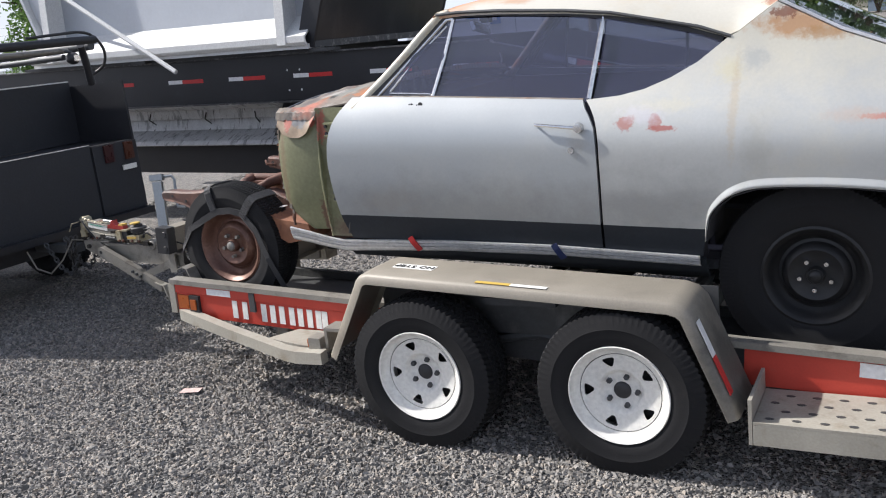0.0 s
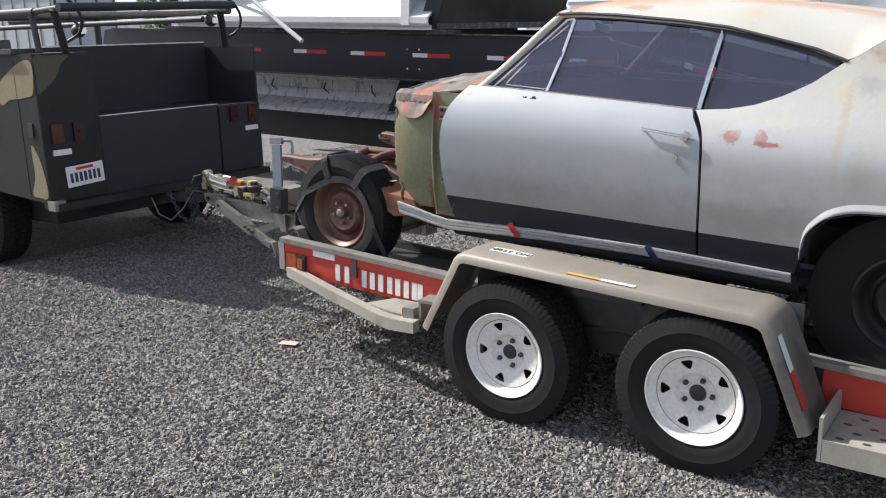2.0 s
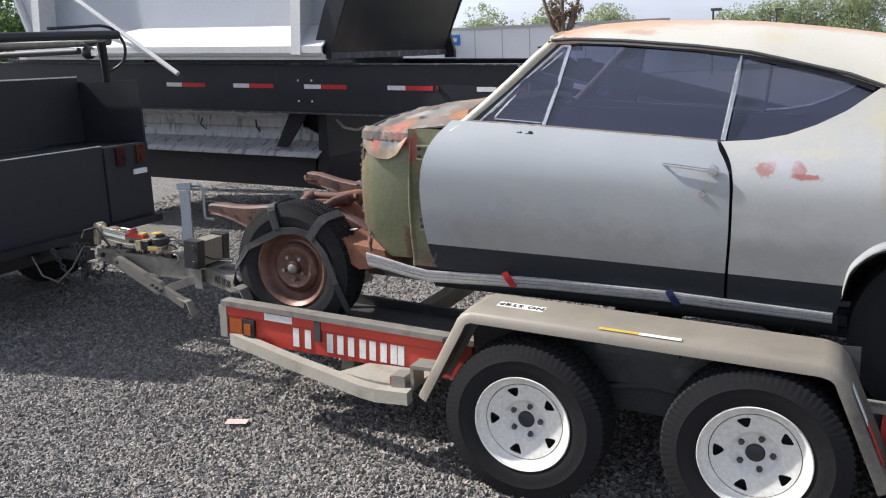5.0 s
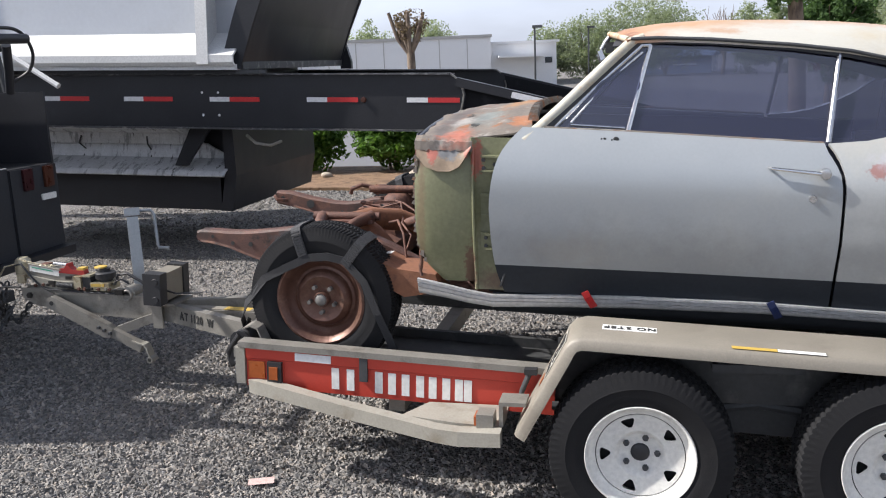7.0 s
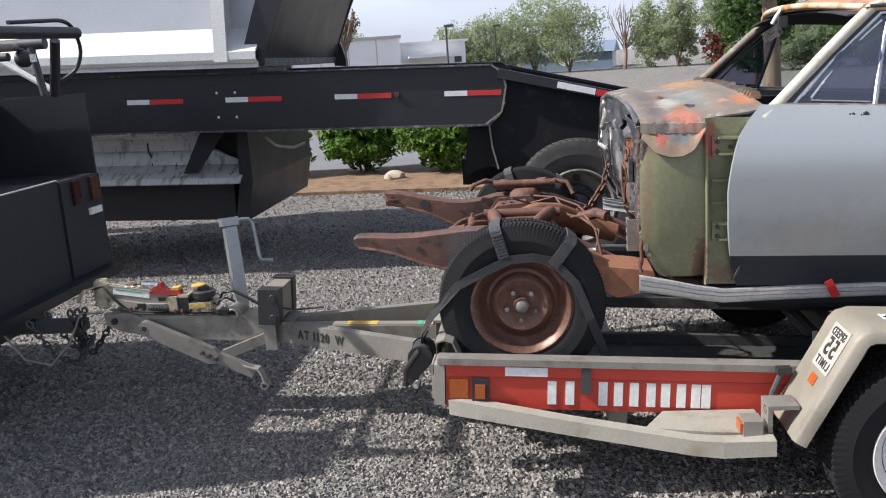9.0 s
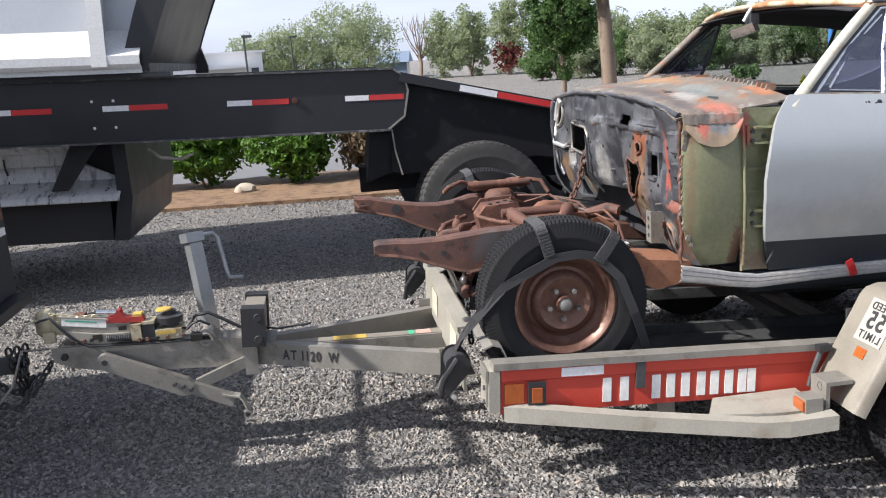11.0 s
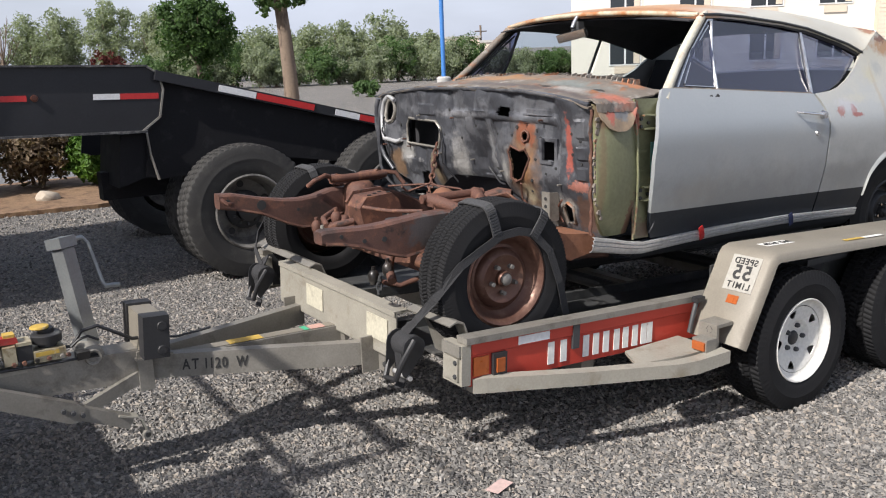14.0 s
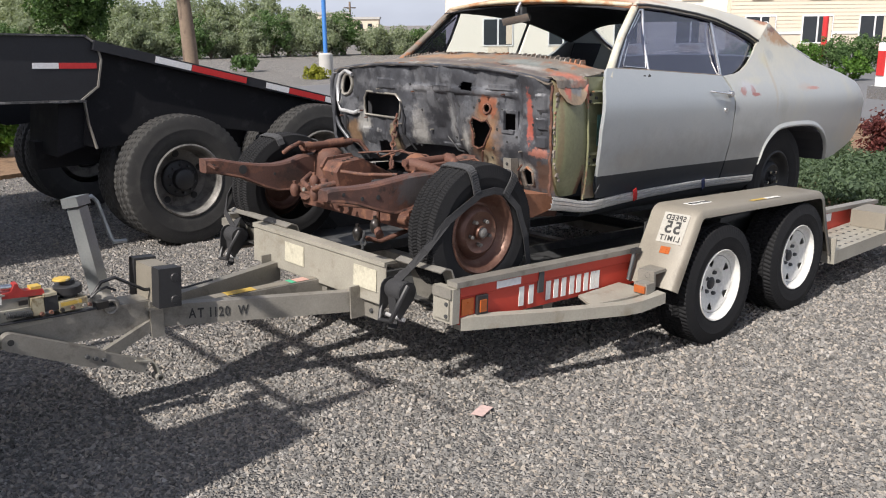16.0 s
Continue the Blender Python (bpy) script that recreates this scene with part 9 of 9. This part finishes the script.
for x in (-28.9, -27.9):
    bm = bmesh.new()
    lathe(bm, [(0.0, -0.12), (0.25, -0.13), (0.44, -0.11), (0.47, 0.0), (0.44, 0.12), (0.0, 0.12)], 24, "y", (x, 14.2, 0.465))
    part("wheel", bm, M_rubber, box_van, "black trailer tyre", smooth=40)
    bm = bmesh.new()
    lathe(bm, [(0.0, -0.12), (0.25, -0.13), (0.44, -0.11), (0.47, 0.0), (0.44, 0.12), (0.0, 0.12)], 24, "y", (x, 16.2, 0.465))
    part("wheel", bm, M_rubber, box_van, "black trailer tyre", smooth=40)
part("landing_leg", boxes((-25.8, -25.7, 14.5, 14.6, 0.0, 0.7)), M_black, box_van, "black landing leg")
part("landing_leg", boxes((-25.8, -25.7, 15.8, 15.9, 0.0, 0.7)), M_black, box_van, "black landing leg")
power_line = thing("power_line", "thin overhead power line on wooden poles beyond the truck", "power line")
for x in (-60.0, -24.0):
    bm = bmesh.new()
    lathe(bm, [(0.0, 0.0), (0.16, 0.0), (0.11, 6.2), (0.0, 6.2)], 12, "z", (x, 33.3, 0.0))
    part("pole", bm, M_bark, power_line, "wooden pole", smooth=40)
    part("crossarm", boxes((x - 0.06, x + 0.06, 32.8, 33.8, 5.55, 5.65)), M_bark, power_line, "wooden crossarm")
for k in range(3):
    bm = bmesh.new()
    tube(bm, [(-60.0, 33.0 + 0.3 * k, 5.6 - 0.42 * k), (-42.0, 33.0 + 0.3 * k, 5.3 - 0.42 * k), (-24.0, 33.0 + 0.3 * k, 5.5 - 0.42 * k)], 0.012, 5)
    part("cable", bm, M_plastic, power_line)


def round_tree():
    t = thing("tree", "dense round-headed green street tree", "tree", "street trees", at=(6.35, 22.2, 0))
    limb(t, [(0, 0, -0.1), (0.03, 0, 0.8), (0, 0, 1.6), (0, 0, 2.6)], 0.1, 0.05, "trunk")
    for k in range(7):
        a = k * 0.9
        limb(t, [(0, 0, 1.5), (0.4 * math.cos(a), 0.4 * math.sin(a), 2.2), (0.85 * math.cos(a), 0.85 * math.sin(a), 2.8)], 0.04, 0.015)
    crown_part(t, "crown", M_leaf_street, (0, 0, 2.5), (1.12, 1.1, 1.2), 280, 0.2, 44, 0.06, inner=0.45)
    crown_part(t, "side_growth", M_leaf_street, (0.1, 0, 1.1), (0.25, 0.25, 0.45), 24, 0.12, 24, 0.05)


round_tree()


def tall_tree():
    t = thing("tree", "street tree with a peeling pale brown trunk", "tree", "street trees", at=(3.70, 9.95, 0.04))
    limb(t, [(0.03, 0, -0.1), (0.02, 0, 0.7), (0.0, 0, 1.4), (-0.03, 0, 1.9), (-0.07, 0.02, 2.5), (-0.1, 0.05, 3.2)], 0.135, 0.085, "trunk")
    for k in range(9):
        a = k * 0.75
        limb(t, [(-0.07, 0, 2.35 + 0.08 * k), (-0.07 + 0.5 * math.cos(a), 0.5 * math.sin(a), 2.9 + 0.08 * k), (-0.07 + 1.1 * math.cos(a), 1.1 * math.sin(a), 3.4 + 0.08 * k)], 0.05, 0.015)
    crown_part(t, "crown", M_leaf_dark, (-0.1, 0, 3.85), (1.5, 1.5, 1.05), 200, 0.22, 30, 0.05, inner=0.3)
    crown_part(t, "low_leaves", M_leaf_dark, (-0.22, -0.05, 2.5), (0.28, 0.25, 0.28), 26, 0.10, 26, 0.045)
    crown_part(t, "low_leaves", M_leaf_dark, (0.2, 0.0, 2.55), (0.2, 0.2, 0.22), 14, 0.10, 26, 0.045)


tall_tree()
# far tree belts, with the haze in their leaf colour
for x, y, h, r, m_ in ((-33, 26, 5.8, 2.4, M_leaf_dark), (-19.0, 62, 4.9, 2.2, M_leaf_hazed), (-14.5, 64, 5.0, 2.4, M_leaf_hazed), (-6.5, 74, 4.6, 2.4, M_leaf_hazed), (-3.2, 74, 5.6, 2.8, M_leaf_hazed), (0.2, 74, 6.6, 3.2, M_leaf_hazed), (3.2, 72, 6.4, 3.0, M_leaf_hazed),
                       (9.6, 70, 5.2, 2.2, M_leaf_hazed), (11.4, 68, 5.6, 1.8, M_leaf_hazed), (14.2, 66, 6.6, 1.9, M_leaf_hazed), (17.0, 64, 5.6, 1.8, M_leaf_hazed), (18.2, 62, 5.0, 2.4, M_leaf_hazed), (20.6, 60, 4.2, 2.3, M_leaf_hazed), (23, 58, 3.9, 2.2, M_leaf_hazed), (25.2, 55.5, 3.6, 2.0, M_leaf_hazed),
                       (27.2, 53.5, 4.0, 1.8, M_leaf_hazed), (29.3, 51.5, 4.2, 1.9, M_leaf_hazed), (31.4, 50, 3.0, 1.6, M_leaf_hazed), (-25, 66, 5.5, 2.6, M_leaf_hazed)):
    tree(x, y, h, r, m_, "distant tall leafy tree, paled green for haze" if m_ is M_leaf_hazed else "distant tall dark green leafy tree", 0.14, 0.0, 150, 60, 0.10, group="far trees", clump=0.24)
bare_tree(7.4, 69, 5.0, "leafless grey tree among the far trees")
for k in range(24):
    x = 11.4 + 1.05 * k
    tree(x, 45.7 - 0.376 * k + 0.5 * math.sin(k * 2.1), 2.1 + 0.45 * math.sin(k * 1.7) + 0.3 * math.sin(k * 0.6) - (0.7 if k > 17 else 0.0), 1.25, M_leaf_hazed if k % 4 else M_leaf_dark, "grey-green hedge tree along the street", 0.08, 0.0, 80, 84, 0.066, group="hedge along the street", clump=0.26)
tree(13.6, 64, 2.6, 1.3, M_leaf_red, "dark red shrub among the far trees", 0.1, 0.1, 50, 18, 0.14)


# ---- buildings ----
def oriented(ax, ay, bx, by):
    """Frame with x from a to b along a facade and y to the back of it."""
    d = Vector((bx - ax, by - ay, 0))
    ang = math.degrees(math.atan2(d.y, d.x))
    return pose(ax, ay, 0, 0, 0, ang), d.length


def warehouse():
    m, L = oriented(-26.0, 53.5, -8.7, 57.4)
    b = thing("warehouse", "long white flat-roofed warehouse", "building")
    b.matrix_basis = m
    part("wall", boxes((0, L, 0, 20, -0.5, 3.35)), M_wall_white, b, "white painted wall")
    part("parapet", boxes((-0.1, L + 0.1, -0.1, 20.1, 3.35, 3.55)), M_concrete, b, "grey parapet edge")
    for k in range(9):
        part("wall_seam", boxes((1.9 * k + 0.9, 1.9 * k + 0.96, -0.02, -0.001, 0, 3.3)), M_concrete, b)
    part("annexe", boxes((L + 0.02, L + 4.6, 1.0, 14, -0.5, 2.9)), M_wall_white, b, "lower white annexe")
    part("annexe_roof", boxes((L + 0.02, L + 4.8, 0.8, 14.2, 2.9, 3.05)), M_wall_white, b)
    part("canopy", boxes((L + 0.5, L + 3.6, -0.8, 0.98, 1.95, 2.1)), M_wall_white, b, "white canopy")
    sign = part("sign", boxes((1.3, 3.7, -0.06, -0.021, 2.36, 3.08)), M_blue, b, "blue rectangular wall sign")
    for k, x in enumerate((1.45, 1.78, 2.05, 2.3, 2.58, 2.95)):
        part("sign_bar", boxes((x, x + (0.2 if k < 5 else 0.5), -0.075, -0.061, 2.6, 2.86)), M_wall_white, sign, "white sign bar")
    part("window", boxes((L + 3.8, L + 4.3, 0.95, 0.99, 1.5, 1.9)), M_window_far, b)
    m2, L2 = oriented(-27.5, 50.0, -22.4, 52.6)
    b2 = thing("shed", "small white shed building", "building")
    b2.matrix_basis = m2
    part("wall", boxes((0, L2, 0, 6, -0.5, 2.7)), M_wall_white, b2)
    part("roof", boxes((-0.1, L2 + 0.1, -0.1, 6.1, 2.7, 2.85)), M_concrete, b2)


warehouse()


def blue_building():
    b = thing("blue_building", "low building with a blue-grey metal roof", "building")
    m, L = oriented(-2.7, 79.8, 7.0, 78.4)
    b.matrix_basis = m
    part("wall", boxes((0, L, 0.2, 10, -0.5, 1.5)), M_wall_pale, b)
    bm = bmesh.new()
    prism(bm, [(-0.2, 1.5), (4.0, 2.5), (10.2, 1.5)], -0.4, L + 0.4, "x")
    part("roof", bm, M_blue_roof, b, "blue-grey metal roof")
    part("vent", boxes((0.2, 1.8, 0.0, 0.3, 1.2, 2.0)), M_wall_white, b)
    part("blue_side", boxes((2.0, L + 0.2, 0.05, 0.19, -0.2, 1.49)), M_blue_roof, b, "blue-grey panelled side")
    part("round_emblem", small_lathe([(0.0, -0.02), (0.55, -0.02), (0.55, 0.0)], 28), M_wall_white, b, "round white emblem", at=pose(5.75, 0.04, 0.95))
    part("side_stripe", boxes((6.7, 8.7, 0.03, 0.048, 0.74, 0.86)), M_wall_white, b, "white stripe")


blue_building()
for x0, y0, x1, y1, h, lab in ((79.5, 128, 88, 122, 3.4, "far tan flat-roofed building"), (87.2, 123, 92, 119, 2.6, "far tan low building"), (30.0, 62.0, 34.5, 59.5, 1.6, "far pale low shed")):
    m, L = oriented(x0, y0, x1, y1)
    b = thing("far_building", lab, "building", "far buildings")
    b.matrix_basis = m
    part("wall", boxes((0, L, 0, 8, -3, h)), M_wall_beige if L > 5.4 else M_wall_pale, b)
    part("roof_edge", boxes((-0.2, L + 0.2, -0.2, 8.2, h, h + 0.4)), M_concrete, b)
    for k in range(3):
        part("window", boxes((L * (0.2 + 0.25 * k), L * (0.32 + 0.25 * k), -0.05, -0.01, h - 1.6, h - 0.7)), M_window_far, b)


def hotel():
    m, L = oriented(30.9, 34.3, 49.0, 18.1)
    b = thing("hotel", "pale beige sided hotel with rows of windows", "building")
    b.matrix_basis = m
    cut = 15.4
    part("wall", boxes((0, cut, 0, 14, -0.6, 8.6)), M_wall_pale, b, "white stucco wall")
    part("wall", boxes((cut + 0.01, L, -0.6, 14, -0.6, 8.6)), M_wall_beige, b, "pale beige wall")
    part("roof", boxes((-0.5, L + 0.5, -1.1, 14.5, 8.6, 8.9)), M_wall_white, b)
    z = 1.15
    while z < 8.5:
        part("siding_board", boxes((cut + 0.02, L - 0.02, -0.625, -0.602, z, z + 0.17)), M_wall_cream, b)
        z += 0.2
    part("corner_trim", boxes((L - 0.01, L + 0.25, -0.66, 0.1, -0.5, 8.6)), M_wall_white, b, "white corner trim")
    part("band", boxes((cut + 0.02, L, -0.65, -0.601, 1.0, 1.14)), M_wall_white, b, "pale band course")
    for row in range(3):
        z0 = 0.5 + 2.75 * row
        for x, y in ((2.0, 0.0), (5.6, 0.0), (9.2, 0.0), (12.6, 0.0), (16.2, -0.63), (19.3, -0.63), (22.4, -0.63)):
            if x + 1.75 > L:
                continue
            w = part("window", boxes((x, x + 1.7, y - 0.05, y - 0.004, z0, z0 + 1.5)), M_wall_white, b, "white framed window")
            for a in (0.07, 0.9):
                part("pane", boxes((x + a, x + a + 0.73, y - 0.065, y - 0.052, z0 + 0.07, z0 + 1.43)), M_window_far, w)
            part("curtain", boxes((x + 1.3, x + 1.62, y - 0.07, y - 0.066, z0 + 0.1, z0 + 1.4)), M_wall_beige, w)
            part("cooler_grille", boxes((x + 0.3, x + 1.4, y - 0.08, y - 0.004, z0 - 0.42, z0 - 0.06)), M_wall_beige, b, "beige cooler grille")


hotel()


# ---- poles ----
def pole_thing(name, x, y, h, r, m_, label, base=None):
    t = thing(name, label, "pole", at=(x, y, 0))
    bm = bmesh.new()
    tube(bm, [(0, 0, -0.1), (0, 0, h)], r, 10)
    part("shaft", bm, m_, t, smooth=40)
    if base:
        bm = bmesh.new()
        lathe(bm, [(base, -0.1), (base, 0.75), (base * 0.8, 0.8), (0, 0.8)], 16, "z")
        part("base", bm, M_concrete, t, "pale concrete base", smooth=40)
    return t


pole_thing("sign_pole", 14.9, 22.7, 9.0, 0.075, M_blue, "tall blue painted pole on a concrete base", 0.24)
for x, y, h in ((-4.7, 49.3, 3.6), (-2.52, 64.2, 3.9)):
    lp = pole_thing("street_lamp", x, y, h, 0.06, M_steel_dark, "thin dark street lamp")
    part("lamp_head", boxes((-0.12, 0.45, -0.12, 0.12, h - 0.05, h + 0.1)), M_steel_dark, lp, bevel=0.02)
pp = pole_thing("utility_pole", 88.5, 122.3, 5.5, 0.18, M_bark, "distant wooden utility pole")
part("cross_arm", boxes((-1.2, 1.2, -0.08, 0.08, 4.4, 4.6)), M_bark, pp)
rp = pole_thing("red_post", 38.0, 16.4, 1.9, 0.13, M_tape_red, "red post beside the hotel")


# ---- juniper bed, red shrub, hedges and pickup at the far end ----
def spread_plant(name, x, y, rx, ry, h, m_, label, n, leaf, category="shrub"):
    t = thing(name, label, category, "low shrubs in the end bed", at=(x, y, 0.0))
    crown_part(t, "foliage", m_, (0, 0, h * 0.4), (rx, ry, h * 0.6), n, 0.12, 30, leaf, floor=0.0, inner=0.2)
    limb(t, [(0, 0, -0.02), (0.05, 0, h * 0.5)], 0.03, 0.015, "stem")
    return t


flat_sheet("end_bed", [(5.1, -3.2), (12.5, -1.0), (12.5, 4.2), (6.2, 3.2), (5.3, 1.6)], 0.04, M_dirt, "brown mulch bed at the end of the lot", "planting bed")
spread_plant("juniper", 6.1, 0.75, 0.8, 0.75, 0.3, M_juniper, "low spreading grey-green juniper", 330, 0.024)
spread_plant("juniper", 6.4, 2.0, 1.0, 0.8, 0.3, M_juniper, "low spreading green juniper", 330, 0.024)
spread_plant("juniper", 7.2, 1.2, 0.9, 0.8, 0.3, M_juniper, "low spreading green juniper", 330, 0.024)
spread_plant("juniper", 8.2, 2.6, 0.9, 0.8, 0.3, M_juniper, "low spreading green juniper", 330, 0.024)
spread_plant("juniper", 6.0, -0.7, 0.8, 0.8, 0.3, M_juniper, "low spreading grey-green juniper", 330, 0.024)
spread_plant("barberry", 9.3, 1.85, 0.42, 0.42, 0.62, M_leaf_red, "dark red barberry bush", 170, 0.026)
flat_sheet("side_road", [(12.6, -12), (60, -12), (60, 13.9), (20, 11.1), (14.1, 11.0), (12.6, 8)], 0.02, M_asphalt, "grey asphalt drive past the end bed", "road")
for k in range(6):
    tree(25.5 + 0.75 * k, 13.3 - 0.72 * k, 1.0 + 0.25 * (k > 2), 0.75, M_leaf_dark if k > 2 else M_leaf, "clipped green hedge shrub before the hotel", 0.05, 0.02, 90, 44, 0.042, group="hedge before the hotel")
tree(23.5, 8.6, 0.8, 0.5, M_leaf, "small conical yellow-green shrub", 0.05, 0.02, 40, 22, 0.06)
spread_plant("yellow_shrub", 13.9, 21.9, 0.45, 0.45, 0.5, M_leaf_yellow, "small yellow-green shrub by the pole", 50, 0.05)
tree(14.8, 28.0, 0.75, 0.6, M_leaf_dark, "small dark clipped shrub by the street", 0.05, 0.02, 45, 22, 0.07)


def pickup():
    t = thing("pickup_truck", "white pickup truck parked by the drive", "truck")
    m = pose(12.1, 3.30, 0, 0, 0, -24)            # rear near corner, x runs forward
    t.matrix_basis = m
    part("bed", boxes((0, 2.0, -1.9, 0, 0.62, 1.36)), M_wall_white, t, "white truck bed", bevel=0.04)
    part("cab", boxes((2.02, 5.2, -1.9, 0, 0.55, 1.30)), M_wall_white, t, "white cab body", bevel=0.05)
    bm = bmesh.new()
    prism(bm, [(2.05, 1.3), (2.35, 1.85), (3.7, 1.85), (4.3, 1.3)], -1.78, -0.12, "y")
    part("cabin_glass", bm, M_window_far, t, "dark cab windows", bevel=0.04)
    part("bumper", boxes((-0.14, -0.01, -1.9, 0, 0.50, 0.70)), M_chrome, t, "chrome rear bumper", bevel=0.02)
    for y in (-0.17, -1.88):
        part("tail_lamp", boxes((-0.02, 0.02, y, y + 0.15, 0.86, 1.24)), M_tape_red, t, "red tail lamp", bevel=0.01)
    for x in (0.9, 4.2):
        for y in (-0.12, -1.78):
            shared("wheel", "pickup_tyre", lambda: tyre_mesh(0.38, 0.21, 0.25, 30, 0.01), M_rubber, t, pose(x, y, 0.375), "black tyre", 40)


pickup()

# ---- small litter ----
for x, y, a, s in ((0.055, -0.075, 20, 1.0), (3.2, -1.4, 70, 0.4)):
    bm = bmesh.new()
    grid(bm, [[(0.055 * u * s, 0.03 * v * s, 0.012 + 0.012 * noise.noise(Vector((u * 2, v * 2, a)))) for u in (-1, -0.5, 0, 0.5, 1)] for v in (-1, 0, 1)])
    ob = part("litter", thicken(bm, 0.001), M_paper)
    ob.matrix_basis = pose(x, y, hill(x, y) + 0.005, 0, 0, a)
    tagged(ob, "crumpled pink and white paper scrap on gravel", "litter", "litter on the gravel")


# thin pale sheets standing in for patches of sunlight on the runway
SUN_PATCHES = ((0.78, 0.22, 0), (0.98, 0.14, 1), (1.06, 0.2, 3), (0.90, 0.12, 5), (1.14, 0.13, 2), (1.2, 0.3, 7))
rs_ = random.Random(12)
for x, y, k in SUN_PATCHES:
    bm = bmesh.new()
    a = rs_.uniform(0.03, 0.06)
    b = rs_.uniform(0.012, 0.03)
    grid(bm, [[(a * u, b * v * (1 - 0.4 * u), 0.004 + 0.004 * noise.noise(Vector((u * 2, v * 2, k)))) for u in (-1, -0.4, 0.2, 1)] for v in (-1, 0, 1)])
    ob = part("scrap", thicken(bm, 0.0015), M_faded_label if k % 2 else M_white)
    ob.matrix_basis = TD @ pose(x, y, -0.163, 0, 0, 40 * k)
    tagged(ob, "pale sheet standing in for a patch of sun on the runway", "litter", "scraps on the runway")


# ---- loose gravel ----
def gravel(n, x0, x1, y0, y1, smin, smax, seed, skip=None):
    rng = np.random.default_rng(seed)
    x, y = rng.uniform(x0, x1, n), rng.uniform(y0, y1, n)
    base = np.array([(0.9, 0.1, -0.3), (-0.5, 0.85, -0.35), (-0.55, -0.8, -0.3), (0.45, 0.2, 0.5), (-0.35, -0.3, 0.55), (0.05, 0.6, 0.35)])
    tri = [(0, 1, 3), (1, 5, 3), (1, 2, 5), (2, 4, 5), (2, 0, 4), (0, 3, 4), (3, 5, 4), (0, 2, 1)]
    s = rng.uniform(smin, smax, (n, 1, 1)) * rng.uniform(0.75, 1.25, (n, 1, 3)) * np.array([1.18, 0.86, 0.9])
    pts = (base[None] + rng.normal(0, 0.16, (n, 6, 3))) * s
    a = rng.uniform(0, 6.283, n)
    c, q = np.cos(a)[:, None], np.sin(a)[:, None]
    px = pts[:, :, 0] * c - pts[:, :, 1] * q
    py = pts[:, :, 0] * q + pts[:, :, 1] * c
    tilt = rng.normal(0, 0.35, (n, 1))
    pz = pts[:, :, 2] + px * tilt
    z = np.array([hill(u, v) for u, v in zip(x, y)])
    v = np.stack([px + x[:, None], py + y[:, None], pz + z[:, None] + s[:, :, 2] * 0.25], axis=2).reshape(-1, 3)
    t = np.array(tri)[None] + 6 * np.arange(n)[:, None, None]
    me = bpy.data.meshes.new("gravel_stones")
    me.from_pydata(v.tolist(), [], t.reshape(-1, 3).tolist())
    me.materials.append(M_stone)
    ob = new("gravel_stones", me)
    return tagged(ob, "loose grey crushed stones of mixed sizes", "gravel", kind="stuff")


gravel(100000, -3.2, 4.6, -2.1, 1.7, 0.0075, 0.0155, 1)
gravel(40000, -4.0, 7.0, 1.7, 5.2, 0.008, 0.017, 2)
gravel(22000, -6.0, 8.0, 5.2, 9.2, 0.009, 0.02, 3)
gravel(22000, 4.6, 7.4, -3.0, 1.7, 0.007, 0.016, 4)
